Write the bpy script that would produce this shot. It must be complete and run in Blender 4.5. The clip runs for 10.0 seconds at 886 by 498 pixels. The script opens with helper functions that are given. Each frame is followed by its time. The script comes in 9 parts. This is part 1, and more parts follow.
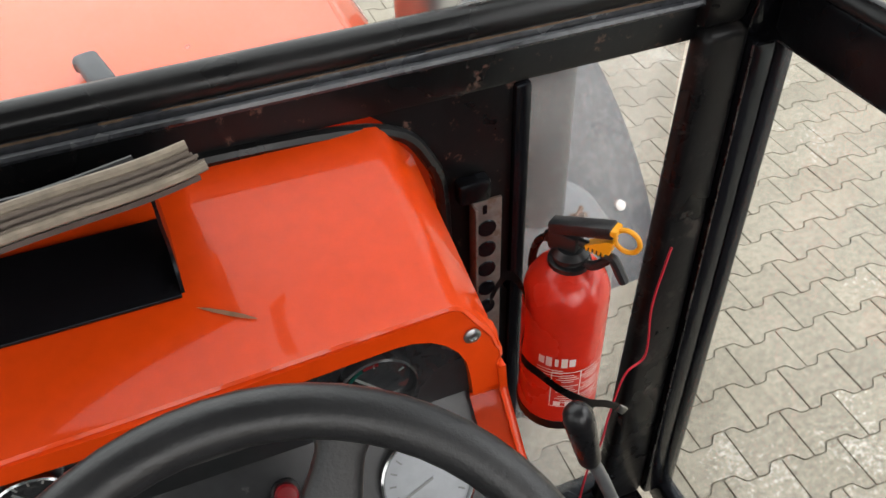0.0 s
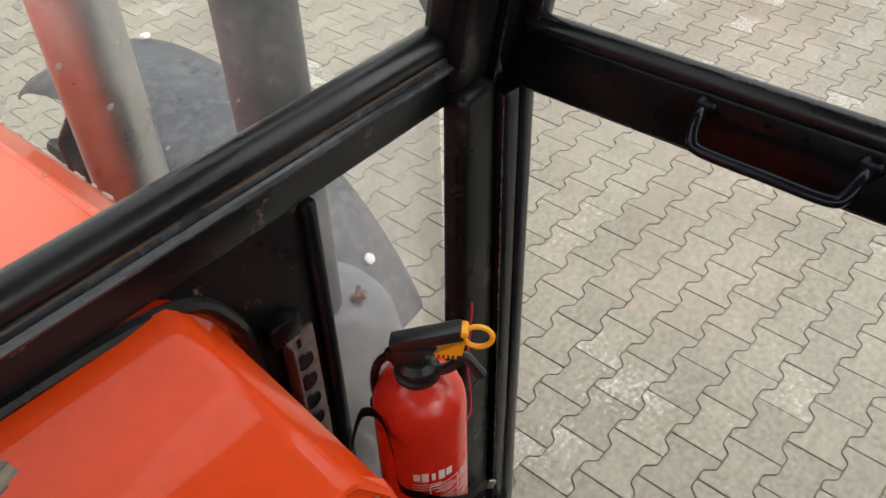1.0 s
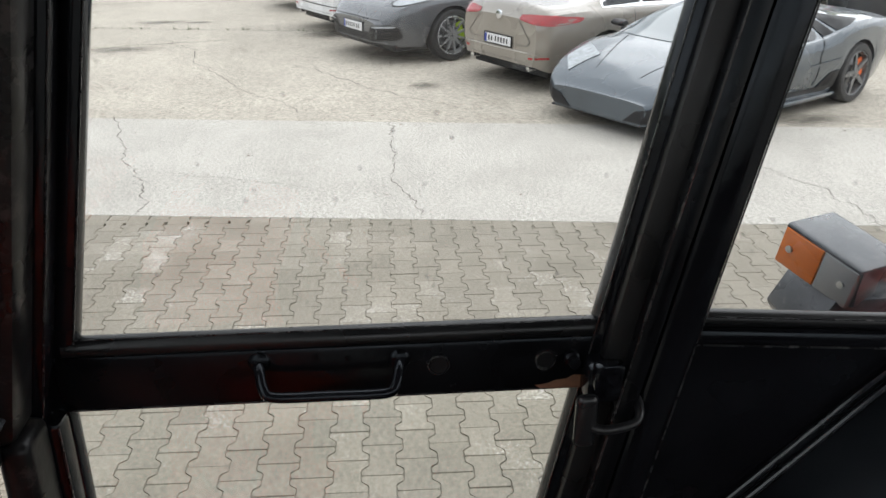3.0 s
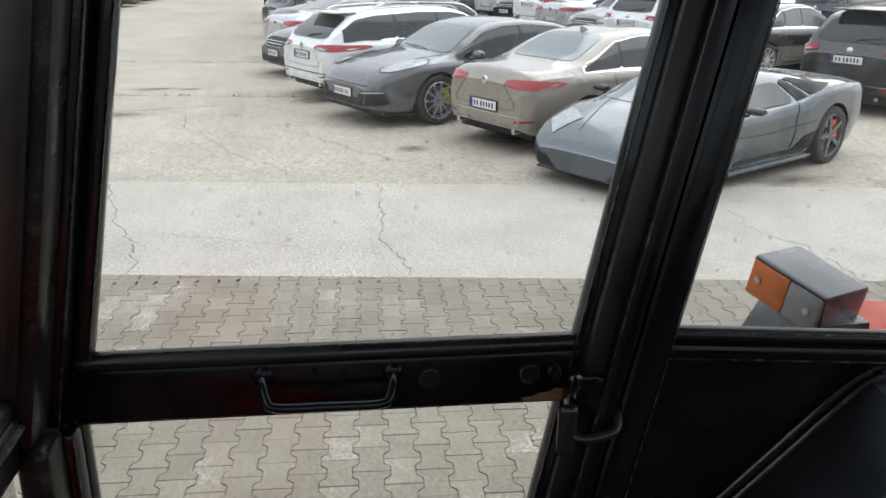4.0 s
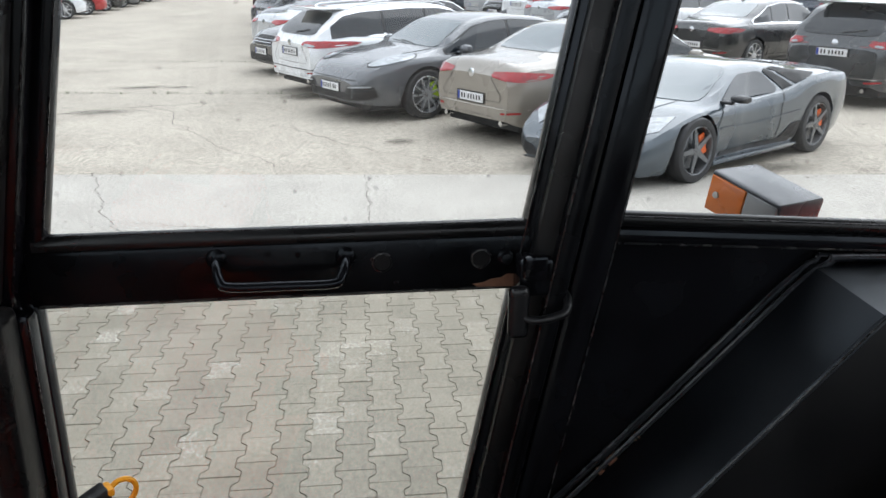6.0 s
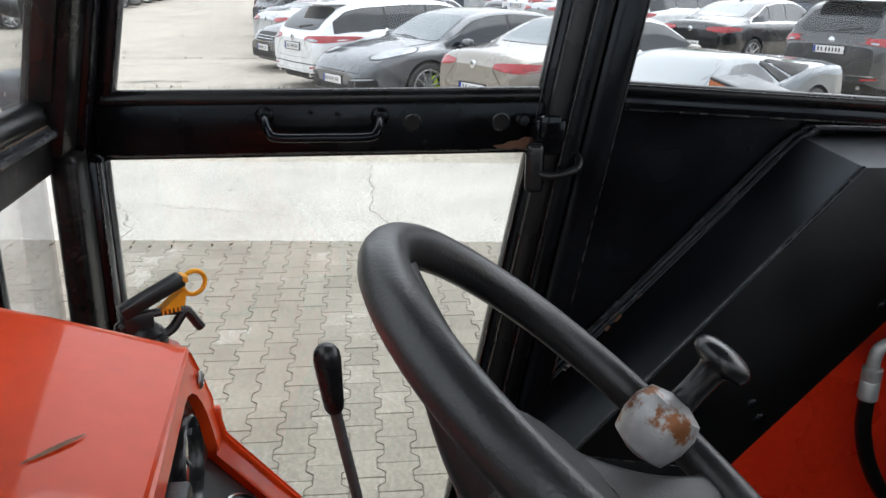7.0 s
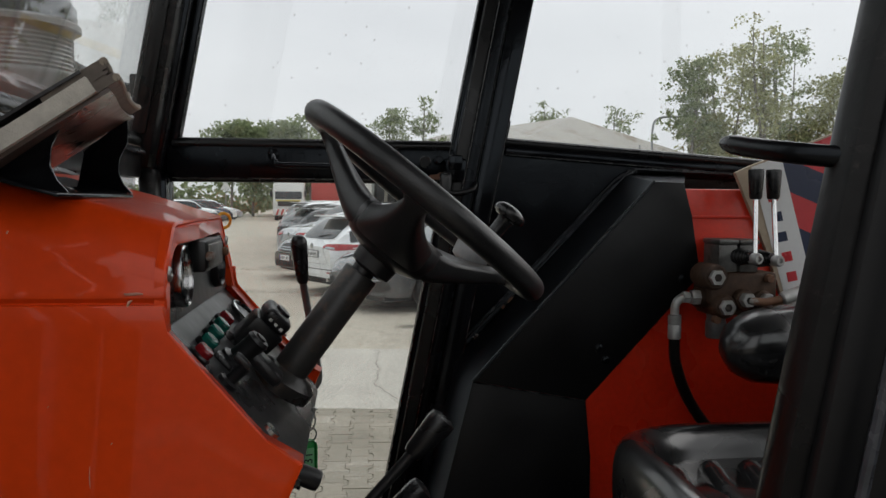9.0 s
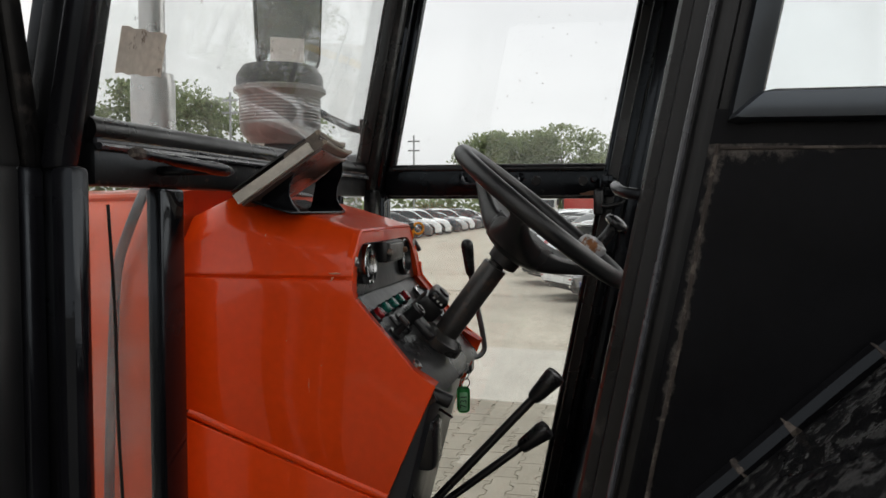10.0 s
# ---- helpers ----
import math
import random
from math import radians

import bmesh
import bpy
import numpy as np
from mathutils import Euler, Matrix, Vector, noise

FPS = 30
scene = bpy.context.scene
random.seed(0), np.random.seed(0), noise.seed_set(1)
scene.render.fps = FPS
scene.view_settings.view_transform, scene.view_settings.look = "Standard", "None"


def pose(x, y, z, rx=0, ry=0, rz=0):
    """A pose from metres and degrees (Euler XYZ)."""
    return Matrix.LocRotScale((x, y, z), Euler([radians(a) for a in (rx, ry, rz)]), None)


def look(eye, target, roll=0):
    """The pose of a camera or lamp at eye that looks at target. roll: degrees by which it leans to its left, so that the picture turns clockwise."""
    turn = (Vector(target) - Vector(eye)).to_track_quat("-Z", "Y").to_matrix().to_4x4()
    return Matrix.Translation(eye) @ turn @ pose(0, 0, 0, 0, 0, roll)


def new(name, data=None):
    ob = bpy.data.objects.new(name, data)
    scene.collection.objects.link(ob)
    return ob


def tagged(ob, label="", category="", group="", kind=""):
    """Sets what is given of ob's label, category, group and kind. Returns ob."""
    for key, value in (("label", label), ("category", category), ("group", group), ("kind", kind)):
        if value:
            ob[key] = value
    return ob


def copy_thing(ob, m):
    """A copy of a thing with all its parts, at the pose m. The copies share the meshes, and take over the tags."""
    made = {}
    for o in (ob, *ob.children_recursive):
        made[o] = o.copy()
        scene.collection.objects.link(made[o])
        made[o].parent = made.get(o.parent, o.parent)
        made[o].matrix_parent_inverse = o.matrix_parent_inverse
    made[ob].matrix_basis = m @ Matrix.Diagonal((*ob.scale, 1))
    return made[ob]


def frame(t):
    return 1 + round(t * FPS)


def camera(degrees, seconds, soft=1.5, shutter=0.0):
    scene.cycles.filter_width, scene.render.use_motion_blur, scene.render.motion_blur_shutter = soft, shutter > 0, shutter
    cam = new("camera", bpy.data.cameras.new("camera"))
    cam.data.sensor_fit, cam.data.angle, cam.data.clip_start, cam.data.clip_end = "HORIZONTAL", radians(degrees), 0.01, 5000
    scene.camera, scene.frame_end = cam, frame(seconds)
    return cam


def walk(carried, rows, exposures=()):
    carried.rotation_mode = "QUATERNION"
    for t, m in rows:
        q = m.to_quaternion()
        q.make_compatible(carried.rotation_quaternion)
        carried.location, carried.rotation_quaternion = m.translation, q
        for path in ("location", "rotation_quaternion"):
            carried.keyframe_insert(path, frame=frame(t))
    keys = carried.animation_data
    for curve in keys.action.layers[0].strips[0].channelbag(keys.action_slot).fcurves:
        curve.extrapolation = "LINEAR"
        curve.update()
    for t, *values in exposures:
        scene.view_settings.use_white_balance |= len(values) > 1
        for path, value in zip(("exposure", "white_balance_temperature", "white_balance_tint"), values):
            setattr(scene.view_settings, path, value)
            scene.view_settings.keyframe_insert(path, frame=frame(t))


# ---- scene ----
cam = camera(56.3, 10.0)
PATH = [
    (0, (0.041, 0.183, 2.226), (0.557, 1.574, 0.885), -2.2),
    (0.5, (0.035, 0.282, 2.232), (0.907, 1.501, 0.908), -2.0),
    (1, (0.008, 0.367, 2.252), (1.14, 1.346, 0.925), -1.9),
    (1.5, (-0.051, 0.425, 2.285), (1.331, 1.038, 0.974), -1.3),
    (2, (-0.084, 0.434, 2.311), (1.482, 0.663, 1.088), -0.3),
    (2.5, (-0.07, 0.448, 2.315), (1.597, 0.386, 1.211), 0.2),
    (3, (-0.123, 0.496, 2.314), (1.696, 0.31, 1.504), 0.5),
    (4.5, (-0.239, 0.509, 2.268), (1.636, 0.286, 1.609), 0.5),
    (5, (-0.261, 0.472, 2.227), (1.613, 0.245, 1.568), 0.4),
    (6.5, (-0.327, 0.464, 2.11), (1.548, 0.22, 1.458), 0.2),
    (7, (-0.454, 0.521, 2.013), (1.424, 0.277, 1.369), 0.5),
    (7.5, (-0.633, 0.529, 1.875), (1.245, 0.313, 1.221), 0.6),
    (8, (-0.761, 0.453, 1.809), (1.197, 0.221, 1.477), 0.2),
    (8.5, (-0.909, 0.45, 1.762), (1.073, 0.229, 1.618), 0.2),
    (9, (-1.121, 0.445, 1.725), (0.864, 0.233, 1.607), 0.4),
    (9.5, (-1.366, 0.339, 1.754), (0.631, 0.388, 1.648), 0.0),
    (10, (-1.561, 0.221, 1.737), (0.397, 0.616, 1.636), 0.0),
]
walk(cam, [(t, look(eye, target, roll)) for t, eye, target, roll in PATH], exposures=[(0.0, 1.4, 6550, 10), (0.5, 1.12, 6550, 10), (1.5, 1.05, 6500, 10), (2.0, 1.05, 6420, 10), (2.5, 0.98, 6350, 10), (3.0, 0.7, 6300, 10), (4.3, 0.55, 6200, 10), (5.2, 0.55, 6150, 10), (6.5, 0.86, 6050, 10), (7.4, 1.03, 6150, 10), (8.0, 1.26, 6200, 10), (8.5, 0.22, 6350, 10), (9.0, 0.0, 6450, 10), (9.6, 0.12, 6550, 10), (10.0, 0.25, 6650, 10)])

# ---- world, sun, exposure ----
world = bpy.data.worlds.new("overcast_sky")
scene.world = world
world.use_nodes = True
wn, wl = world.node_tree.nodes, world.node_tree.links
wn.clear()
w_out = wn.new("ShaderNodeOutputWorld")
w_bg = wn.new("ShaderNodeBackground")
w_sky = wn.new("ShaderNodeTexSky")
w_sky.sky_type = "NISHITA"
w_sky.sun_disc = False
w_sky.sun_elevation = radians(48)
w_sky.sun_rotation = radians(150)
w_hsv = wn.new("ShaderNodeHueSaturation")
w_hsv.inputs["Saturation"].default_value = 0.12
w_hsv.inputs["Value"].default_value = 0.08
w_co = wn.new("ShaderNodeTexCoord")
w_map = wn.new("ShaderNodeMapping")
w_map.inputs["Scale"].default_value = (1.0, 1.0, 3.2)
w_noise = wn.new("ShaderNodeTexNoise")
w_noise.inputs["Scale"].default_value = 2.2
w_noise.inputs["Detail"].default_value = 5
w_ramp = wn.new("ShaderNodeValToRGB")
w_ramp.color_ramp.elements[0].position, w_ramp.color_ramp.elements[0].color = 0.3, (0.725, 0.73, 0.735, 1)
w_ramp.color_ramp.elements[1].position, w_ramp.color_ramp.elements[1].color = 0.7, (0.845, 0.845, 0.84, 1)
w_mix = wn.new("ShaderNodeMixRGB")
w_mix.inputs["Fac"].default_value = 0.8
wl.new(w_co.outputs["Generated"], w_map.inputs["Vector"])
wl.new(w_map.outputs["Vector"], w_noise.inputs["Vector"])
wl.new(w_noise.outputs["Fac"], w_ramp.inputs["Fac"])
wl.new(w_sky.outputs["Color"], w_hsv.inputs["Color"])
wl.new(w_hsv.outputs["Color"], w_mix.inputs["Color1"])
wl.new(w_ramp.outputs["Color"], w_mix.inputs["Color2"])
w_sep = wn.new("ShaderNodeSeparateXYZ")
w_high = wn.new("ShaderNodeMapRange")
w_high.inputs["From Min"].default_value, w_high.inputs["From Max"].default_value = 0.0, 0.8
w_high.inputs["To Min"].default_value, w_high.inputs["To Max"].default_value = 0.90, 1.28
w_shade = wn.new("ShaderNodeMixRGB")
w_shade.blend_type = "MULTIPLY"
w_shade.inputs["Fac"].default_value = 1.0
wl.new(w_co.outputs["Generated"], w_sep.inputs[0])
wl.new(w_sep.outputs["Z"], w_high.inputs["Value"])
wl.new(w_mix.outputs["Color"], w_shade.inputs["Color1"])
wl.new(w_high.outputs[0], w_shade.inputs["Color2"])
wl.new(w_shade.outputs["Color"], w_bg.inputs["Color"])
w_bg.inputs["Strength"].default_value = 1.22
wl.new(w_bg.outputs["Background"], w_out.inputs["Surface"])

sun = new("sun", bpy.data.lights.new("sun", "SUN"))
sun.data.energy, sun.data.angle, sun.data.color = 1.5, radians(85), (1.0, 0.97, 0.93)
sun.matrix_world = look((6, -10, 13), (0, 0, 0))

# ---- materials ----
def material(name, color, rough=0.5, metal=0.0, vary=0.12, scale=8.0, fine=90.0, bump=0.0, bump_scale=200.0,
             coat=0.0, second=None, second_at=0.62, second_scale=5.0, rand=0.0, spec=0.5, rough_vary=0.1, coat_rough=0.06, tint=(1, 1, 1)):
    """A painted or raw surface: broad and fine tone variation, optional second tone in patches, bump, coat."""
    m = bpy.data.materials.new(name)
    m.use_nodes = True
    n, l = m.node_tree.nodes, m.node_tree.links
    b = n["Principled BSDF"]
    b.inputs["Metallic"].default_value = metal
    b.inputs["Specular IOR Level"].default_value = spec
    b.inputs["Coat Weight"].default_value = coat
    b.inputs["Coat Roughness"].default_value = coat_rough
    b.inputs["Specular Tint"].default_value = (*tint, 1)
    co = n.new("ShaderNodeTexCoord")
    broad, grain = n.new("ShaderNodeTexNoise"), n.new("ShaderNodeTexNoise")
    broad.inputs["Scale"].default_value, broad.inputs["Detail"].default_value = scale, 4
    grain.inputs["Scale"].default_value, grain.inputs["Detail"].default_value = fine, 3
    for t in (broad, grain):
        l.new(co.outputs["Object"], t.inputs["Vector"])
    add = n.new("ShaderNodeMath")
    add.operation = "ADD"
    l.new(broad.outputs["Fac"], add.inputs[0])
    l.new(grain.outputs["Fac"], add.inputs[1])
    span = n.new("ShaderNodeMapRange")
    span.inputs["From Min"].default_value, span.inputs["From Max"].default_value = 0.6, 1.4
    span.inputs["To Min"].default_value, span.inputs["To Max"].default_value = 1 - vary, 1 + vary
    l.new(add.outputs[0], span.inputs["Value"])
    value = span.outputs[0]
    if rand:
        info = n.new("ShaderNodeObjectInfo")
        geo = n.new("ShaderNodeNewGeometry")
        both = n.new("ShaderNodeMath")
        both.operation = "ADD"
        l.new(info.outputs["Random"], both.inputs[0])
        l.new(geo.outputs["Random Per Island"], both.inputs[1])
        frac = n.new("ShaderNodeMath")
        frac.operation = "FRACT"
        l.new(both.outputs[0], frac.inputs[0])
        r = n.new("ShaderNodeMapRange")
        r.inputs["To Min"].default_value, r.inputs["To Max"].default_value = 1 - rand, 1 + rand
        l.new(frac.outputs[0], r.inputs["Value"])
        mul = n.new("ShaderNodeMath")
        mul.operation = "MULTIPLY"
        l.new(value, mul.inputs[0])
        l.new(r.outputs[0], mul.inputs[1])
        value = mul.outputs[0]
    hsv = n.new("ShaderNodeHueSaturation")
    hsv.inputs["Color"].default_value = (*color, 1)
    l.new(value, hsv.inputs["Value"])
    result = hsv.outputs["Color"]
    if second:
        spots = n.new("ShaderNodeTexNoise")
        spots.inputs["Scale"].default_value, spots.inputs["Detail"].default_value = second_scale, 8
        spots.inputs["Roughness"].default_value = 0.7
        l.new(co.outputs["Object"], spots.inputs["Vector"])
        edge = n.new("ShaderNodeMapRange")
        edge.inputs["From Min"].default_value, edge.inputs["From Max"].default_value = second_at, second_at + 0.06
        l.new(spots.outputs["Fac"], edge.inputs["Value"])
        mix = n.new("ShaderNodeMixRGB")
        l.new(edge.outputs[0], mix.inputs["Fac"])
        l.new(result, mix.inputs["Color1"])
        mix.inputs["Color2"].default_value = (*second, 1)
        result = mix.outputs["Color"]
    l.new(result, b.inputs["Base Color"])
    ro = n.new("ShaderNodeMapRange")
    ro.inputs["From Min"].default_value, ro.inputs["From Max"].default_value = 0.35, 0.65
    ro.inputs["To Min"].default_value, ro.inputs["To Max"].default_value = max(0.02, rough - rough_vary), min(1, rough + rough_vary)
    l.new(broad.outputs["Fac"], ro.inputs["Value"])
    l.new(ro.outputs[0], b.inputs["Roughness"])
    if bump:
        bt = n.new("ShaderNodeTexNoise")
        bt.inputs["Scale"].default_value, bt.inputs["Detail"].default_value = bump_scale, 4
        l.new(co.outputs["Object"], bt.inputs["Vector"])
        bn = n.new("ShaderNodeBump")
        bn.inputs["Strength"].default_value, bn.inputs["Distance"].default_value = bump, 0.002
        l.new(bt.outputs["Fac"], bn.inputs["Height"])
        l.new(bn.outputs["Normal"], b.inputs["Normal"])
    return m


def glass_pane(name, tint=(0.96, 0.98, 0.98), dirt=0.05, drops=0.0, gloss_least=0.035):
    """Thin window glass: clear with a Fresnel gloss, a film of dust and, where asked, rain drops."""
    m = bpy.data.materials.new(name)
    m.use_nodes = True
    n, l = m.node_tree.nodes, m.node_tree.links
    n.clear()
    out = n.new("ShaderNodeOutputMaterial")
    clear, gloss, dust = n.new("ShaderNodeBsdfTransparent"), n.new("ShaderNodeBsdfGlossy"), n.new("ShaderNodeBsdfDiffuse")
    clear.inputs["Color"].default_value = (*tint, 1)
    gloss.inputs["Roughness"].default_value = 0.01
    dust.inputs["Color"].default_value = (0.6, 0.6, 0.58, 1)
    face = n.new("ShaderNodeLayerWeight")
    face.inputs["Blend"].default_value = 0.5
    steep = n.new("ShaderNodeMath")
    steep.operation = "POWER"
    steep.inputs[1].default_value = 4.0
    l.new(face.outputs["Facing"], steep.inputs[0])
    fr = n.new("ShaderNodeMapRange")
    fr.inputs["To Min"].default_value, fr.inputs["To Max"].default_value = gloss_least, 0.85
    l.new(steep.outputs[0], fr.inputs["Value"])
    mix1, mix2 = n.new("ShaderNodeMixShader"), n.new("ShaderNodeMixShader")
    l.new(fr.outputs[0], mix1.inputs["Fac"])
    l.new(clear.outputs[0], mix1.inputs[1])
    l.new(gloss.outputs[0], mix1.inputs[2])
    co = n.new("ShaderNodeTexCoord")
    film = n.new("ShaderNodeTexNoise")
    film.inputs["Scale"].default_value, film.inputs["Detail"].default_value = 5, 6
    l.new(co.outputs["Object"], film.inputs["Vector"])
    amount = n.new("ShaderNodeMapRange")
    amount.inputs["From Min"].default_value, amount.inputs["From Max"].default_value = 0.4, 0.75
    amount.inputs["To Min"].default_value, amount.inputs["To Max"].default_value = dirt * 0.3, dirt * 1.6
    l.new(film.outputs["Fac"], amount.inputs["Value"])
    fac = amount.outputs[0]
    if drops:
        vor = n.new("ShaderNodeTexVoronoi")
        vor.inputs["Scale"].default_value = 26
        vor.inputs["Randomness"].default_value = 1.0
        l.new(co.outputs["Object"], vor.inputs["Vector"])
        near = n.new("ShaderNodeMapRange")
        near.inputs["From Min"].default_value, near.inputs["From Max"].default_value = 0.06, 0.10
        near.inputs["To Min"].default_value, near.inputs["To Max"].default_value = drops, 0.0
        l.new(vor.outputs["Distance"], near.inputs["Value"])
        mx = n.new("ShaderNodeMath")
        mx.operation = "MAXIMUM"
        l.new(fac, mx.inputs[0])
        l.new(near.outputs[0], mx.inputs[1])
        fac = mx.outputs[0]
    l.new(fac, mix2.inputs["Fac"])
    l.new(mix1.outputs[0], mix2.inputs[1])
    l.new(dust.outputs[0], mix2.inputs[2])
    l.new(mix2.outputs[0], out.inputs["Surface"])
    return m


ORANGE = material("orange_paint", (0.70, 0.053, 0.002), 0.42, vary=0.09, scale=3, fine=60, spec=0.2, coat=0.45, coat_rough=0.03, rough_vary=0.08, bump=0.03, bump_scale=9)
# the hood's own orange, lighter and less saturated than the dashboard's
ORANGE_HOOD = material("hood_orange_paint", (0.74, 0.085, 0.016), 0.42, vary=0.08, scale=3, fine=60, spec=0.3, coat=0.6, coat_rough=0.04, rough_vary=0.08, bump=0.03, bump_scale=9)
# bluish specular tint on the blacks paints the sky's blue into their reflections
BLACK = material("black_paint", (0.0048, 0.0048, 0.0060), 0.18, spec=0.28, tint=(0.80, 0.90, 1.0), vary=0.3, scale=6, fine=50, bump=0.12, bump_scale=60, second=(0.010, 0.009, 0.009), second_at=0.66, second_scale=7, rough_vary=0.12)
BLACK_WORN = material("worn_black_paint", (0.0032, 0.0031, 0.0037), 0.27, spec=0.22, tint=(0.80, 0.90, 1.0), vary=0.3, bump=0.2, bump_scale=70, second=(0.014, 0.012, 0.011), second_at=0.64, second_scale=9)
BLACK_MATT = material("matt_black_sheet", (0.0055, 0.0058, 0.0075), 0.40, spec=0.95, tint=(0.80, 0.90, 1.0), vary=0.25, bump=0.08, bump_scale=30, second=(0.016, 0.016, 0.0155), second_at=0.68)
PANEL_BLACK = material("flat_black_panel", (0.0045, 0.0046, 0.0052), 0.42, spec=0.30, vary=0.3, bump=0.08, bump_scale=30)
PANEL_SEAMED = material("seamed_black_panel", (0.0032, 0.0033, 0.0042), 0.45, spec=0.09, vary=0.3, bump=0.08, bump_scale=30)


def frayed_seams(m):
    """Flaked paint and rust along the panel's upright and level seams."""
    n, l = m.node_tree.nodes, m.node_tree.links
    b = n["Principled BSDF"]
    base = b.inputs["Base Color"].links[0].from_socket
    co, sep = n.new("ShaderNodeTexCoord"), n.new("ShaderNodeSeparateXYZ")
    l.new(co.outputs["Object"], sep.inputs[0])

    def calc(op, *args):
        k = n.new("ShaderNodeMath")
        k.operation = op
        for i, v in enumerate(args):
            if isinstance(v, float):
                k.inputs[i].default_value = v
            else:
                l.new(v, k.inputs[i])
        return k.outputs[0]

    def noise(scale):
        t = n.new("ShaderNodeTexNoise")
        t.inputs["Scale"].default_value, t.inputs["Detail"].default_value, t.inputs["Roughness"].default_value = scale, 8, 0.72
        l.new(co.outputs["Object"], t.inputs["Vector"])
        return t.outputs["Fac"]

    y, z = sep.outputs["Y"], sep.outputs["Z"]
    along = calc("MULTIPLY_ADD", z, -0.181, 0.4459)
    off = calc("ABSOLUTE", calc("SUBTRACT", y, along))
    low = calc("MAXIMUM", calc("SUBTRACT", 1.70, z), 0.0)
    up = calc("SUBTRACT", calc("SUBTRACT", noise(38.0), calc("MULTIPLY", off, 30.0)), calc("MULTIPLY", low, 0.35))
    high = calc("MULTIPLY", calc("GREATER_THAN", z, 1.797), 1.0)
    dz = calc("ABSOLUTE", calc("SUBTRACT", z, 1.7915))
    fade = calc("MAXIMUM", calc("SUBTRACT", 0.075, y), 0.0)
    level = calc("SUBTRACT", calc("SUBTRACT", noise(34.0), calc("MULTIPLY", dz, 19.0)), calc("MULTIPLY", fade, 2.2))
    both = calc("SUBTRACT", calc("MAXIMUM", up, level), high)
    r = n.new("ShaderNodeMapRange")
    r.inputs["From Min"].default_value, r.inputs["From Max"].default_value = 0.33, 0.50
    r.inputs["To Max"].default_value = 0.85
    l.new(both, r.inputs["Value"])
    tone = n.new("ShaderNodeMixRGB")
    l.new(noise(90.0), tone.inputs["Fac"])
    tone.inputs["Color1"].default_value, tone.inputs["Color2"].default_value = (0.022, 0.018, 0.016, 1), (0.13, 0.118, 0.108, 1)
    mix = n.new("ShaderNodeMixRGB")
    l.new(r.outputs[0], mix.inputs["Fac"])
    l.new(base, mix.inputs["Color1"])
    l.new(tone.outputs["Color"], mix.inputs["Color2"])
    l.new(mix.outputs["Color"], b.inputs["Base Color"])


frayed_seams(PANEL_SEAMED)
SEAM_RUST = material("seam_rust", (0.024, 0.018, 0.015), 0.85, vary=0.5, scale=40, second=(0.075, 0.062, 0.053), second_at=0.52, second_scale=45)
PANEL_GREY = material("scuffed_instrument_panel", (0.022, 0.0225, 0.024), 0.30, vary=0.35, scale=10, bump=0.15, bump_scale=60, second=(0.085, 0.083, 0.08), second_at=0.66, second_scale=42)
# chipped edges; its pale tone also draws highlight lines and rings
EDGE_WEAR_GLINT = material("chipped_glinting_edge", (0.012, 0.012, 0.013), 0.28, vary=0.4, scale=30, second=(0.065, 0.063, 0.062), second_at=0.54, second_scale=38)
# lighter than the black around it: wear plus a painted highlight line
RAIL_LIP = material("worn_lip_highlight", (0.030, 0.032, 0.037), 0.22, vary=0.5, scale=30, second=(0.10, 0.085, 0.07), second_at=0.66, second_scale=60)
POST_SCUFFED = material("scuffed_post_paint", (0.0062, 0.006, 0.0063), 0.34, spec=0.2, vary=0.4, scale=9, bump=0.25, bump_scale=60, second=(0.026, 0.0225, 0.021), second_at=0.57, second_scale=22)
FIREWALL = material("chipped_firewall_paint", (0.004, 0.0038, 0.004), 0.34, spec=0.36, tint=(0.80, 0.90, 1.0), vary=0.3, bump=0.15, bump_scale=60, second=(0.095, 0.056, 0.044), second_at=0.59, second_scale=40)
RUBBER = material("black_rubber", (0.0060, 0.0060, 0.0064), 0.32, spec=0.36, vary=0.2, bump=0.1, bump_scale=150)
PLASTIC = material("black_plastic", (0.011, 0.011, 0.012), 0.34, vary=0.2, bump=0.15, bump_scale=300)
WHEEL_SKIN = material("grained_wheel_skin", (0.016, 0.016, 0.017), 0.36, vary=0.25, scale=14, bump=0.2, bump_scale=340, rough_vary=0.08)
VINYL = material("black_vinyl", (0.009, 0.009, 0.010), 0.26, coat=0.8, coat_rough=0.16, vary=0.2, bump=0.15, bump_scale=35)
BEZEL = material("dull_chrome_bezel", (0.50, 0.50, 0.50), 0.22, metal=1.0, vary=0.1)
ZINC = material("zinc_fitting", (0.42, 0.42, 0.41), 0.42, metal=0.55, vary=0.25, scale=30)
GLOSS_BLACK = material("glossy_black_plastic", (0.010, 0.010, 0.011), 0.22, vary=0.2)
STEEL = material("bare_steel", (0.42, 0.42, 0.41), 0.32, metal=1.0, vary=0.2)
CHROME = material("chrome", (0.75, 0.75, 0.75), 0.08, metal=1.0, vary=0.05)
RUST = material("rusty_steel", (0.16, 0.075, 0.04), 0.7, vary=0.35, scale=20, bump=0.5, bump_scale=120, second=(0.28, 0.26, 0.24), second_at=0.55, second_scale=14)
COLUMN = material("worn_column_paint", (0.026, 0.025, 0.024), 0.36, vary=0.35, second=(0.075, 0.048, 0.034), second_at=0.54, second_scale=9, bump=0.2, bump_scale=50)
GREY_STEEL = material("grey_steel", (0.20, 0.21, 0.215), 0.42, metal=0.6, vary=0.2)
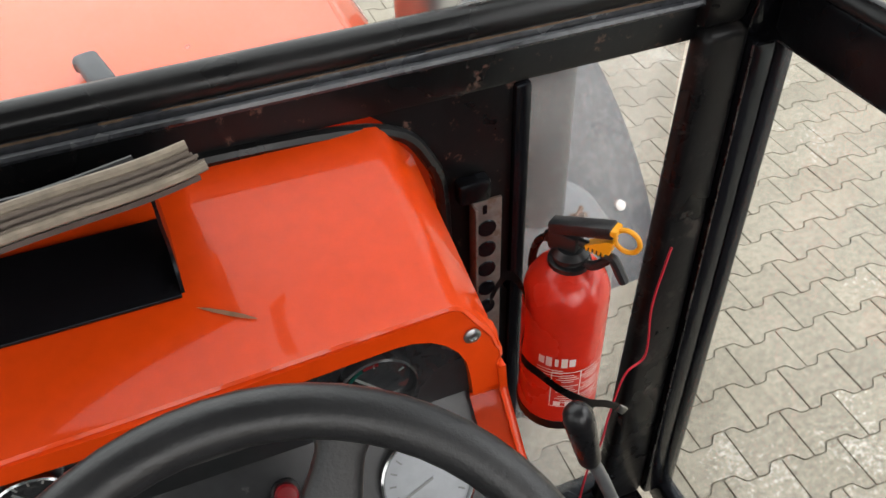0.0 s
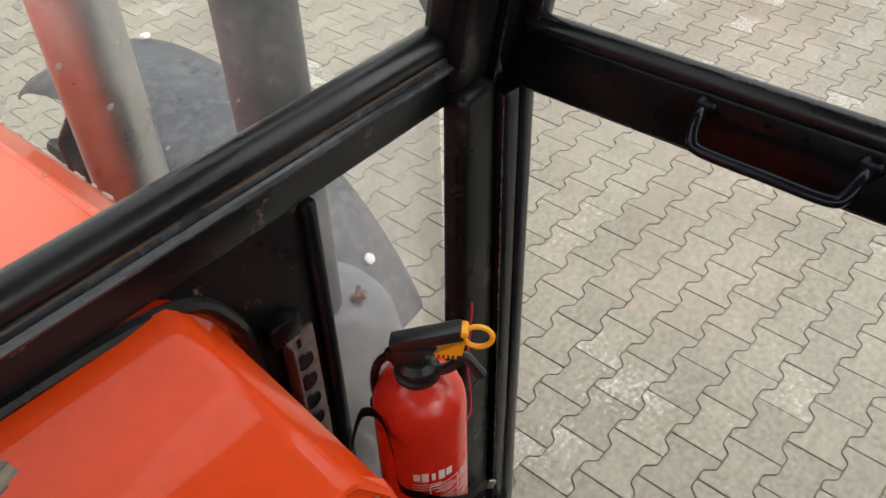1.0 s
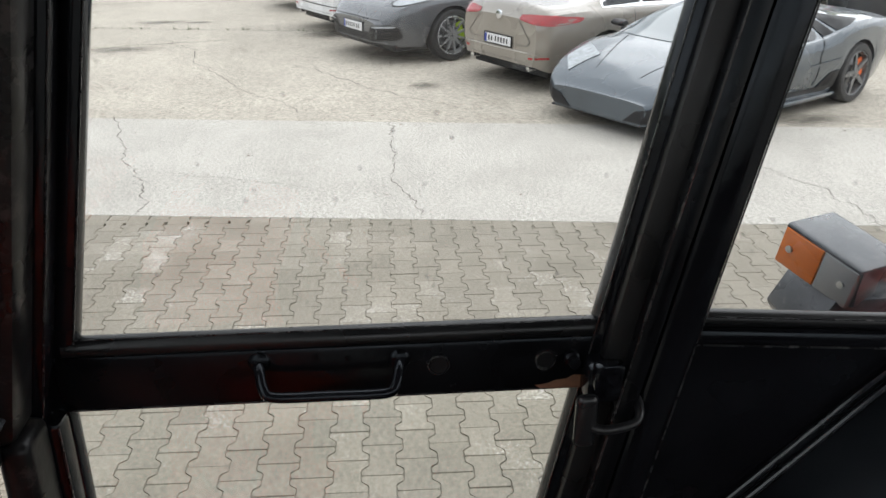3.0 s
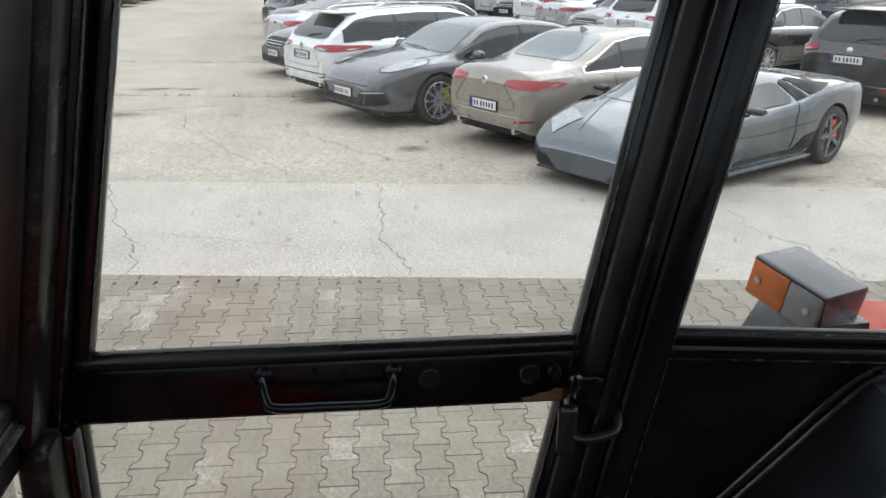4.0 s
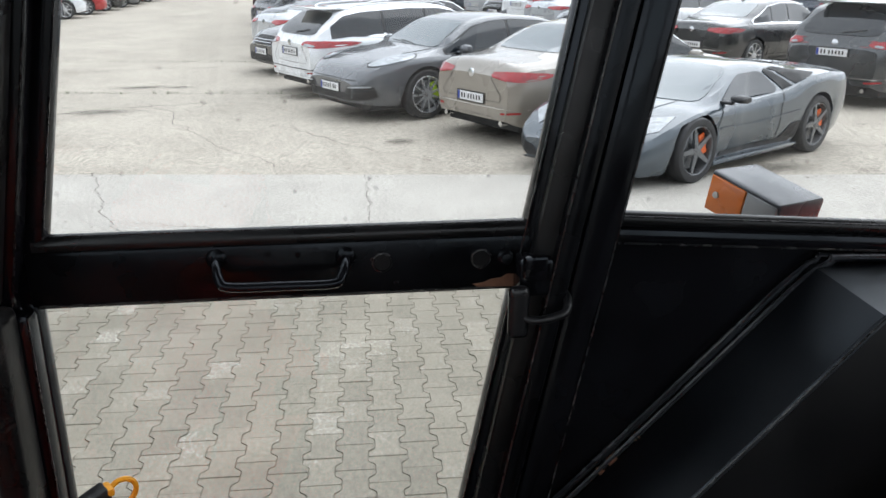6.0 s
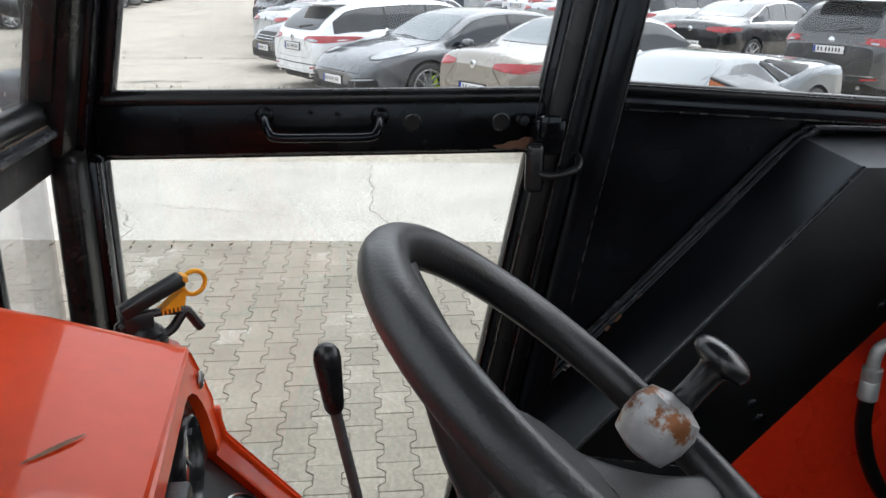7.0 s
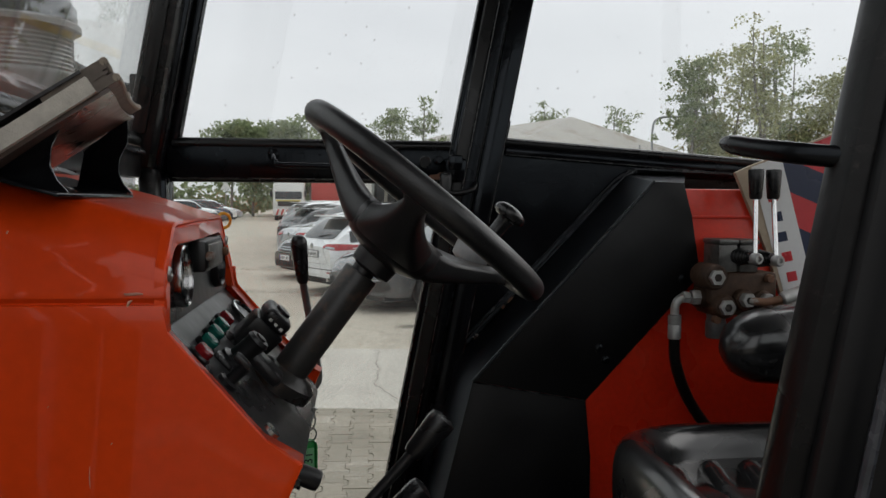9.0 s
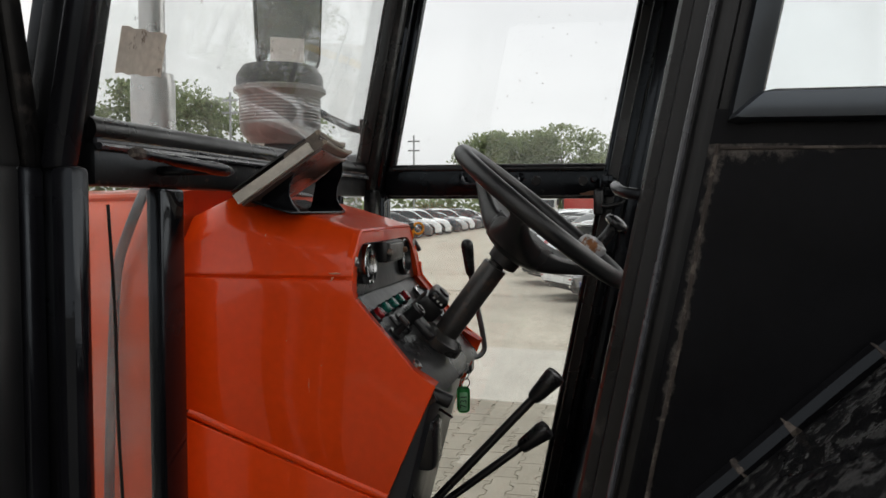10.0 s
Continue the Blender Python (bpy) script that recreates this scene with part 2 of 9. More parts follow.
SILVER = material("silver_pipe", (0.46, 0.455, 0.45), 0.36, metal=0.9, vary=0.12, scale=14, second=(0.36, 0.35, 0.34), second_at=0.6, second_scale=30)
HOUSING_GREY = material("blue_grey_housing", (0.14, 0.15, 0.165), 0.4, vary=0.2, second=(0.20, 0.21, 0.22), second_at=0.6, second_scale=30)
PIPE_DARK = material("dark_grey_pipe", (0.040, 0.042, 0.049), 0.44, vary=0.3, scale=14, second=(0.075, 0.075, 0.08), second_at=0.56, second_scale=40, bump=0.1, bump_scale=60)
FENDER_GREY = material("grey_mudguard_plastic", (0.115, 0.123, 0.140), 0.36, vary=0.25, scale=9, second=(0.17, 0.175, 0.185), second_at=0.5, second_scale=45, bump=0.2, bump_scale=90)
RED = material("red_cylinder_paint", (0.58, 0.028, 0.013), 0.32, vary=0.1, coat=0.12)
WHITE_PRINT = material("white_print", (0.78, 0.74, 0.70), 0.5, vary=0.06)
YELLOW = material("yellow_plastic", (0.85, 0.36, 0.01), 0.4, vary=0.08)
GREEN_TAG = material("green_plastic", (0.02, 0.30, 0.06), 0.35, vary=0.1)
RED_LENS = material("red_lens", (0.22, 0.012, 0.016), 0.25, vary=0.15)
GREEN_LENS = material("green_lens", (0.010, 0.11, 0.085), 0.25, vary=0.15)
DIAL = material("dial_face", (0.03, 0.031, 0.033), 0.12, vary=0.3, coat=1.0)
DIAL_WHITE = material("pale_dial_face", (0.38, 0.40, 0.42), 0.5, vary=0.1)
LEATHER_BLACK = material("black_leather", (0.010, 0.009, 0.009), 0.35, vary=0.3, bump=0.4, bump_scale=60)
LEATHER = material("worn_folder_leather", (0.075, 0.045, 0.036), 0.3, vary=0.3, bump=0.4, bump_scale=60, second=(0.10, 0.075, 0.06), second_at=0.60, second_scale=10)
LEATHER_EDGE = material("folded_leather_edge", (0.125, 0.098, 0.078), 0.6, vary=0.3, bump=0.5, bump_scale=80)
PAPER = material("page_block", (0.52, 0.485, 0.43), 0.8, vary=0.25, scale=30, bump=0.4, bump_scale=500)
AMBER = material("amber_lens", (0.56, 0.13, 0.010), 0.2, vary=0.15, coat=0.4)
CLEAR_LENS = material("clear_lens", (0.20, 0.20, 0.20), 0.15, vary=0.15)
WIRE_RED = material("red_wire", (0.45, 0.02, 0.04), 0.4)
GLASS = glass_pane("window_glass", dirt=0.07)
GLASS_WET = glass_pane("wet_windscreen_glass", dirt=0.075, drops=0.45)
GLASS_TINT = glass_pane("side_glass", tint=(0.94, 0.955, 0.965), dirt=0.009, drops=0.16)

GLASS_DUSTY = glass_pane("dusty_corner_glass", tint=(0.95, 0.96, 0.965), dirt=0.15)

# ---- building tools ----
def part(name, bm, mat, parent, label="", smooth=True, kind=""):
    """Links a bmesh as one mesh object under a thing or a part (or at top level when parent is None)."""
    bmesh.ops.recalc_face_normals(bm, faces=bm.faces)
    me = bpy.data.meshes.new(name)
    bm.to_mesh(me)
    bm.free()
    for m in (mat if isinstance(mat, (list, tuple)) else [mat]):
        me.materials.append(m)
    if smooth:
        me.polygons.foreach_set("use_smooth", [True] * len(me.polygons))
        me.set_sharp_from_angle(angle=radians(38))
    ob = new(name, me)
    ob.parent = parent
    return tagged(ob, label, "", "", kind)


def thing(name, label, category, at=(0, 0, 0), group="", kind="", turn=0.0):
    e = new(name)
    e.empty_display_size = 0.1
    e.matrix_basis = pose(*at, 0, 0, turn)
    return tagged(e, label, category, group, kind)


def B():
    return bmesh.new()


def box(bm, lo, hi, bevel=0.0, segs=2, m=None):
    """A box from corner to corner, its edges rounded by bevel."""
    lo, hi = Vector(lo), Vector(hi)
    geo = bmesh.ops.create_cube(bm, size=1.0, matrix=Matrix.Translation((lo + hi) / 2) @ Matrix.Diagonal((*(hi - lo), 1)))
    vs = geo["verts"]
    if bevel:
        es = list({e for v in vs for e in v.link_edges})
        r = bmesh.ops.bevel(bm, geom=es, offset=bevel, segments=segs, affect="EDGES", profile=0.5)
        vs = list({v for f in r["faces"] for v in f.verts} | {v for v in vs if v.is_valid})
    if m is not None:
        bmesh.ops.transform(bm, matrix=m, verts=vs)
    return vs


def bar(bm, a, b, w, h, bevel=0.004, side=(1, 0, 0)):
    """A rectangular bar from a to b: w along side, h across."""
    a, b = Vector(a), Vector(b)
    z = (b - a).normalized()
    x = Vector(side)
    x = (x - z * x.dot(z)).normalized()
    y = z.cross(x)
    m = Matrix((x, y, z)).transposed().to_4x4()
    m.translation = (a + b) / 2
    d = (b - a).length
    return box(bm, (-w / 2, -h / 2, -d / 2), (w / 2, h / 2, d / 2), bevel, 2, m)


def tube(bm, pts, r, seg=12, closed=False, caps=True):
    """A round tube along points; r is one radius or one for each point."""
    pts = [Vector(p) for p in pts]
    n = len(pts)
    rs = [r] * n if isinstance(r, (int, float)) else list(r)
    tang = []
    for i in range(n):
        if closed:
            d = pts[(i + 1) % n] - pts[i - 1]
        else:
            d = pts[min(i + 1, n - 1)] - pts[max(i - 1, 0)]
        tang.append(d.normalized())
    up = Vector((0, 0, 1)) if abs(tang[0].z) < 0.9 else Vector((1, 0, 0))
    x = (up - tang[0] * up.dot(tang[0])).normalized()
    rings = []
    for i in range(n):
        x = (x - tang[i] * x.dot(tang[i])).normalized()
        y = tang[i].cross(x)
        rings.append([bm.verts.new(pts[i] + rs[i] * (math.cos(2 * math.pi * k / seg) * x + math.sin(2 * math.pi * k / seg) * y)) for k in range(seg)])
    for i in range(n if closed else n - 1):
        p, q = rings[i], rings[(i + 1) % n]
        if closed and i == n - 1:
            best = min(range(seg), key=lambda s: (q[s].co - p[0].co).length)
            q = q[best:] + q[:best]
        for k in range(seg):
            bm.faces.new((p[k], p[(k + 1) % seg], q[(k + 1) % seg], q[k]))
    if caps and not closed:
        bm.faces.new(rings[0][::-1])
        bm.faces.new(rings[-1])
    return rings


def curve_pts(pts, n=8):
    """Points along a smooth curve through pts."""
    pts = [Vector(p) for p in pts]
    out = []
    for i in range(len(pts) - 1):
        p0, p1, p2, p3 = pts[max(i - 1, 0)], pts[i], pts[i + 1], pts[min(i + 2, len(pts) - 1)]
        for k in range(n):
            t = k / n
            out.append(0.5 * (2 * p1 + (p2 - p0) * t + (2 * p0 - 5 * p1 + 4 * p2 - p3) * t * t + (3 * p1 - p0 - 3 * p2 + p3) * t ** 3))
    out.append(pts[-1])
    return out


def lathe(bm, profile, m=None, seg=24, cap=True):
    """Turns a profile of (radius, height) about z, then places it by m."""
    m = m or Matrix()
    rings = []
    for r, h in profile:
        if r < 1e-6:
            rings.append([bm.verts.new(m @ Vector((0, 0, h)))])
        else:
            rings.append([bm.verts.new(m @ Vector((r * math.cos(2 * math.pi * k / seg), r * math.sin(2 * math.pi * k / seg), h))) for k in range(seg)])
    for p, q in zip(rings, rings[1:]):
        for k in range(seg):
            a, b = p[k % len(p)], p[(k + 1) % len(p)]
            c, d = q[(k + 1) % len(q)], q[k % len(q)]
            vs = []
            for v in (a, b, c, d):
                if v not in vs:
                    vs.append(v)
            if len(vs) > 2:
                bm.faces.new(vs)
    if cap:
        for ring in (rings[0], rings[-1]):
            if len(ring) > 2:
                bm.faces.new(ring)


def axis_pose(at, direction):
    """A pose at a point with its z along direction."""
    m = Vector(direction).to_track_quat("Z", "Y").to_matrix().to_4x4()
    m.translation = Vector(at)
    return m


def prism(bm, poly, axis, a, b, bevel=0.0):
    """A polygon of 2D points, pushed along axis (x, y or z) from a to b."""
    def at(p, s):
        return {"x": (s, p[0], p[1]), "y": (p[0], s, p[1]), "z": (p[0], p[1], s)}[axis]
    lo = [bm.verts.new(at(p, a)) for p in poly]
    hi = [bm.verts.new(at(p, b)) for p in poly]
    fs = [bm.faces.new(lo[::-1]), bm.faces.new(hi)]
    n = len(poly)
    for i in range(n):
        fs.append(bm.faces.new((lo[i], lo[(i + 1) % n], hi[(i + 1) % n], hi[i])))
    if bevel:
        es = list({e for f in fs for e in f.edges})
        bmesh.ops.bevel(bm, geom=es, offset=bevel, segments=2, affect="EDGES", profile=0.5)


def arc(cx, cy, r, a0, a1, n=8):
    return [(cx + r * math.cos(radians(a0 + (a1 - a0) * i / n)), cy + r * math.sin(radians(a0 + (a1 - a0) * i / n))) for i in range(n + 1)]


# ---- ground ----
def speckled(name, base, tone, speck, rough=0.85, patch=0.6, patch_scale=0.5, speck_at=0.62, speck_scale=70.0, cluster=2.5, spread=0.18, bump=0.5, rand=0.0, grain=20.0, amp=0.2):
    """Concrete: broad stains of a second tone, fine grain, and pale or dark flecks that gather in clusters."""
    m = bpy.data.materials.new(name)
    m.use_nodes = True
    n, l = m.node_tree.nodes, m.node_tree.links
    b = n["Principled BSDF"]
    b.inputs["Roughness"].default_value = rough
    b.inputs["Specular IOR Level"].default_value = 0.3
    geo = n.new("ShaderNodeNewGeometry")

    def noise(scale, detail, roughness=0.6):
        t = n.new("ShaderNodeTexNoise")
        t.inputs["Scale"].default_value, t.inputs["Detail"].default_value, t.inputs["Roughness"].default_value = scale, detail, roughness
        l.new(geo.outputs["Position"], t.inputs["Vector"])
        return t.outputs["Fac"]

    def ramp(fac, lo, hi, to_lo=0.0, to_hi=1.0):
        r = n.new("ShaderNodeMapRange")
        r.inputs["From Min"].default_value, r.inputs["From Max"].default_value = lo, hi
        r.inputs["To Min"].default_value, r.inputs["To Max"].default_value = to_lo, to_hi
        l.new(fac, r.inputs["Value"])
        return r.outputs[0]

    def calc(op, a, c):
        k = n.new("ShaderNodeMath")
        k.operation = op
        for i, v in enumerate((a, c)):
            if isinstance(v, float):
                k.inputs[i].default_value = v
            else:
                l.new(v, k.inputs[i])
        return k.outputs[0]

    def mix(fac, a, c):
        k = n.new("ShaderNodeMixRGB")
        l.new(fac, k.inputs["Fac"])
        for key, v in (("Color1", a), ("Color2", c)):
            if isinstance(v, tuple):
                k.inputs[key].default_value = (*v, 1)
            else:
                l.new(v, k.inputs[key])
        return k.outputs["Color"]

    colour = mix(ramp(noise(patch_scale, 8, 0.7), patch - 0.12, patch + 0.12), base, tone)
    fine = noise(speck_scale, 6, 0.75)
    where = ramp(noise(cluster, 4, 0.6), 0.35, 0.70, spread, -spread)
    if rand:
        info = n.new("ShaderNodeObjectInfo")
        whole = calc("FRACT", calc("ADD", info.outputs["Random"], geo.outputs["Random Per Island"]), 0.0)
        where = calc("ADD", where, ramp(whole, 0.60, 1.0, 0.015, -0.085))
    flecks = ramp(calc("SUBTRACT", fine, where), speck_at, speck_at + 0.05)
    colour = mix(flecks, colour, speck)
    hsv = n.new("ShaderNodeHueSaturation")
    l.new(colour, hsv.inputs["Color"])
    value = ramp(noise(grain, 6, 0.8), 0.36, 0.64, 1 - amp, 1 + amp)
    if rand:
        value = calc("MULTIPLY", value, ramp(whole, 0.0, 1.0, 1 - rand, 1 + rand))
    l.new(value, hsv.inputs["Value"])
    l.new(hsv.outputs["Color"], b.inputs["Base Color"])
    bn = n.new("ShaderNodeBump")
    bn.inputs["Strength"].default_value, bn.inputs["Distance"].default_value = bump, 0.004
    l.new(fine, bn.inputs["Height"])
    l.new(bn.outputs["Normal"], b.inputs["Normal"])
    return m


CONCRETE_OLD = speckled("old_concrete", (0.435, 0.395, 0.330), (0.347, 0.313, 0.260), (0.19, 0.17, 0.14), patch=0.52, patch_scale=0.4, speck_at=0.65, speck_scale=28.0, cluster=0.7, spread=0.16, bump=1.0, grain=24.0, amp=0.42)
CONCRETE_NEW = speckled("pale_concrete", (0.445, 0.42, 0.375), (0.375, 0.352, 0.312), (0.29, 0.27, 0.235), patch=0.55, patch_scale=1.3, speck_at=0.58, speck_scale=36.0, cluster=1.6, spread=0.05, bump=1.0, grain=38.0, amp=0.45)
SAND = material("joint_sand", (0.150, 0.132, 0.104), 0.95, vary=0.25, scale=3, fine=60)
PAVER = speckled("paving_block_concrete", (0.212, 0.189, 0.150), (0.255, 0.229, 0.185), (0.375, 0.352, 0.310), rough=0.8, patch=0.5, patch_scale=1.6, speck_at=0.62, speck_scale=55.0, cluster=1.3, spread=0.14, bump=0.6, rand=0.09, grain=45.0, amp=0.28)
CRACK = material("crack_dirt", (0.135, 0.122, 0.103), 0.95, vary=0.2)
WEED = material("weed_green", (0.06, 0.085, 0.025), 0.9, vary=0.3)

bm = B()
bmesh.ops.create_grid(bm, x_segments=24, y_segments=24, size=700)
ground = part("ground", bm, CONCRETE_OLD, None, "weathered concrete yard with cracks and damp patches", kind="structure")
ground.location.z = -0.03
tagged(ground, category="ground")

EDGE_TURN = radians(-6.6)
EDGE_AT = Vector((5.63, 0.0, 0.0))
EDGE_M = Matrix.Translation(EDGE_AT) @ Matrix.Rotation(EDGE_TURN, 4, "Z")

# pale strip along the paving
bm = B()
box(bm, (0.0, -60, -0.06), (2.75, 60, 0.0), 0.012)
strip = part("pale_concrete_strip", bm, CONCRETE_NEW, None, "pale rough concrete strip beside the paving", kind="structure")
strip.matrix_basis = EDGE_M
tagged(strip, category="ground")
# old slab rising almost to the strip's level
bm = B()
box(bm, (2.765, -60, -0.08), (120, 60, -0.012), 0.0)
slab = part("old_concrete_yard", bm, CONCRETE_OLD, None, "old grey-brown concrete yard, stained and cracked", kind="structure")
slab.matrix_basis = EDGE_M
tagged(slab, category="ground")

rng = random.Random(4)


def crack(a, b, n, amp, w, z=0.0015):
    a, b = Vector(a), Vector(b)
    d = b - a
    side = Vector((-d.y, d.x, 0)).normalized()
    bm = B()
    prev, off = None, 0.0
    for i in range(n + 1):
        off += rng.uniform(-amp, amp) * (1 if 0 < i < n else 0)
        off *= 0.9
        p = a + d * (i / n) + side * off
        hw = w * rng.uniform(0.35, 1.0) / 2
        cur = [bm.verts.new(p + side * s + Vector((0, 0, z))) for s in (hw, -hw)]
        if prev:
            bm.faces.new((prev[0], prev[1], cur[1], cur[0]))
        prev = cur
    ob = part("crack", bm, CRACK, slab if a.x > 9 else strip, "dark winding crack in the concrete")
    ob.matrix_parent_inverse = EDGE_M.inverted()


crack((5.72, 0.06, 0), (6.83, 0.22, 0), 26, 0.032, 0.014)
crack((6.83, 0.22, 0), (8.4, 0.24, 0), 34, 0.032, 0.014)
crack((5.94, 2.20, 0), (6.63, 2.28, 0), 16, 0.03, 0.014)
crack((6.63, 2.28, 0), (8.81, 3.12, 0), 50, 0.032, 0.014)
crack((6.95, 2.42, 0), (6.4, 0.95, 0), 34, 0.03, 0.008)
crack((5.2, -3.4, 0), (8.0, -2.9, 0), 50, 0.06, 0.012)
crack((8.9, 1.2, -0.012), (13.5, 3.6, -0.012), 40, 0.08, 0.016)
crack((12.6, 5.4, -0.012), (13.6, 2.6, -0.012), 24, 0.06, 0.05)
crack((17.5, 8.0, -0.012), (18.5, 3.0, -0.012), 24, 0.08, 0.05)
crack((9.0, -0.6, -0.012), (11.5, 1.4, -0.012), 24, 0.06, 0.02)

# slab joints across the old yard, with weeds in them
for x0 in (14.2, 19.0):
    ends = [(x0 - 2.3, -20.0, -0.012), (x0 + 2.1, 18.0, -0.012)]
    bm = B()
    d = Vector((0.115, 1.0, 0)).normalized()
    w = Vector((d.y, -d.x, 0)) * 0.012
    a, b = (Vector(e) + Vector((0, 0, 0.0015)) for e in ends)
    bm.faces.new([bm.verts.new(q) for q in (a - w, a + w, b + w, b - w)])
    ob = part("slab_joint", bm, CRACK, slab, "straight dirty joint between concrete slabs")
    ob.matrix_parent_inverse = EDGE_M.inverted()
    vs, fs = [], []
    for k in range(160):
        f = rng.gauss(0.55, 0.22)
        c = a.lerp(b, f) + Vector((rng.gauss(0, 0.02), 0, -0.002))
        for q in range(5):
            an, le = rng.uniform(0, 6.28), rng.uniform(0.03, 0.10)
            u = Vector((math.cos(an), math.sin(an), 0)) * le * 0.6
            t = Vector((-u.y, u.x, 0)) * 0.12
            base = len(vs)
            vs += [tuple(c - t), tuple(c + t), tuple(c + u + Vector((0, 0, le * 0.6)))]
            fs.append((base, base + 1, base + 2))
    me = bpy.data.meshes.new("joint_weeds")
    me.from_pydata(vs, [], fs)
    me.materials.append(WEED)
    tagged(new("joint_weeds", me), "low green weeds growing in a slab joint", "weeds", "", "stuff")

# damp stains where water has stood, and dark patches under and beside parked cars
def dark_patch():
    """A dark patch that fades out towards its edge, broken by noise."""
    m = bpy.data.materials.new("dark_patch")
    m.use_nodes = True
    n, l = m.node_tree.nodes, m.node_tree.links
    b = n["Principled BSDF"]
    b.inputs["Base Color"].default_value = (0.105, 0.092, 0.072, 1)
    b.inputs["Roughness"].default_value = 0.55
    co, length, noise = n.new("ShaderNodeTexCoord"), n.new("ShaderNodeVectorMath"), n.new("ShaderNodeTexNoise")
    length.operation = "LENGTH"
    noise.inputs["Scale"].default_value, noise.inputs["Detail"].default_value, noise.inputs["Roughness"].default_value = 3.0, 8, 0.7
    l.new(co.outputs["Object"], length.inputs[0])
    l.new(co.outputs["Object"], noise.inputs["Vector"])
    mul, sub, ramp = n.new("ShaderNodeMath"), n.new("ShaderNodeMath"), n.new("ShaderNodeMapRange")
    mul.operation, sub.operation = "MULTIPLY_ADD", "SUBTRACT"
    l.new(noise.outputs["Fac"], mul.inputs[0])
    mul.inputs[1].default_value, mul.inputs[2].default_value = 1.5, 0.05
    l.new(mul.outputs[0], sub.inputs[0])
    l.new(length.outputs["Value"], sub.inputs[1])
    l.new(sub.outputs[0], ramp.inputs["Value"])
    ramp.inputs["From Min"].default_value, ramp.inputs["From Max"].default_value = 0.0, 0.8
    ramp.inputs["To Max"].default_value = 0.55
    clear, mix = n.new("ShaderNodeBsdfTransparent"), n.new("ShaderNodeMixShader")
    out = [k for k in n if k.type == "OUTPUT_MATERIAL"][0]
    l.new(ramp.outputs[0], mix.inputs["Fac"])
    l.new(clear.outputs[0], mix.inputs[1])
    l.new(b.outputs[0], mix.inputs[2])
    l.new(mix.outputs[0], out.inputs["Surface"])
    return m


DARK_PATCH_MAT = dark_patch()
# the last four darken the ground under and beside the parked cars
DARK_PATCHES = ((15.41, 3.96, 0.3, 0.75, 6), (15.37, 3.3, 0.22, 0.4, 6), (12.78, 4.04, 0.35, 0.8, 6), (10.13, -0.31, 0.28, 0.35, 6), (10.65, -1.73, 0.8, 0.7, 6), (12.29, -0.22, 0.7, 0.9, 6), (14.01, 0.93, 0.6, 0.8, 6), (8.22, -4.33, 0.35, 0.9, 6))
for x, y, w, d, turn in DARK_PATCHES:
    bm = B()
    bmesh.ops.create_circle(bm, cap_ends=True, segments=24, radius=1.15)
    ob = part("dark_patch", bm, DARK_PATCH_MAT, slab, "dark patch on the concrete")
    ob.matrix_parent_inverse = EDGE_M.inverted()
    ob.matrix_basis = pose(x, y, -0.0085, 0, 0, turn) @ Matrix.Diagonal((w, d, 1, 1))

# dead leaves and grit strewn over the yard
LITTER = material("dead_leaf", (0.085, 0.06, 0.04), 0.9, vary=0.4, rand=0.4)
vs, fs = [], []
for k in range(420):
    x, y = rng.uniform(5.8, 20), rng.uniform(-9, 9)
    if rng.random() < 0.45:
        x = 8.35 + 0.1157 * y + rng.gauss(0, 0.10)
    a, w, h = rng.uniform(0, 6.28), rng.uniform(0.008, 0.026), rng.uniform(0.004, 0.014)
    z = 0.003 if x < 8.3 + 0.1157 * y else -0.009
    b = len(vs)
    for u, v, dz in ((-w, 0, 0), (0, -h, 0.004), (w, 0, 0.001), (0, h, 0.006)):
        vs.append((x + u * math.cos(a) - v * math.sin(a), y + u * math.sin(a) + v * math.cos(a), z + dz))
    fs.append((b, b + 1, b + 2, b + 3))
me = bpy.data.meshes.new("leaf_litter")
me.from_pydata(vs, [], fs)
me.materials.append(LITTER)
tagged(new("leaf_litter", me), "scattered brown dead leaves on the concrete yard", "leaf litter", "", "stuff")

# ---- tractor ----
tractor = thing("tractor", "orange tractor with a black steel cab, dashboard and steering wheel", "tractor")
LEAN_Y = 0.19          # how far pillars and windscreen lean back for each metre of height
RAIL_LO, RAIL_HI = 1.765, 1.852
XR, XL, YF = 0.70, -0.70, 0.88
ROOF = 2.55


def leaning(x, y, z):
    """A point of the upper cab: y is given at the rail's height."""
    return (x, y - LEAN_Y * (z - RAIL_HI), z)


def pillar(name, x0, x1, y0, y1, z0, z1, mat, parent, bevel=0.008, lean=True, label=""):
    bm = B()
    box(bm, (x0, y0, z0), (x1, y1, z1), bevel, 2)
    if lean:
        for v in bm.verts:
            v.co.y -= LEAN_Y * (v.co.z - RAIL_HI)
    return part(name, bm, mat, parent, label)


# cab shell: floor, roof, rear wall
bm = B()
box(bm, (-0.66, -0.75, 0.80), (0.66, 0.86, 0.84), 0.005)
cab_floor = part("cab_floor", bm, BLACK_WORN, tractor)
# roof is out of view; added to keep sky light off the interior
bm = B()
box(bm, (-0.80, -0.98, ROOF), (0.80, 0.80, ROOF + 0.10), 0.03, 3)
roof = part("roof", bm, BLACK_MATT, tractor)
bm = B()
box(bm, (-0.70, -0.80, 0.84), (0.70, -0.76, 1.55), 0.006)
part("rear_wall", bm, BLACK, tractor)
for x in (-0.70, 0.64):
    pillar("rear_pillar", x, x + 0.06, -0.82, -0.76, 1.55, ROOF, BLACK, tractor, lean=False)
bm = B()
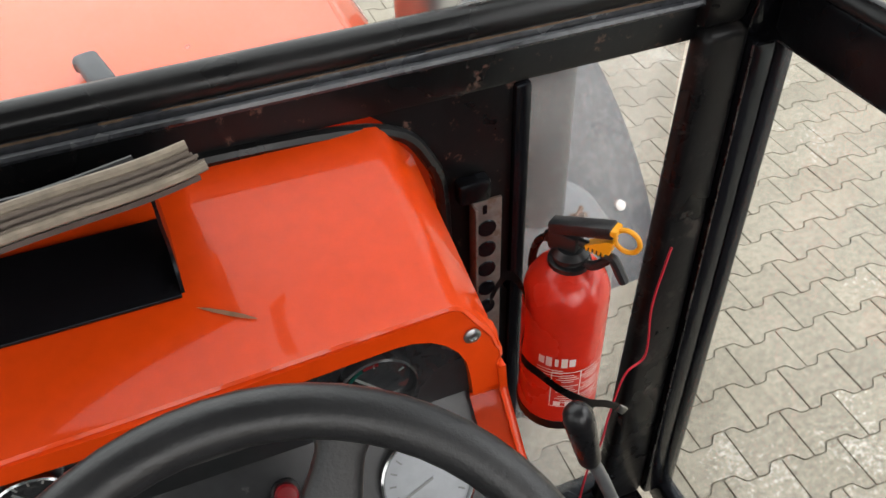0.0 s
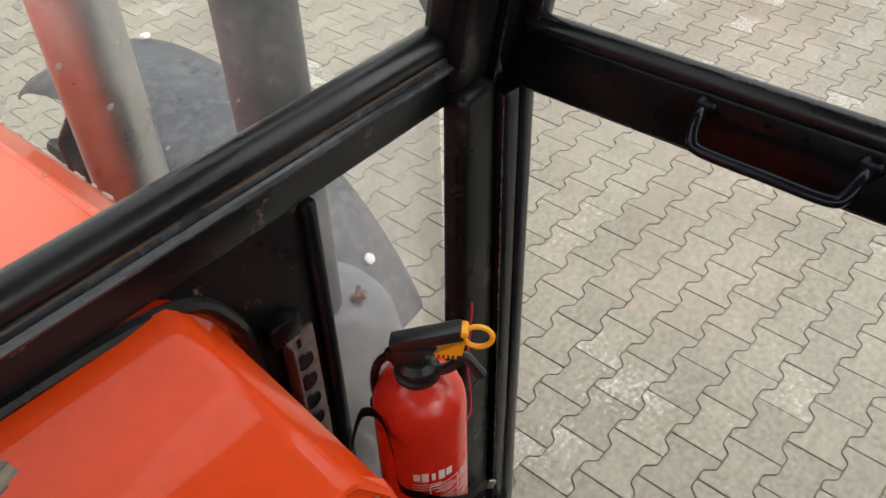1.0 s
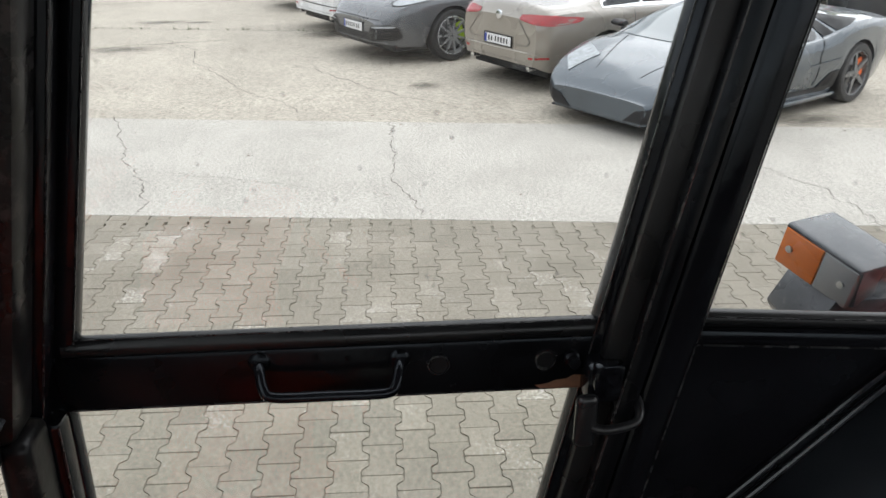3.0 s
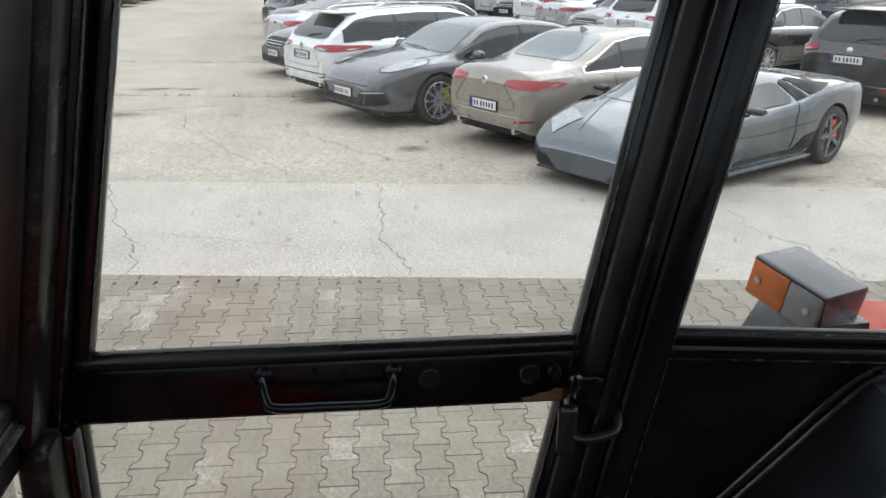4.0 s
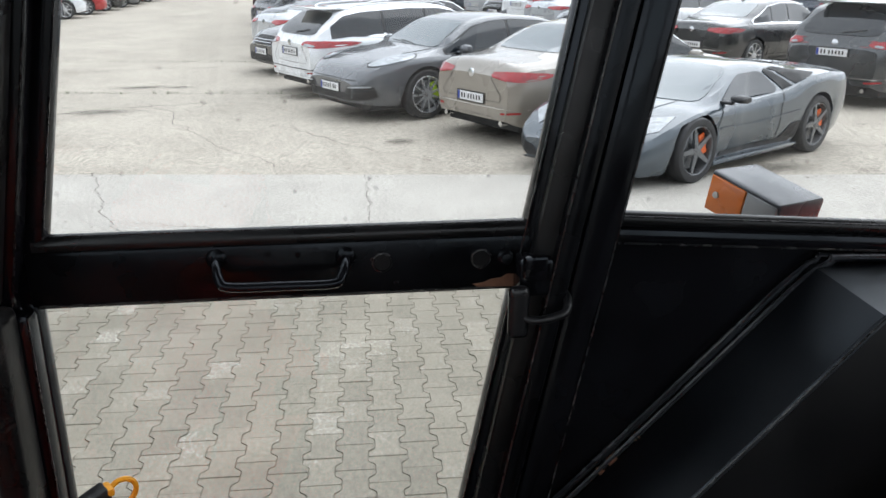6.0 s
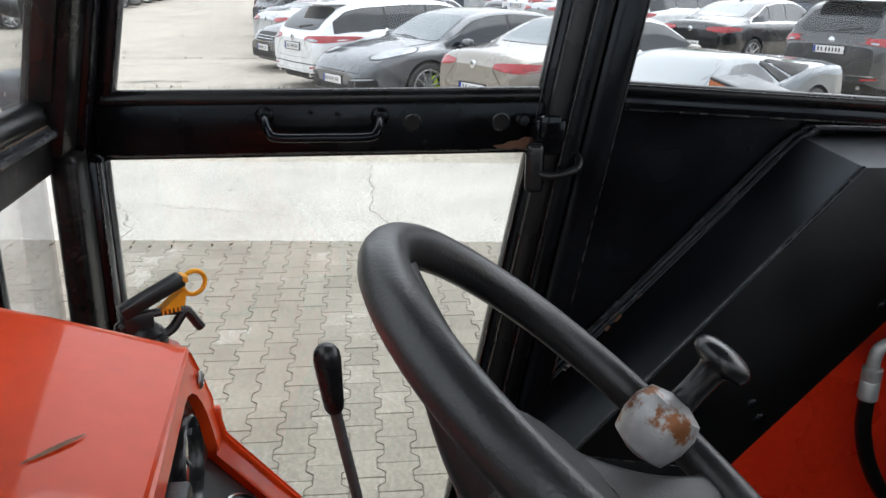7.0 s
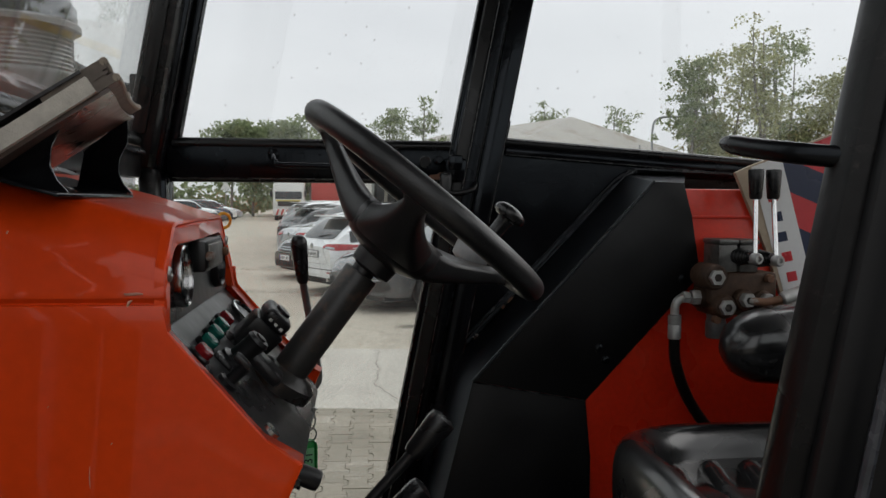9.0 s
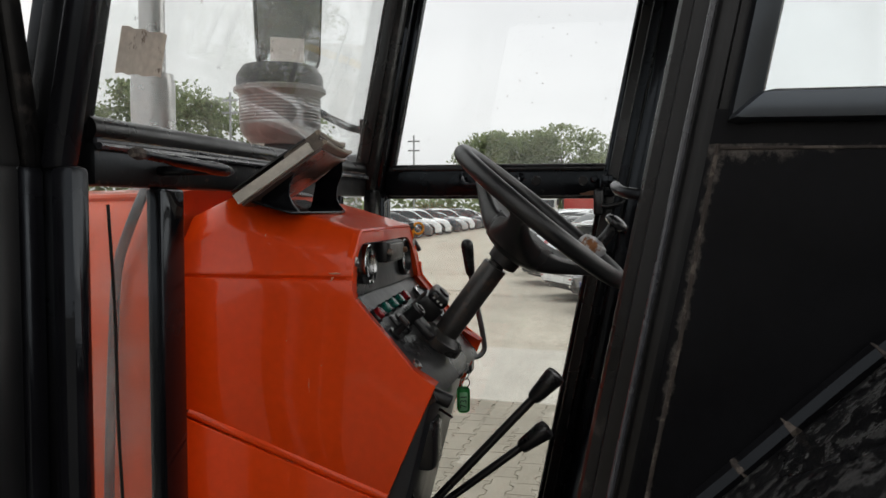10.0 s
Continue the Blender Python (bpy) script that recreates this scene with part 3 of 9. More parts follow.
box(bm, (-0.70, -0.80, 1.52), (0.70, -0.76, 1.58), 0.01)
part("rear_window_rail", bm, BLACK, tractor)

# right front corner post in three strips, kinked at the rail
cab_frame = B()
for v in box(cab_frame, (0.602, 0.845, 0.84), (0.665, 0.880, RAIL_LO + 0.02), 0.012, 3):
    v.co.x += 0.030 * (v.co.z - RAIL_LO) * (0.665 - v.co.x) / 0.06
part("front_post", cab_frame, POST_SCUFFED, tractor)
pillar("front_post", 0.605, 0.665, 0.845, 0.905, RAIL_LO + 0.016, ROOF, POST_SCUFFED, tractor, 0.012)
pillar("front_post_cover", 0.662, 0.70, 0.835, 0.885, RAIL_LO, ROOF, BLACK, tractor, 0.010)
bm = B()
box(bm, (0.662, 0.835, 0.84), (0.70, 0.885, RAIL_LO + 0.004), 0.010)
part("front_post_cover", bm, BLACK, tractor)
pillar("front_post_seal", 0.598, 0.612, 0.862, 0.892, RAIL_HI, ROOF, RUBBER, tractor, 0.006)

# windscreen rail: steel bar below, round rubber gasket above
bm = B()
box(bm, (-0.60, 0.872, RAIL_LO), (0.612, 0.905, RAIL_HI - 0.022), 0.006)
part("windscreen_rail", bm, FIREWALL, tractor, "black painted rail under the windscreen with rusty scuffs")
bm = B()
tube(bm, [(-0.60, 0.888, RAIL_HI - 0.014), (0.606, 0.888, RAIL_HI - 0.014)], 0.019, 14)
part("windscreen_gasket", bm, RUBBER, tractor)
bm = B()
box(bm, (-0.60, 0.868, RAIL_HI - 0.036), (0.608, 0.880, RAIL_HI - 0.024), 0.004)
tube(bm, [(-0.60, 0.866, RAIL_HI - 0.036), (0.0, 0.8655, RAIL_HI - 0.0362), (0.608, 0.866, RAIL_HI - 0.036)], 0.005, 8)
part("rail_bead", bm, RAIL_LIP, tractor, "worn steel lip of the rail, lightened as a highlight")
bm = B()
rs = random.Random(5)
for k in range(62):
    x = -0.59 + k * 0.0192 + rs.uniform(-0.012, 0.012)
    w = rs.uniform(0.008, 0.05)
    if x + w < 0.60:
        tube(bm, [(x, 0.8705, RAIL_HI - 0.0255), (x + w / 2, 0.870, RAIL_HI - 0.025), (x + w, 0.8705, RAIL_HI - 0.0258)], rs.uniform(0.0007, 0.0017), 6)
part("rust_seam", bm, material("gasket_rust", (0.085, 0.050, 0.026), 0.8, vary=0.4, scale=60), tractor, "brown rust line between gasket and rail", kind="stuff")
bm = B()
tube(bm, [(-0.60, 0.899, RAIL_HI - 0.0005), (0.606, 0.899, RAIL_HI - 0.0005)], 0.0016, 6)
part("glass_sealant", bm, material("tan_sealant", (0.24, 0.20, 0.15), 0.7, vary=0.4, scale=50), tractor)
bm = B()
box(bm, (-0.61, 0.889, RAIL_HI - 0.004), (0.612, 0.893, ROOF), 0)
for v in bm.verts:
    v.co.y -= LEAN_Y * (v.co.z - RAIL_HI)
windscreen = part("windscreen", bm, GLASS_WET, tractor, "rain-spotted windscreen glass", smooth=False)
windscreen.visible_shadow = False

# firewall round the dashboard, with the opening for it
bm = B()
prism(bm, [(0.30, 0.84), (0.40, 0.84), (0.40, RAIL_LO + 0.004), (0.22, RAIL_LO + 0.004), (0.235, 1.757), (0.285, 1.70), (0.30, 1.60)], "y", 0.876, 0.892)
part("firewall", bm, FIREWALL, tractor, "black sheet firewall with chipped paint")
bm = B()
arch = curve_pts([(-0.19, 0.872, 1.757), (0.0, 0.872, 1.765), (0.22, 0.872, 1.752), (0.285, 0.872, 1.695), (0.30, 0.872, 1.60), (0.30, 0.872, 1.30)], 6)
tube(bm, arch, 0.008, 8)
part("dashboard_seal", bm, RUBBER, tractor)
bm = B()
box(bm, (0.385, 0.868, 0.84), (0.405, 0.900, RAIL_LO), 0.004)
part("divider_post", bm, BLACK, tractor)
bm = B()
box(bm, (0.403, 0.884, 0.86), (0.607, 0.888, RAIL_LO + 0.003), 0)
pane = part("lower_window", bm, GLASS_DUSTY, tractor, "lower corner window glass", smooth=False)
pane.visible_shadow = False
bm = B()
box(bm, (0.40, 0.865, 0.82), (0.62, 0.905, 0.865), 0.006)
part("lower_sill", bm, BLACK_WORN, tractor)

# left side of the front wall
bm = B()
box(bm, (-0.452, 0.866, 0.84), (-0.382, 0.892, RAIL_LO), 0.006)
part("divider_post", bm, BLACK, tractor)
bm = B()
box(bm, (-0.595, 0.884, 0.86), (-0.448, 0.888, RAIL_LO + 0.003), 0)
pane = part("lower_window", bm, GLASS_DUSTY, tractor, "lower corner window glass", smooth=False)
pane.visible_shadow = False
bm = B()
box(bm, (-0.665, 0.884, 0.84), (-0.594, 0.916, RAIL_LO + 0.01), 0.008)
part("front_post", bm, BLACK_WORN, tractor)
pillar("front_post", -0.665, -0.582, 0.880, 0.912, RAIL_LO, ROOF, BLACK_WORN, tractor, 0.010)
for y0, y1, x0, x1, mt in ((0.800, 0.830, -0.748, -0.714, BLACK), (0.828, 0.866, -0.735, -0.692, BLACK_WORN), (0.872, 0.905, -0.705, -0.655, BLACK), (0.843, 0.862, -0.768, -0.734, BLACK), (0.847, 0.862, -0.82, -0.769, PANEL_BLACK)):
    bm = B()
    box(bm, (x0, y0, 0.84), (x1, y1, RAIL_LO + 0.018), 0.008)
    part("door_post_strip", bm, mt, tractor)
    if x0 < -0.76:
        bm = B()
        for v in box(bm, (x0, y0, RAIL_LO + 0.014), (x1, y1, ROOF), 0.006):
            v.co.x -= 0.19 * (v.co.z - RAIL_LO) - 0.006
        part("door_post_strip", bm, POST_SCUFFED if mt is BLACK else mt, tractor)
    else:
        pillar("door_post_strip", x0, x1, y0, y1, RAIL_LO + 0.014, ROOF, mt, tractor, 0.008)

# right wall behind the door
REAR_Y = -0.76
bm = B()
prism(bm, [(0.185, 1.90), (0.385, 0.84), (REAR_Y, 0.84), (REAR_Y, 1.775), (0.115, 1.835), (0.103, 1.90)], "x", 0.690, 0.702)
part("side_panel", bm, BLACK, tractor, "black painted side panel behind the door")
pillar("centre_post", 0.664, 0.704, 0.118, 0.165, 0.84, ROOF, BLACK, tractor, 0.008)
pillar("centre_post_edge", 0.655, 0.700, 0.168, 0.196, 0.84, ROOF, BLACK_WORN, tractor, 0.010)
pillar("door_seal", 0.672, 0.695, 0.155, 0.222, 0.84, ROOF, RUBBER, tractor, 0.006)
FALL = 0.07            # the sill of the rear side window drops towards the back
bm = B()
for v in box(bm, (0.676, REAR_Y, 1.823), (0.708, 0.118, 1.845), 0.008):
    v.co.z -= FALL * (0.118 - v.co.y)
part("rear_side_rail", bm, BLACK, tractor)
bm = B()
tube(bm, [(0.694, REAR_Y, 1.853 - FALL * 0.878), (0.694, 0.116, 1.853)], 0.011, 10)
part("rear_side_gasket", bm, RUBBER, tractor)
bm = B()
prism(bm, [(0.118, 1.85), (0.118 - LEAN_Y * 0.70, ROOF), (REAR_Y, ROOF), (REAR_Y, 1.85 - FALL * 0.878)], "x", 0.694, 0.698)
pane = part("rear_side_window", bm, GLASS_TINT, tractor, "fixed side window glass, rain-spotted", smooth=False)
pane.visible_shadow = False

# right door
bm = B()
box(bm, (0.688, 0.215, RAIL_LO), (0.722, 0.84, RAIL_HI - 0.015), 0.006)
door = part("door", bm, BLACK_WORN, tractor, "black steel cab door with large glass panes")
bm = B()
tube(bm, [(0.703, 0.225, RAIL_HI - 0.010), (0.703, 0.83, RAIL_HI - 0.010)], 0.013, 12)
tube(bm, [(0.703, 0.245, RAIL_LO + 0.004), (0.703, 0.84, RAIL_LO + 0.004)], 0.009, 10)
part("door_gasket", bm, RUBBER, door)
pillar("door_stile", 0.688, 0.724, 0.198, 0.236, 0.84, ROOF, BLACK, door, 0.012)
pillar("door_stile", 0.692, 0.724, 0.813, 0.840, RAIL_LO, ROOF, BLACK, door, 0.010)
bm = B()
box(bm, (0.692, 0.832, 0.84), (0.724, 0.862, RAIL_LO + 0.01), 0.010)
part("door_stile", bm, BLACK, door)
bm = B()
box(bm, (0.690, 0.28, 0.80), (0.724, 0.86, 0.86), 0.01)
part("door_bottom_rail", bm, BLACK, door)
bm = B()
prism(bm, [(0.225, RAIL_HI - 0.01), (0.225 - LEAN_Y * 0.72, ROOF), (0.825 - LEAN_Y * 0.72, ROOF), (0.825, RAIL_HI - 0.01)], "x", 0.704, 0.708)
pane = part("door_glass", bm, GLASS_TINT, door, "rain-spotted door glass", smooth=False)
pane.visible_shadow = False
bm = B()
prism(bm, [(0.39, 0.85), (0.225, RAIL_LO + 0.01), (0.845, RAIL_LO + 0.01), (0.845, 0.85)], "x", 0.704, 0.708)
pane = part("door_glass", bm, GLASS, door, "clear lower door glass", smooth=False)
pane.visible_shadow = False
bm = B()
loop = curve_pts([(0.690, 0.618, 1.821), (0.674, 0.617, 1.816), (0.658, 0.612, 1.804), (0.653, 0.600, 1.797), (0.653, 0.54, 1.796), (0.653, 0.480, 1.796), (0.658, 0.468, 1.802), (0.674, 0.463, 1.813), (0.690, 0.462, 1.818)], 5)
tube(bm, loop, 0.0062, 10)
part("door_handle", bm, BLACK, door, "bent black rod grab handle")
for y, z in ((0.618, 1.821), (0.462, 1.818)):
    bm = B()
    lathe(bm, [(0.013, 0.0), (0.012, 0.002), (0.008, 0.005), (0, 0.006)], axis_pose((0.688, y, z), (-1, 0, 0)), 14)
    part("handle_weld", bm, BLACK_WORN, door)
for y in (0.417, 0.292):
    bm = B()
    lathe(bm, [(0.0105, 0.0008), (0.0, 0.0008)], axis_pose((0.688, y, 1.808), (-1, 0, 0)), 18, False)
    hole = part("rail_hole", bm, PANEL_BLACK, door, "round hole in the rail")
    # pale rim colour draws the highlight ring round the hole
    bm = B()
    lathe(bm, [(0.0135, 0.0), (0.0132, 0.0022), (0.0112, 0.0026), (0.0105, 0.0006)], axis_pose((0.688, y, 1.808), (-1, 0, 0)), 18, False)
    part("hole_rim", bm, EDGE_WEAR_GLINT, door)
for y, z in ((0.556, 1.825), (0.428, 1.812), (0.40, 1.780), (0.52, 1.822)):
    bm = B()
    lathe(bm, [(0.0035, 0), (0.003, 0.002), (0, 0.0025)], axis_pose((0.688, y, z), (-1, 0, 0)), 8)
    part("rivet", bm, BLACK_WORN, door)
# edge lines: worn paint, with highlights along gasket and rail put into the colour
def lean_line(x, y, z0, z1, n=8):
    return [(x, y - LEAN_Y * (z - RAIL_HI), z) for z in np.linspace(z0, z1, n)]


for line, rad in (([(0.6905, 0.235, RAIL_HI - 0.0185), (0.6905, 0.52, RAIL_HI - 0.0182), (0.6905, 0.82, RAIL_HI - 0.0185)], 0.0013),
                  ([(0.6975, 0.24, RAIL_HI + 0.0012), (0.6975, 0.82, RAIL_HI + 0.0012)], 0.0013),
                  ([(0.6885, 0.25, RAIL_LO + 0.0035), (0.6885, 0.83, RAIL_LO + 0.0035)], 0.0012),
                  (lean_line(0.6885, 0.2340, 0.90, ROOF), 0.0012),
                  (lean_line(0.6925, 0.8155, RAIL_HI, ROOF), 0.0012)):
    bm = B()
    tube(bm, line, rad, 6)
    part("worn_glint_edge", bm, EDGE_WEAR_GLINT, door, "edge line, worn to bare metal and lightened as a highlight")
for line, rad in (([(0.6765, 0.117, 1.8255), (0.6765, REAR_Y, 1.8255 - FALL * 0.878)], 0.0015),
                  ([(0.6835, 0.117, 1.859), (0.6835, REAR_Y, 1.859 - FALL * 0.878)], 0.0012),
                  (lean_line(0.6555, 0.1945, 0.90, ROOF), 0.0013),
                  (lean_line(0.6645, 0.120, 0.90, ROOF), 0.0010),
                  (lean_line(0.6625, 0.8365, RAIL_LO, ROOF), 0.0012),
                  ([(0.6625, 0.8365, 0.86), (0.6625, 0.8365, RAIL_LO)], 0.0012)):
    bm = B()
    tube(bm, line, rad, 6)
    part("worn_glint_edge", bm, EDGE_WEAR_GLINT, tractor, "edge line, worn to bare metal and lightened as a highlight")
# latch
bm = B()
box(bm, (0.655, 0.205, 1.765), (0.69, 0.250, 1.815), 0.006)
box(bm, (0.645, 0.215, 1.79), (0.66, 0.245, 1.822), 0.004)
part("latch_body", bm, BLACK, door, "black door latch body")
bm = B()
box(bm, (0.640, 0.238, 1.715), (0.652, 0.264, 1.785), 0.008, 3)
part("latch_paddle", bm, PLASTIC, door)
bm = B()
lathe(bm, [(0.010, 0.0), (0.010, 0.010), (0.007, 0.012), (0.007, 0.022), (0, 0.023)], axis_pose((0.690, 0.262, 1.810), (-1, 0, 0.1)), 12)
part("latch_barrel", bm, BLACK_WORN, door)
bm = B()
prism(bm, [(0.245, 1.785), (0.258, 1.786), (0.266, 1.781), (0.279, 1.780), (0.287, 1.776), (0.303, 1.774), (0.296, 1.770), (0.272, 1.7695), (0.246, 1.7685)], "x", 0.6868, 0.6882)
part("rust_patch", bm, RUST, door, "rusty patch at the end of the door rail")
bm = B()
tube(bm, curve_pts([(0.69, 0.186, 1.764), (0.655, 0.186, 1.760), (0.640, 0.194, 1.748), (0.640, 0.225, 1.740), (0.645, 0.243, 1.742), (0.66, 0.248, 1.748)], 5), 0.0055, 10)
part("latch_loop", bm, PLASTIC, door)

# left rear quarter beside the open doorway
pillar("left_centre_post_seal", -0.720, -0.690, 0.146, 0.173, 0.84, ROOF, POST_SCUFFED, tractor, 0.010, label="worn rubber seal along the door post")
pillar("left_centre_post_core", -0.728, -0.70, 0.084, 0.160, 0.84, ROOF, PANEL_BLACK, tractor, 0.004)
pillar("left_centre_post", -0.738, -0.712, 0.116, 0.137, 0.84, ROOF, PANEL_BLACK, tractor, 0.010)
bm = B()
prism(bm, [(0.138, 1.83), (0.325, 0.84), (REAR_Y, 0.84), (REAR_Y, 1.83)], "x", -0.735, -0.722)
left_panel = part("side_panel", bm, PANEL_SEAMED, tractor, "black side panel with worn, rusty seams")
bm = B()
tube(bm, curve_pts([(-0.7355, 0.121, 1.797), (-0.7355, 0.137, 1.709), (-0.7355, 0.157, 1.588), (-0.7355, 0.177, 1.485), (-0.7355, 0.235, 1.15)], 8), 0.0022, 6)
part("weld_seam", bm, SEAM_RUST, left_panel, "rust-stained upright seam")
bm = B()
tube(bm, [(-0.7355, 0.122, 1.793), (-0.7355, -0.70, 1.789)], 0.0016, 6)
part("weld_seam", bm, SEAM_RUST, left_panel)
bm = B()
prism(bm, [(0.118, 1.817), (REAR_Y, 1.812), (REAR_Y, 1.846), (0.084, 1.846)], "x", -0.757, -0.715, 0.010)
part("rear_side_rail", bm, BLACK_MATT, tractor)
bm = B()
tube(bm, [(-0.7425, 0.143 - LEAN_Y * (z - RAIL_HI), z) for z in (0.86, 1.3, 1.7, 2.1, 2.5)], 0.0032, 8)
part("post_edge", bm, RAIL_LIP, tractor, "pale edge of the door post")
bm = B()
prism(bm, [(0.092, 1.84), (0.092 - LEAN_Y * 0.71, ROOF), (REAR_Y, ROOF), (REAR_Y, 1.84)], "x", -0.735, -0.731)
pane = part("rear_side_window", bm, GLASS, tractor, "fixed side window glass", smooth=False)
pane.visible_shadow = False
pillar("rear_window_frame", -0.745, -0.720, 0.079, 0.107, 1.815, ROOF, BLACK_MATT, tractor, 0.009)
bm = B()
tube(bm, curve_pts([(-0.712, 0.180, 1.748), (-0.69, 0.206, 1.752), (-0.655, 0.214, 1.757), (-0.622, 0.216, 1.762)], 4), [0.006] * 10 + [0.006, 0.005, 0.003], 10)
part("latch_pin", bm, BLACK_WORN, tractor, "worn black door latch pin")

# dashboard housing
SIDE = {-1: -0.243, 1: 0.267}
TOPX = {-1: -0.193, 1: 0.223}


def top_z(y):
    return 1.700 + 0.27 * (min(y, 0.868) - 0.648) - 0.45 * max(0.0, y - 0.868)


def outline(y, inset=0.0):
    """The housing's cross-section at y, from the lower left edge over the top to the lower right edge."""
    z = top_z(max(y, 0.648)) - inset - (0.004 if y < 0.645 else 0)
    pts = []
    for s in (-1, 1):
        e, t = SIDE[s] - s * inset, TOPX[s] - s * inset * 0.5
        row = [(e, 1.610), (e, 1.617), (e + 0.004 * s, 1.622), (e + 0.004 * s, 1.630), (e, 1.636), (e, z - 0.060), (e - 0.003 * s, z - 0.048), (t + 0.012 * s, z - 0.008), (t + 0.004 * s, z - 0.002), (t - 0.008 * s, z)]
        pts += row if s == -1 else row[::-1]
    return pts


def skewed(x, y, z):
    """The rear edge lies a little further ahead on the right, at the top."""
    return 0.06 * max(0.0, x + 0.05) * min(1.0, max(0.0, (z - 1.583) / 0.1)) * min(1.0, max(0.0, (0.74 - y) / 0.08))


def skin(bm, loops, close=False):
    rows = [[bm.verts.new(p) for p in loop] for loop in loops]
    n = len(rows[0])
    for p, q in zip(rows, rows[1:]):
        for i in range(n if close else n - 1):
            bm.faces.new((p[i], p[(i + 1) % n], q[(i + 1) % n], q[i]))
    return rows


bm = B()
loops = [[(x, 0.664, z) for x, z in outline(0.664, 0.007)], [(x, 0.642, z) for x, z in outline(0.648, 0.007)], [(x, 0.639, z) for x, z in outline(0.648, 0.004)], [(x, 0.641, z) for x, z in outline(0.648, 0.001)]]
loops += [[(x, y, z) for x, z in outline(y)] for y in (0.648, 0.70, 0.76, 0.82, 0.868, 0.95)]
# behind the seal the right half of the top falls away
rows = skin(bm, [[(x, y + skewed(x, y, z), z - (1.5 * max(0.0, y - 0.868) * min(1.0, max(0.0, (x + 0.12) / 0.12)) if z > 1.64 else 0.0)) for x, y, z in loop] for loop in loops])
bm.faces.new(rows[-1])
dashboard = part("dashboard", bm, ORANGE, tractor, "glossy orange dashboard housing with a black instrument panel")
for s in (-1, 1):
    x = SIDE[s]
    bm = B()
    prism(bm, [(0.95, 1.615), (0.640, 1.615), (0.640, 1.583), (0.541, 1.468), (0.499, 1.443), (0.580, 1.256), (0.95, 1.385)], "x", x - 0.004, x + 0.004, 0.003)
    prism(bm, [(0.95, 1.372), (0.585, 1.244), (0.66, 1.04), (0.95, 1.02)], "x", x - 0.008, x, 0.003)
    part("side_cover", bm, ORANGE, dashboard)
    bm = B()
    tube(bm, [(x - 0.002 * s, 0.94, 1.379), (x - 0.002 * s, 0.582, 1.251)], 0.0095, 10)
    part("side_rib", bm, ORANGE, dashboard)
    # narrow rear flange that frames the instrument panel
    inner = x - 0.034 * s
    line = [(0.640, 1.590), (0.640, 1.583), (0.541, 1.468), (0.499, 1.443)]
    bm = B()
    outv = [bm.verts.new((x, y, z)) for y, z in line]
    inv = [bm.verts.new((inner, y + 0.002, z)) for y, z in line]
    for i in range(len(line) - 1):
        bm.faces.new((outv[i], outv[i + 1], inv[i + 1], inv[i]))
    bmesh.ops.solidify(bm, geom=bm.faces[:], thickness=0.004)
    part("side_flange", bm, ORANGE, dashboard)
# rear plate over the instruments: straight outside, arched inside
rim_out = [(-0.243, 1.585), (-0.243, 1.637), (-0.239, 1.650), (-0.206, 1.687), (-0.197, 1.692), (0.0, 1.693), (0.222, 1.692), (0.232, 1.687), (0.263, 1.650), (0.267, 1.637), (0.267, 1.585)]
rim_in = [(-0.224, 1.585), (-0.223, 1.628)] + [(-0.178 + 0.045 * math.cos(radians(a)), 1.628 + 0.046 * math.sin(radians(a))) for a in (170, 155, 140, 125, 108, 90)]
rim_in += [(0.0, 1.674)] + [(0.165 + 0.070 * math.cos(radians(a)), 1.612 + 0.062 * math.sin(radians(a))) for a in (90, 75, 60, 45, 30, 15, 0)] + [(0.236, 1.585)]


def spaced(line, n):
    """n + 1 points at even steps along a polyline."""
    d = [0.0]
    for p, q in zip(line, line[1:]):
        d.append(d[-1] + math.hypot(q[0] - p[0], q[1] - p[1]))
    at = np.linspace(0, d[-1], n + 1)
    return list(zip(np.interp(at, d, [p[0] for p in line]), np.interp(at, d, [p[1] for p in line])))


bm = B()
rows = []
for line, dy in (([(x * 1.012, z + 0.004) for x, z in rim_out], 0.010), (rim_out, 0.0), (rim_in, -0.001), (rim_in, 0.003), (rim_in, 0.014)):
    rows.append([(float(x), 0.6405 + dy + skewed(x, 0.6405, z), float(z)) for x, z in spaced(line, 220)])
skin(bm, rows)
part("rear_plate", bm, ORANGE, dashboard, "orange plate arched over the instruments")
bm = B()
prism(bm, [(0.62, 1.02), (0.66, 1.0), (0.66, 1.46), (0.56, 1.46), (0.52, 1.42)], "x", -0.16, 0.18, 0.004)
part("column_cover", bm, BLACK_MATT, dashboard)

# instrument panel: upright upper half, sloping lower half
bm = B()
prism(bm, [(0.012 + (x - 0.012) * 1.015, 1.62 + (z - 1.62) * 1.04) for x, z in rim_in], "y", 0.650, 0.657)
for v in bm.verts:
    v.co.y += skewed(v.co.x, 0.645, v.co.z)
prism(bm, [(0.660, 1.590), (0.654, 1.582), (0.512, 1.425), (0.505, 1.41), (0.52, 1.40), (0.53, 1.42)], "x", -0.212, 0.236)
panel = part("instrument_panel", bm, PANEL_GREY, tractor, "matt black instrument panel with gauges and lamps")
SLOPE = Vector((0, -0.742, 0.671))


def on_slope(x, f):
    """A point of the sloping panel: f runs from its top (0) to its bottom (1)."""
    return Vector((x, 0.654 - 0.142 * f, 1.582 - 0.157 * f))


DIAL_MARK = material("dial_print", (0.22, 0.23, 0.22), 0.5, vary=0.1)


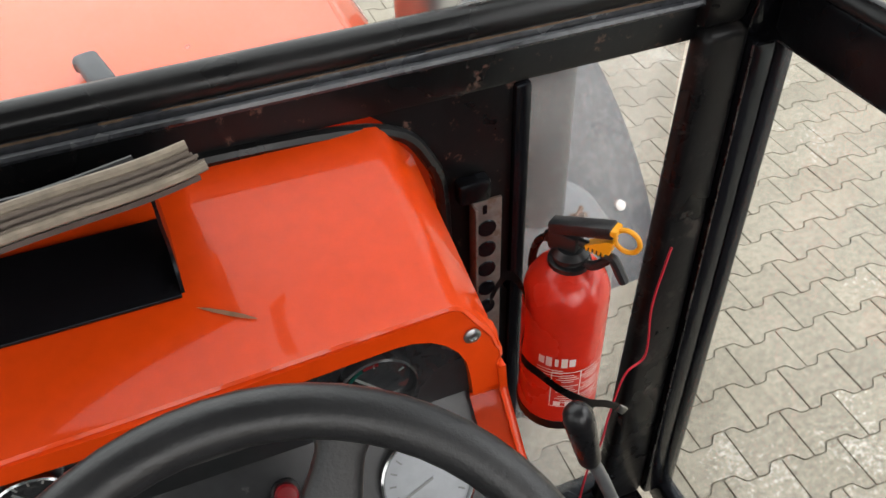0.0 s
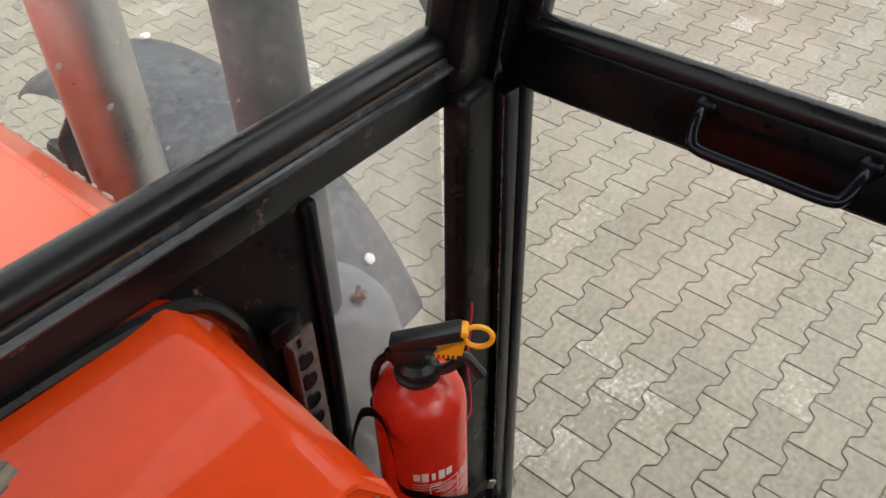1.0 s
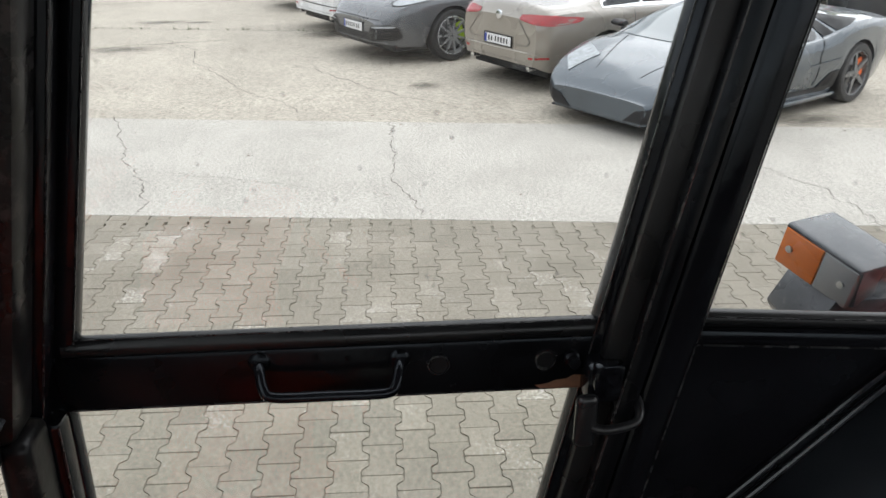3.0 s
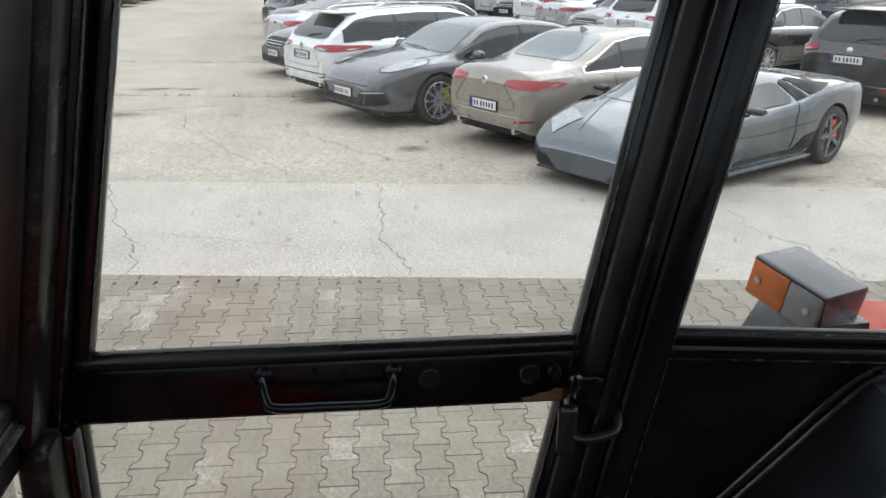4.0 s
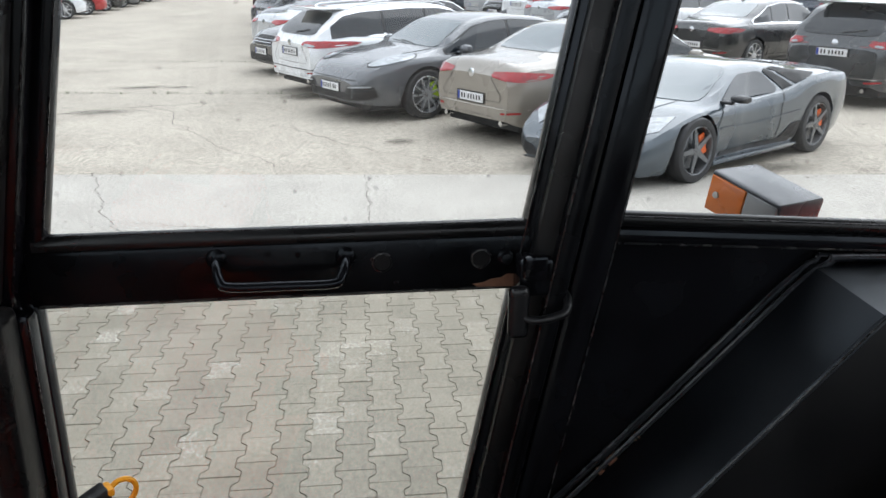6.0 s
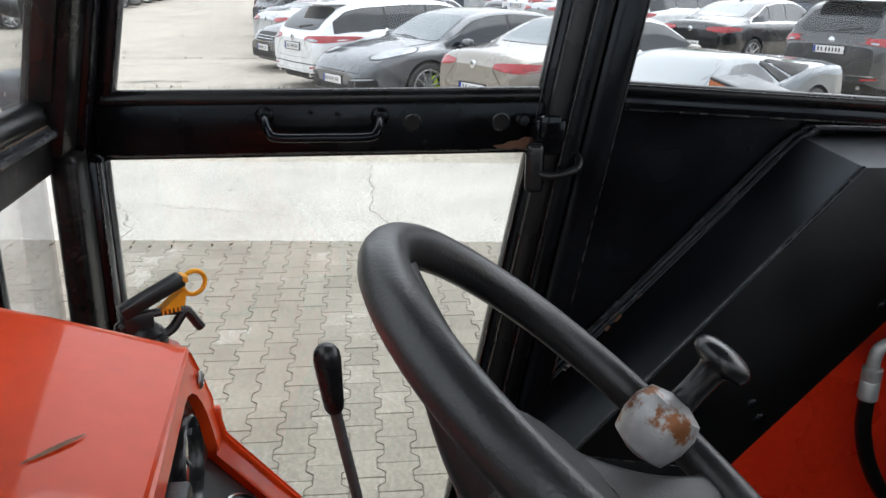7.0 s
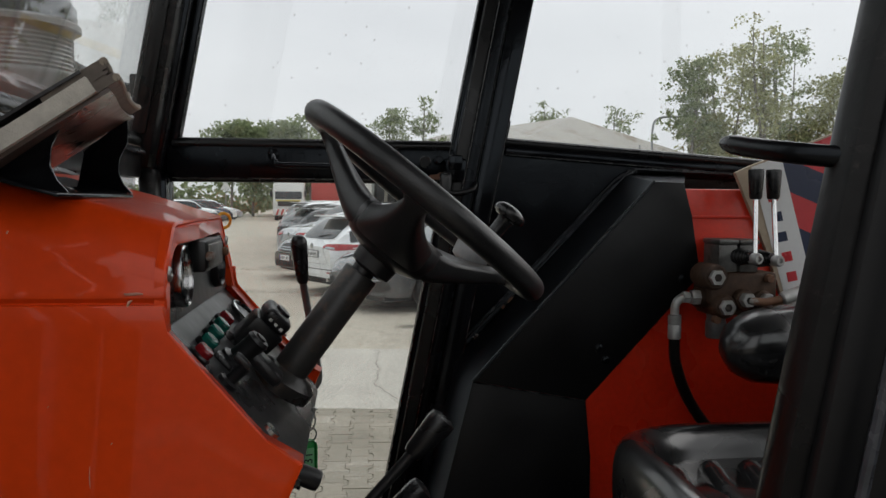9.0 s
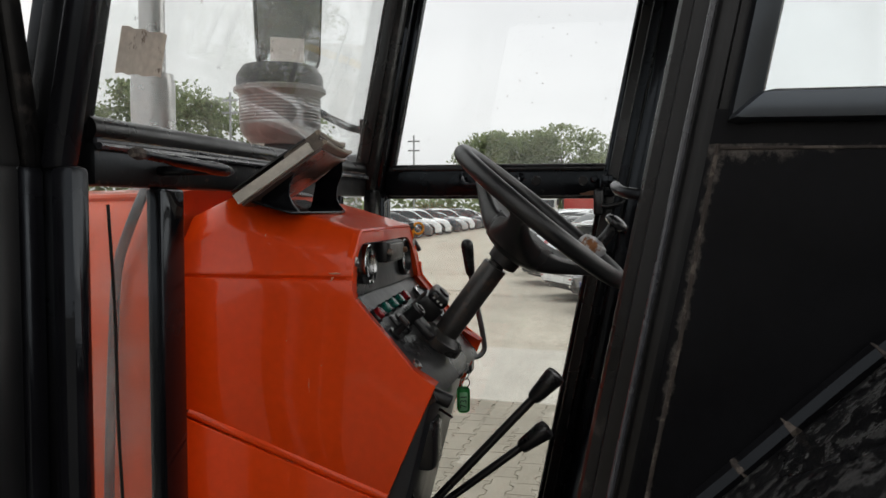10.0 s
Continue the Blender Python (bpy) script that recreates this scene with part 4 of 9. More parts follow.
def gauge(at, normal, r, face, needle_angle, marks, bezel=None, arc=False):
    m = axis_pose(at, normal)
    bm = B()
    lathe(bm, [(r * 0.89, 0.005), (r * 0.90, 0.009), (r * 0.94, 0.0115), (r * 0.985, 0.010), (r, 0.006), (r, -0.004)], m, 48, False)
    if bezel:
        part("gauge_bezel", bm, bezel, panel, "round scuffed black gauge bezel")
    else:
        part("gauge_bezel", bm, BEZEL, panel, "round chrome gauge bezel")
    if arc:
        for lo, hi, mt in ((-8, 20, RED_LENS), (22, 62, GREEN_LENS)):
            bm = B()
            ring = [[bm.verts.new(m @ Vector((r * q * math.sin(-radians(a)), r * q * math.cos(radians(a)), 0.0064))) for a in range(lo, hi + 1, 4)] for q in (0.70, 0.80)]
            for i in range(len(ring[0]) - 1):
                bm.faces.new((ring[0][i], ring[0][i + 1], ring[1][i + 1], ring[1][i]))
            bmesh.ops.solidify(bm, geom=bm.faces[:], thickness=0.0006)
            part("gauge_arc", bm, mt, panel, "coloured arc on the dial")
    bm = B()
    lathe(bm, [(r * 0.98, -0.02), (r * 0.98, 0.004), (r * 0.87, 0.0055), (0, 0.0055)], m, 40, False)
    part("gauge_dial", bm, face, panel)
    bm = B()
    box(bm, (-0.0012, -0.006, 0.0062), (0.0012, r * 0.68, 0.0070), 0, 1, m @ Matrix.Rotation(needle_angle, 4, "Z"))
    part("gauge_needle", bm, DIAL_MARK, panel)
    for a in marks:
        bm = B()
        box(bm, (-0.0008, r * 0.66, 0.0058), (0.0008, r * 0.80, 0.0064), 0, 1, m @ Matrix.Rotation(a, 4, "Z"))
        part("gauge_mark", bm, DIAL_MARK, panel)


back = Vector((0, -1, 0.05))
gauge((-0.144, 0.648, 1.635), back, 0.036, DIAL, 0.6, [radians(a) for a in range(-120, 121, 24)])
gauge((0.145, 0.655, 1.632), back, 0.039, DIAL, 0.75, [radians(a) for a in range(-60, 61, 60)], PANEL_GREY, True)
gauge(on_slope(0.172, 0.34), SLOPE, 0.047, DIAL_WHITE, 1.9, [radians(a) for a in range(-120, 121, 20)])
bm = B()
box(bm, (-0.062, 0.630, 1.632), (0.062, 0.650, 1.672), 0.004)
part("fuse_box", bm, PLASTIC, panel, "small black fuse box with two screws")
bm = B()
box(bm, (-0.046, 0.626, 1.637), (0.046, 0.632, 1.667), 0.003)
part("fuse_cover", bm, material("dull_silver_cover", (0.20, 0.19, 0.18), 0.42, metal=0.4, vary=0.35, scale=40), panel)
for x in (-0.054, 0.054):
    bm = B()
    lathe(bm, [(0.006, 0), (0.006, 0.010), (0.004, 0.012), (0, 0.012)], axis_pose((x, 0.632, 1.652), (0, -1, 0)), 12)
    part("screw", bm, RUST, panel)
for x, f, mt in ((0.043, 0.12, RED_LENS), (-0.010, 0.13, GREEN_LENS), (-0.064, 0.14, GREEN_LENS), (-0.118, 0.15, GREEN_LENS), (-0.172, 0.17, RED_LENS)):
    bm = B()
    lathe(bm, [(0.0138, -0.002), (0.0138, 0.005), (0.0118, 0.007)], axis_pose(on_slope(x, f + 0.06), SLOPE), 18)
    part("lamp_collar", bm, PLASTIC, panel)
    bm = B()
    lathe(bm, [(0.0112, 0.005), (0.0112, 0.013), (0.009, 0.0155), (0, 0.016)], axis_pose(on_slope(x, f + 0.06), SLOPE), 18)
    part("indicator_lens", bm, mt, panel, "round coloured indicator lens")
# switch block beside the column, turn switch and toggle
m = axis_pose(on_slope(0.062, 0.40), SLOPE) @ pose(0, 0, 0.016, 0, 0, 12)
bm = B()
box(bm, (-0.026, -0.026, -0.02), (0.026, 0.026, 0.030), 0.006, 2, m)
box(bm, (-0.030, -0.020, 0.028), (0.030, 0.022, 0.052), 0.008, 3, m)
part("light_switch", bm, PLASTIC, panel, "black multi-function switch block")
bm = B()
for k in range(3):
    box(bm, (-0.0306, -0.012 + 0.010 * k, 0.036), (-0.0300, -0.007 + 0.010 * k, 0.040), 0, 1, m)
    box(bm, (-0.012 + 0.009 * k, -0.0206, 0.038), (-0.007 + 0.009 * k, -0.0198, 0.042), 0, 1, m)
part("switch_symbol", bm, WHITE_PRINT, panel)
bm = B()
lathe(bm, [(0.012, 0.052), (0.012, 0.056), (0.008, 0.057), (0, 0.056)], m, 16)
part("switch_knob", bm, PLASTIC, panel)
m = axis_pose(on_slope(-0.085, 0.40), SLOPE) @ Matrix.Scale(0.82, 4)
bm = B()
lathe(bm, [(0.026, -0.004), (0.026, 0.012), (0.018, 0.016), (0.017, 0.05), (0.019, 0.054), (0.016, 0.060), (0, 0.060)], m, 20)
box(bm, (-0.036, -0.022, -0.003), (-0.012, 0.03, 0.008), 0.004, 2, m)
part("turn_switch", bm, PLASTIC, panel, "black rotary switch")
bm = B()
box(bm, (-0.010, -0.070, 0.022), (0.034, -0.005, 0.044), 0.008, 2, m)
part("switch_arm", bm, PLASTIC, panel)
bm = B()
lathe(bm, [(0.009, 0.060), (0.009, 0.063), (0, 0.064)], m, 12)
part("switch_cap", bm, COLUMN, panel)
bm = B()
m = axis_pose(on_slope(-0.160, 0.44), SLOPE) @ Matrix.Scale(0.85, 4)
lathe(bm, [(0.016, -0.002), (0.016, 0.006), (0.009, 0.008), (0.008, 0.030), (0.010, 0.034), (0, 0.036)], m, 16)
box(bm, (-0.007, -0.006, 0.03), (0.007, 0.022, 0.042), 0.004, 2, m)
part("toggle_switch", bm, PLASTIC, panel)
for x, y, z in ((-0.226, 0.636, 1.645), (0.240, 0.648, 1.658)):
    bm = B()
    lathe(bm, [(0.0085, 0), (0.0085, 0.0015), (0.0062, 0.003), (0.0042, 0.0034), (0.0034, 0.0015), (0, 0.0015)], axis_pose((x, y + 0.004, z), (0, -1, 0.05)), 18)
    part("bolt", bm, STEEL, dashboard, "small steel bolt with a washer")
bm = B()
lathe(bm, [(0.010, 0), (0.010, 0.004), (0.006, 0.005), (0, 0.004)], axis_pose((0.250, 0.565, 1.506), SLOPE), 16)
part("bolt", bm, STEEL, dashboard)
bm = B()
lathe(bm, [(0.010, 0), (0.010, 0.004), (0.006, 0.005), (0, 0.004)], axis_pose((-0.226, 0.535, 1.474), SLOPE), 16)
part("bolt", bm, STEEL, dashboard)
bm = B()
sc = []
for t, w in ((0, 0.0008), (0.2, 0.0022), (0.5, 0.0028), (0.8, 0.0024), (1, 0.0006), (1, -0.0006), (0.75, -0.0022), (0.45, -0.002), (0.2, -0.001)):
    yy = 0.722 - 0.026 * t + w
    sc.append(bm.verts.new((0.014 + 0.046 * t, yy, top_z(yy) + 0.0008)))
bm.faces.new(sc)
bmesh.ops.solidify(bm, geom=bm.faces[:], thickness=0.0004)
part("scratch", bm, material("scuff_mark", (0.46, 0.27, 0.17), 0.6, vary=0.3, scale=60), dashboard)

# loose wiring under the panel
bm = B()
tube(bm, curve_pts([(-0.13, 0.61, 1.24), (-0.12, 0.580, 1.222), (-0.10, 0.572, 1.215), (-0.07, 0.585, 1.20), (-0.06, 0.60, 1.15)], 5), 0.0035, 8)
part("wire", bm, PLASTIC, dashboard, "loose black wire")
bm = B()
box(bm, (-0.015, -0.009, -0.016), (0.015, 0.009, 0.016), 0.003, 2, pose(-0.10, 0.578, 1.245, 0, -25, 0))
part("connector", bm, RED_LENS, dashboard, "red plastic wire connector")
bm = B()
box(bm, (-0.13, 0.585, 1.175), (-0.08, 0.60, 1.225), 0.004, 2)
part("terminal_block", bm, ZINC, dashboard, "small pale metal terminal block")

# scuffs on the left side of the housing
SCUFF = material("scuffed_to_primer", (0.50, 0.25, 0.17), 0.6, vary=0.35, scale=70)
for pts, rad in (([(0.661, 1.6265), (0.667, 1.6268), (0.674, 1.6262), (0.680, 1.6266)], 0.0016), ([(0.672, 1.6200), (0.675, 1.6180), (0.677, 1.6135)], 0.0018),
                 ([(0.717, 1.448), (0.7175, 1.436), (0.717, 1.424)], 0.0006), ([(0.792, 1.691), (0.7935, 1.688)], 0.0016), ([(0.694, 1.472), (0.6955, 1.470)], 0.0014),
                 ([(0.756, 1.512), (0.7575, 1.510)], 0.0010)):
    bm = B()
    tube(bm, [(-0.2468 - (0.0012 if 1.61 < z < 1.632 else 0.0), y, z) for y, z in pts], [rad * 0.5] + [rad] * (len(pts) - 2) + [rad * 0.5], 6)
    part("scuff", bm, SCUFF, dashboard, "paint scuffed to the primer")

# steering column and wheel
WC = Vector((0.012, 0.350, 1.722))
WN = Vector((0, -0.632, 0.775))
WV = Vector((0, 0.775, 0.632))
WU = Vector((1, 0, 0))
WM = Matrix((WU, WV, WN)).transposed().to_4x4()
WM.translation = WC
bm = B()
tube(bm, [WM @ Vector((0.188 * math.cos(a), 0.188 * math.sin(a), 0)) for a in [2 * math.pi * k / 64 for k in range(64)]], 0.0165, 16, True)
steering = part("steering_wheel", bm, WHEEL_SKIN, tractor, "black grained steering wheel with three spokes")
for deg in (66, -66, 174):
    a = radians(deg)
    bm = B()
    rows = []
    for i in range(19):
        r = 0.066 + 0.119 * i / 18
        t = (r - 0.066) / 0.119
        w = 0.0145 + 0.0425 * (1 - t) ** 2.4 + 0.010 * max(0.0, t - 0.86) / 0.14
        phi = math.asin(min(0.866, w / r))
        upper = -0.040 + 0.045 * t ** 1.2
        lower = upper - 0.021 - 0.026 * (1 - t) ** 1.2
        zz, th = (upper + lower) / 2, (upper - lower) / 2
        ring = []
        for q in range(20):
            b = 2 * math.pi * q / 20
            c, d = math.cos(b), math.sin(b)
            u = math.copysign(abs(c) ** 0.6, c)
            ring.append(bm.verts.new(WM @ Vector((r * math.cos(a + phi * u), r * math.sin(a + phi * u), zz + th * math.copysign(abs(d) ** 0.55, d)))))
        rows.append(ring)
    for p, q in zip(rows, rows[1:]):
        for k in range(20):
            bm.faces.new((p[k], p[(k + 1) % 20], q[(k + 1) % 20], q[k]))
    bm.faces.new(rows[0])
    bm.faces.new(rows[-1][::-1])
    part("spoke", bm, WHEEL_SKIN, steering)
bm = B()
lathe(bm, [(0.022, -0.122), (0.030, -0.118), (0.032, -0.100), (0.048, -0.095), (0.060, -0.090), (0.068, -0.080), (0.0715, -0.062), (0.070, -0.048), (0.062, -0.0395), (0.038, -0.038), (0, -0.038)], WM, 20)
part("hub", bm, WHEEL_SKIN, steering)
bm = B()
kx, ky = 0.170 * math.cos(radians(-44)), 0.170 * math.sin(radians(-44))
lathe(bm, [(0.010, -0.030), (0.026, -0.024), (0.031, -0.006), (0.031, 0.010), (0.026, 0.022), (0.010, 0.028), (0, 0.028)], WM @ pose(kx - 0.004, ky + 0.004, 0, 0, 0, 0), 18)
part("knob_clamp", bm, material("rusty_clamp", (0.40, 0.40, 0.40), 0.4, metal=0.5, vary=0.2, second=(0.22, 0.085, 0.03), second_at=0.5, second_scale=24, bump=0.3, bump_scale=90), steering, "pale clamp with rust")
bm = B()
lathe(bm, [(0.010, 0.018), (0.0125, 0.022), (0.0118, 0.040), (0.0120, 0.060), (0.0140, 0.0655), (0.0215, 0.0680), (0.0260, 0.0710), (0.0272, 0.0755), (0.0262, 0.0800), (0.0225, 0.0840), (0.0160, 0.0868), (0.008, 0.0882), (0, 0.0885)], WM @ pose(kx + 0.004, ky - 0.004, 0, 0, 0, 0), 36)
part("spinner_knob", bm, GLOSS_BLACK, steering, "black spinner knob")
bm = B()
lathe(bm, [(0.046, -0.010), (0.046, 0.008), (0.036, 0.016), (0.0245, 0.02), (0.0245, 0.180), (0.0235, 0.182), (0.0185, 0.182), (0.0, 0.178)], axis_pose((0.012, 0.543, 1.478), (0, -0.59, 0.807)), 24)
part("steering_column", bm, COLUMN, tractor, "steel steering column with worn black paint and rust")
bm = B()
lathe(bm, [(0.0165, 0.17), (0.0165, 0.25), (0, 0.25)], axis_pose((0.012, 0.543, 1.478), (0, -0.59, 0.807)), 16)
part("column_shaft", bm, PLASTIC, tractor)

# inner mudguard on the right: black sheet over an orange box
ORANGE_DULL = material("dull_orange_paint", (0.70, 0.030, 0.008), 0.34, vary=0.12, scale=4, coat=0.15, bump=0.06, bump_scale=30)
XI = 0.548
bm = B()
prism(bm, [(0.03, 1.752), (-0.74, 1.752), (-0.74, 0.84), (0.17, 0.84), (0.185, 1.33), (-0.17, 1.70)], "x", XI + 0.004, 0.690, 0.004)
for v in bm.verts:
    if v.co.y > -0.10 and v.co.z > 1.5:
        v.co.y = min(v.co.y, -0.16)
part("inner_mudguard", bm, ORANGE_DULL, tractor, "orange painted inner mudguard")
bm = B()
box(bm, (XI - 0.001, -0.74, 1.690), (XI + 0.006, -0.245, 1.696), 0.002)
part("mudguard_seam", bm, ORANGE_DULL, tractor)
black = [(-0.172, 1.766), (-0.236, 1.764), (-0.254, 1.697), (-0.276, 1.572), (-0.034, 1.310), (0.204, 1.354)]
bm = B()
prism(bm, black, "x", XI - 0.006, XI, 0.0015)
part("mudguard_plate", bm, PANEL_BLACK, tractor, "black sheet plate bolted over the mudguard")
bm = B()
prism(bm, [(0.204, 1.352), (-0.034, 1.308), (-0.046, 1.19), (-0.046, 0.84), (0.33, 0.84)], "x", XI - 0.005, XI + 0.001, 0.0015)
part("lower_plate", bm, PANEL_BLACK, tractor)
# sloping top sheet between plate and wall
bm = B()
ridge = [(0.33, 0.84), (0.204, 1.354), (-0.172, 1.766), (-0.236, 1.764)]
far = [(0.35, 0.86), (0.230, 1.374), (-0.150, 1.786), (-0.30, 1.786)]
a = [bm.verts.new((XI - 0.006, y, z)) for y, z in ridge]
b = [bm.verts.new((0.694, y, z)) for y, z in far]
for i in range(3):
    bm.faces.new((a[i], a[i + 1], b[i + 1], b[i]))
bmesh.ops.solidify(bm, geom=bm.faces[:], thickness=0.003)
part("mudguard_top_sheet", bm, BLACK_MATT, tractor)
bm = B()
tube(bm, [(XI - 0.005, 0.204, 1.354), (XI - 0.005, -0.172, 1.766)], 0.004, 8)
part("plate_edge", bm, BLACK_MATT, tractor)
bm = B()
channel = [(0.230, 1.383), (0.10, 1.517), (-0.03, 1.654), (-0.12, 1.750), (-0.165, 1.783), (-0.22, 1.788), (-0.70, 1.766)]
tube(bm, curve_pts([(0.688, y, z) for y, z in channel], 5), 0.008, 8)
part("mudguard_seal", bm, BLACK_WORN, tractor)
bm = B()
tube(bm, curve_pts([(0.674, y - 0.009, z + 0.004) for y, z in channel], 5), 0.0055, 8)
part("mudguard_seal", bm, BLACK_WORN, tractor)
# paler tubes paint two highlight lines along the worn seal
for x, dy, dz in ((0.683, 0.0045, 0.0050), (0.670, -0.0060, 0.0072)):
    bm = B()
    tube(bm, curve_pts([(x, y + dy, z + dz) for y, z in channel], 5), 0.0030, 6)
    part("worn_glint_edge", bm, RAIL_LIP, tractor, "pale seal edge: wear and a painted highlight")
for y0, ln, rad in ((0.138, 0.040, 0.0062), (0.196, 0.014, 0.0060), (0.085, 0.010, 0.0058)):
    bm = B()
    pts = [(0.6745 - 0.001 * (k % 2), y0 - 0.009 - ln * k / 5, 1.481 + (0.138 - y0 + ln * k / 5) * 1.05) for k in range(6)]
    tube(bm, pts, [0.002, rad, rad * 0.8, rad, rad * 0.9, 0.002], 8)
    part("rust_spot", bm, RUST, tractor, "rusty patch on the mudguard seal")
bm = B()
tube(bm, [(XI - 0.0072, 0.203, 1.353), (XI - 0.0072, 0.09, 1.332), (XI - 0.0072, -0.033, 1.3095)], 0.0011, 6)
part("worn_glint_edge", bm, EDGE_WEAR_GLINT, tractor, "pale joint between the black plates")
bm = B()
tube(bm, [(XI - 0.008, 0.205, 1.356), (XI - 0.008, 0.02, 1.559), (XI - 0.008, -0.171, 1.768)], 0.0016, 6)
part("worn_glint_edge", bm, EDGE_WEAR_GLINT, tractor)
for y, z in ((-0.237, 1.565), (-0.075, 1.395), (-0.06, 1.42)):
    bm = B()
    lathe(bm, [(0.009, 0), (0.009, 0.003), (0.005, 0.006), (0, 0.006)], axis_pose((XI - 0.006, y, z), (-1, 0, 0)), 12)
    part("plate_bolt", bm, BLACK_WORN, tractor)

# seat
bm = B()
m = pose(0.0, -0.235, 1.240)
sec = []
for k in range(33):
    a = 2 * math.pi * k / 32
    sec.append((0.315 * math.copysign(abs(math.cos(a)) ** 0.58, math.cos(a)), 0.27 * math.copysign(abs(math.sin(a)) ** 0.58, math.sin(a))))
rows = []
for sc, h in ((0.80, -0.06), (0.94, -0.055), (0.985, -0.03), (1.0, 0.01), (1.0, 0.05), (0.985, 0.075), (0.95, 0.093), (0.90, 0.100), (0.85, 0.098), (0.80, 0.086), (0.77, 0.064), (0.745, 0.050), (0.5, 0.050), (0.2, 0.052)):
    rows.append([bm.verts.new(m @ Vector((x * sc, y * sc, h + 0.010 * math.cos(x * 9)))) for x, y in sec[:-1]])
for p, q in zip(rows, rows[1:]):
    for k in range(32):
        bm.faces.new((p[k], p[(k + 1) % 32], q[(k + 1) % 32], q[k]))
bm.faces.new(rows[-1])
bm.faces.new(rows[0][::-1])
seat = part("seat", bm, VINYL, tractor, "black vinyl tractor seat with a raised rim and worn cushion")
bm = B()
for i in range(5):
    w = 0.17 - 0.014 * abs(i - 1.5)
    tube(bm, curve_pts([(-w, -0.065 - 0.066 * i, 1.289), (0.0, -0.040 - 0.066 * i, 1.284), (w, -0.065 - 0.066 * i, 1.289)], 5), [0.008] + [0.021] * 9 + [0.008], 12)
part("cushion_ridge", bm, VINYL, seat)
bm = B()
back = [(-0.30, -0.30), (-0.315, -0.42), (-0.25, -0.52), (0.02, -0.56), (0.29, -0.52), (0.335, -0.42), (0.310, -0.225)]
tube(bm, curve_pts([(x + 0.0, y, 1.478 - 0.02 * abs(i - 3) / 3) for i, (x, y) in enumerate(back)], 6), [0.02, 0.048, 0.064, 0.072] + [0.074] * 29 + [0.072, 0.066, 0.050, 0.02], 16)
part("backrest", bm, VINYL, seat, "rounded black vinyl backrest")
bm = B()
for x in (-0.22, 0.26):
    tube(bm, [(x, -0.48, 1.44), (x, -0.46, 1.22)], 0.02, 10)
box(bm, (-0.16, -0.42, 0.84), (0.20, -0.14, 1.165), 0.02)
part("seat_frame", bm, BLACK_WORN, seat)

# hydraulic valve with two levers, on the mudguard
RUSTY_BODY = material("rusty_valve_body", (0.062, 0.034, 0.020), 0.6, metal=0.2, vary=0.4, scale=24, bump=0.5, bump_scale=100, second=(0.14, 0.10, 0.07), second_at=0.62, second_scale=18)
def hexagon(bm, at, way, r, h):
    """A hexagon nut."""
    lathe(bm, [(r * 0.92, 0.0), (r, 0.0015), (r, h - 0.0015), (r * 0.92, h), (0, h)], axis_pose(at, way), 6)


bm = B()
box(bm, (0.464, -0.404, 1.520), (0.548, -0.262, 1.584), 0.007, 3)
box(bm, (0.470, -0.392, 1.496), (0.548, -0.268, 1.526), 0.006, 2)
lathe(bm, [(0.026, -0.05), (0.026, 0.012), (0.022, 0.018), (0, 0.018)], axis_pose((0.462, -0.266, 1.576), (-1, 0, 0)), 20)
lathe(bm, [(0.024, -0.05), (0.024, 0.010), (0.020, 0.016), (0, 0.016)], axis_pose((0.462, -0.290, 1.516), (-1, 0, 0)), 20)
lathe(bm, [(0.022, -0.05), (0.022, 0.008), (0.018, 0.014), (0, 0.014)], axis_pose((0.462, -0.330, 1.530), (-1, 0, 0)), 20)
lathe(bm, [(0.018, -0.05), (0.018, 0.008), (0.014, 0.012), (0, 0.012)], axis_pose((0.462, -0.372, 1.530), (-1, 0, 0)), 18)
lathe(bm, [(0.020, 0.0), (0.020, 0.020), (0.016, 0.026), (0, 0.026)], axis_pose((0.500, -0.268, 1.530), (0, 1, 0)), 18)
valve = part("hydraulic_valve", bm, RUSTY_BODY, tractor, "rusty hydraulic valve block with two levers and hoses")
VALVE_GREY = material("dull_valve_cap", (0.16, 0.158, 0.15), 0.42, metal=0.5, vary=0.35, scale=30, second=(0.07, 0.05, 0.04), second_at=0.58, second_scale=40)
for y0, y1 in ((-0.322, -0.282), (-0.366, -0.326)):
    bm = B()
    box(bm, (0.470, y0, 1.584), (0.546, y1, 1.640), 0.004, 2)
    box(bm, (0.466, y0 - 0.001, 1.640), (0.548, y1 + 0.001, 1.650), 0.003, 2)
    part("valve_head", bm, VALVE_GREY, valve, "dull grey cast valve head")
for at, r, h in (((0.446, -0.266, 1.576), 0.0165, 0.012), ((0.448, -0.290, 1.516), 0.0165, 0.012), ((0.449, -0.330, 1.531), 0.0150, 0.020), ((0.451, -0.372, 1.531), 0.0135, 0.018)):
    bm = B()
    hexagon(bm, at, (-1, 0, 0), r, h)
    part("valve_nut", bm, ZINC, valve)
    bm = B()
    lathe(bm, [(r * 0.5, h + 0.0004), (r * 0.42, h + 0.0014), (0, h + 0.0008)], axis_pose(at, (-1, 0, 0)), 6)
    part("nut_socket", bm, SEAM_RUST, valve)
for y, z in ((-0.276, 1.490), (-0.384, 1.572)):
    bm = B()
    lathe(bm, [(0.009, 0), (0.009, 0.012), (0.007, 0.014), (0, 0.014)], axis_pose((0.466, y, z), (-1, 0, 0)), 8)
    part("valve_screw", bm, RUST, valve)
bm = B()
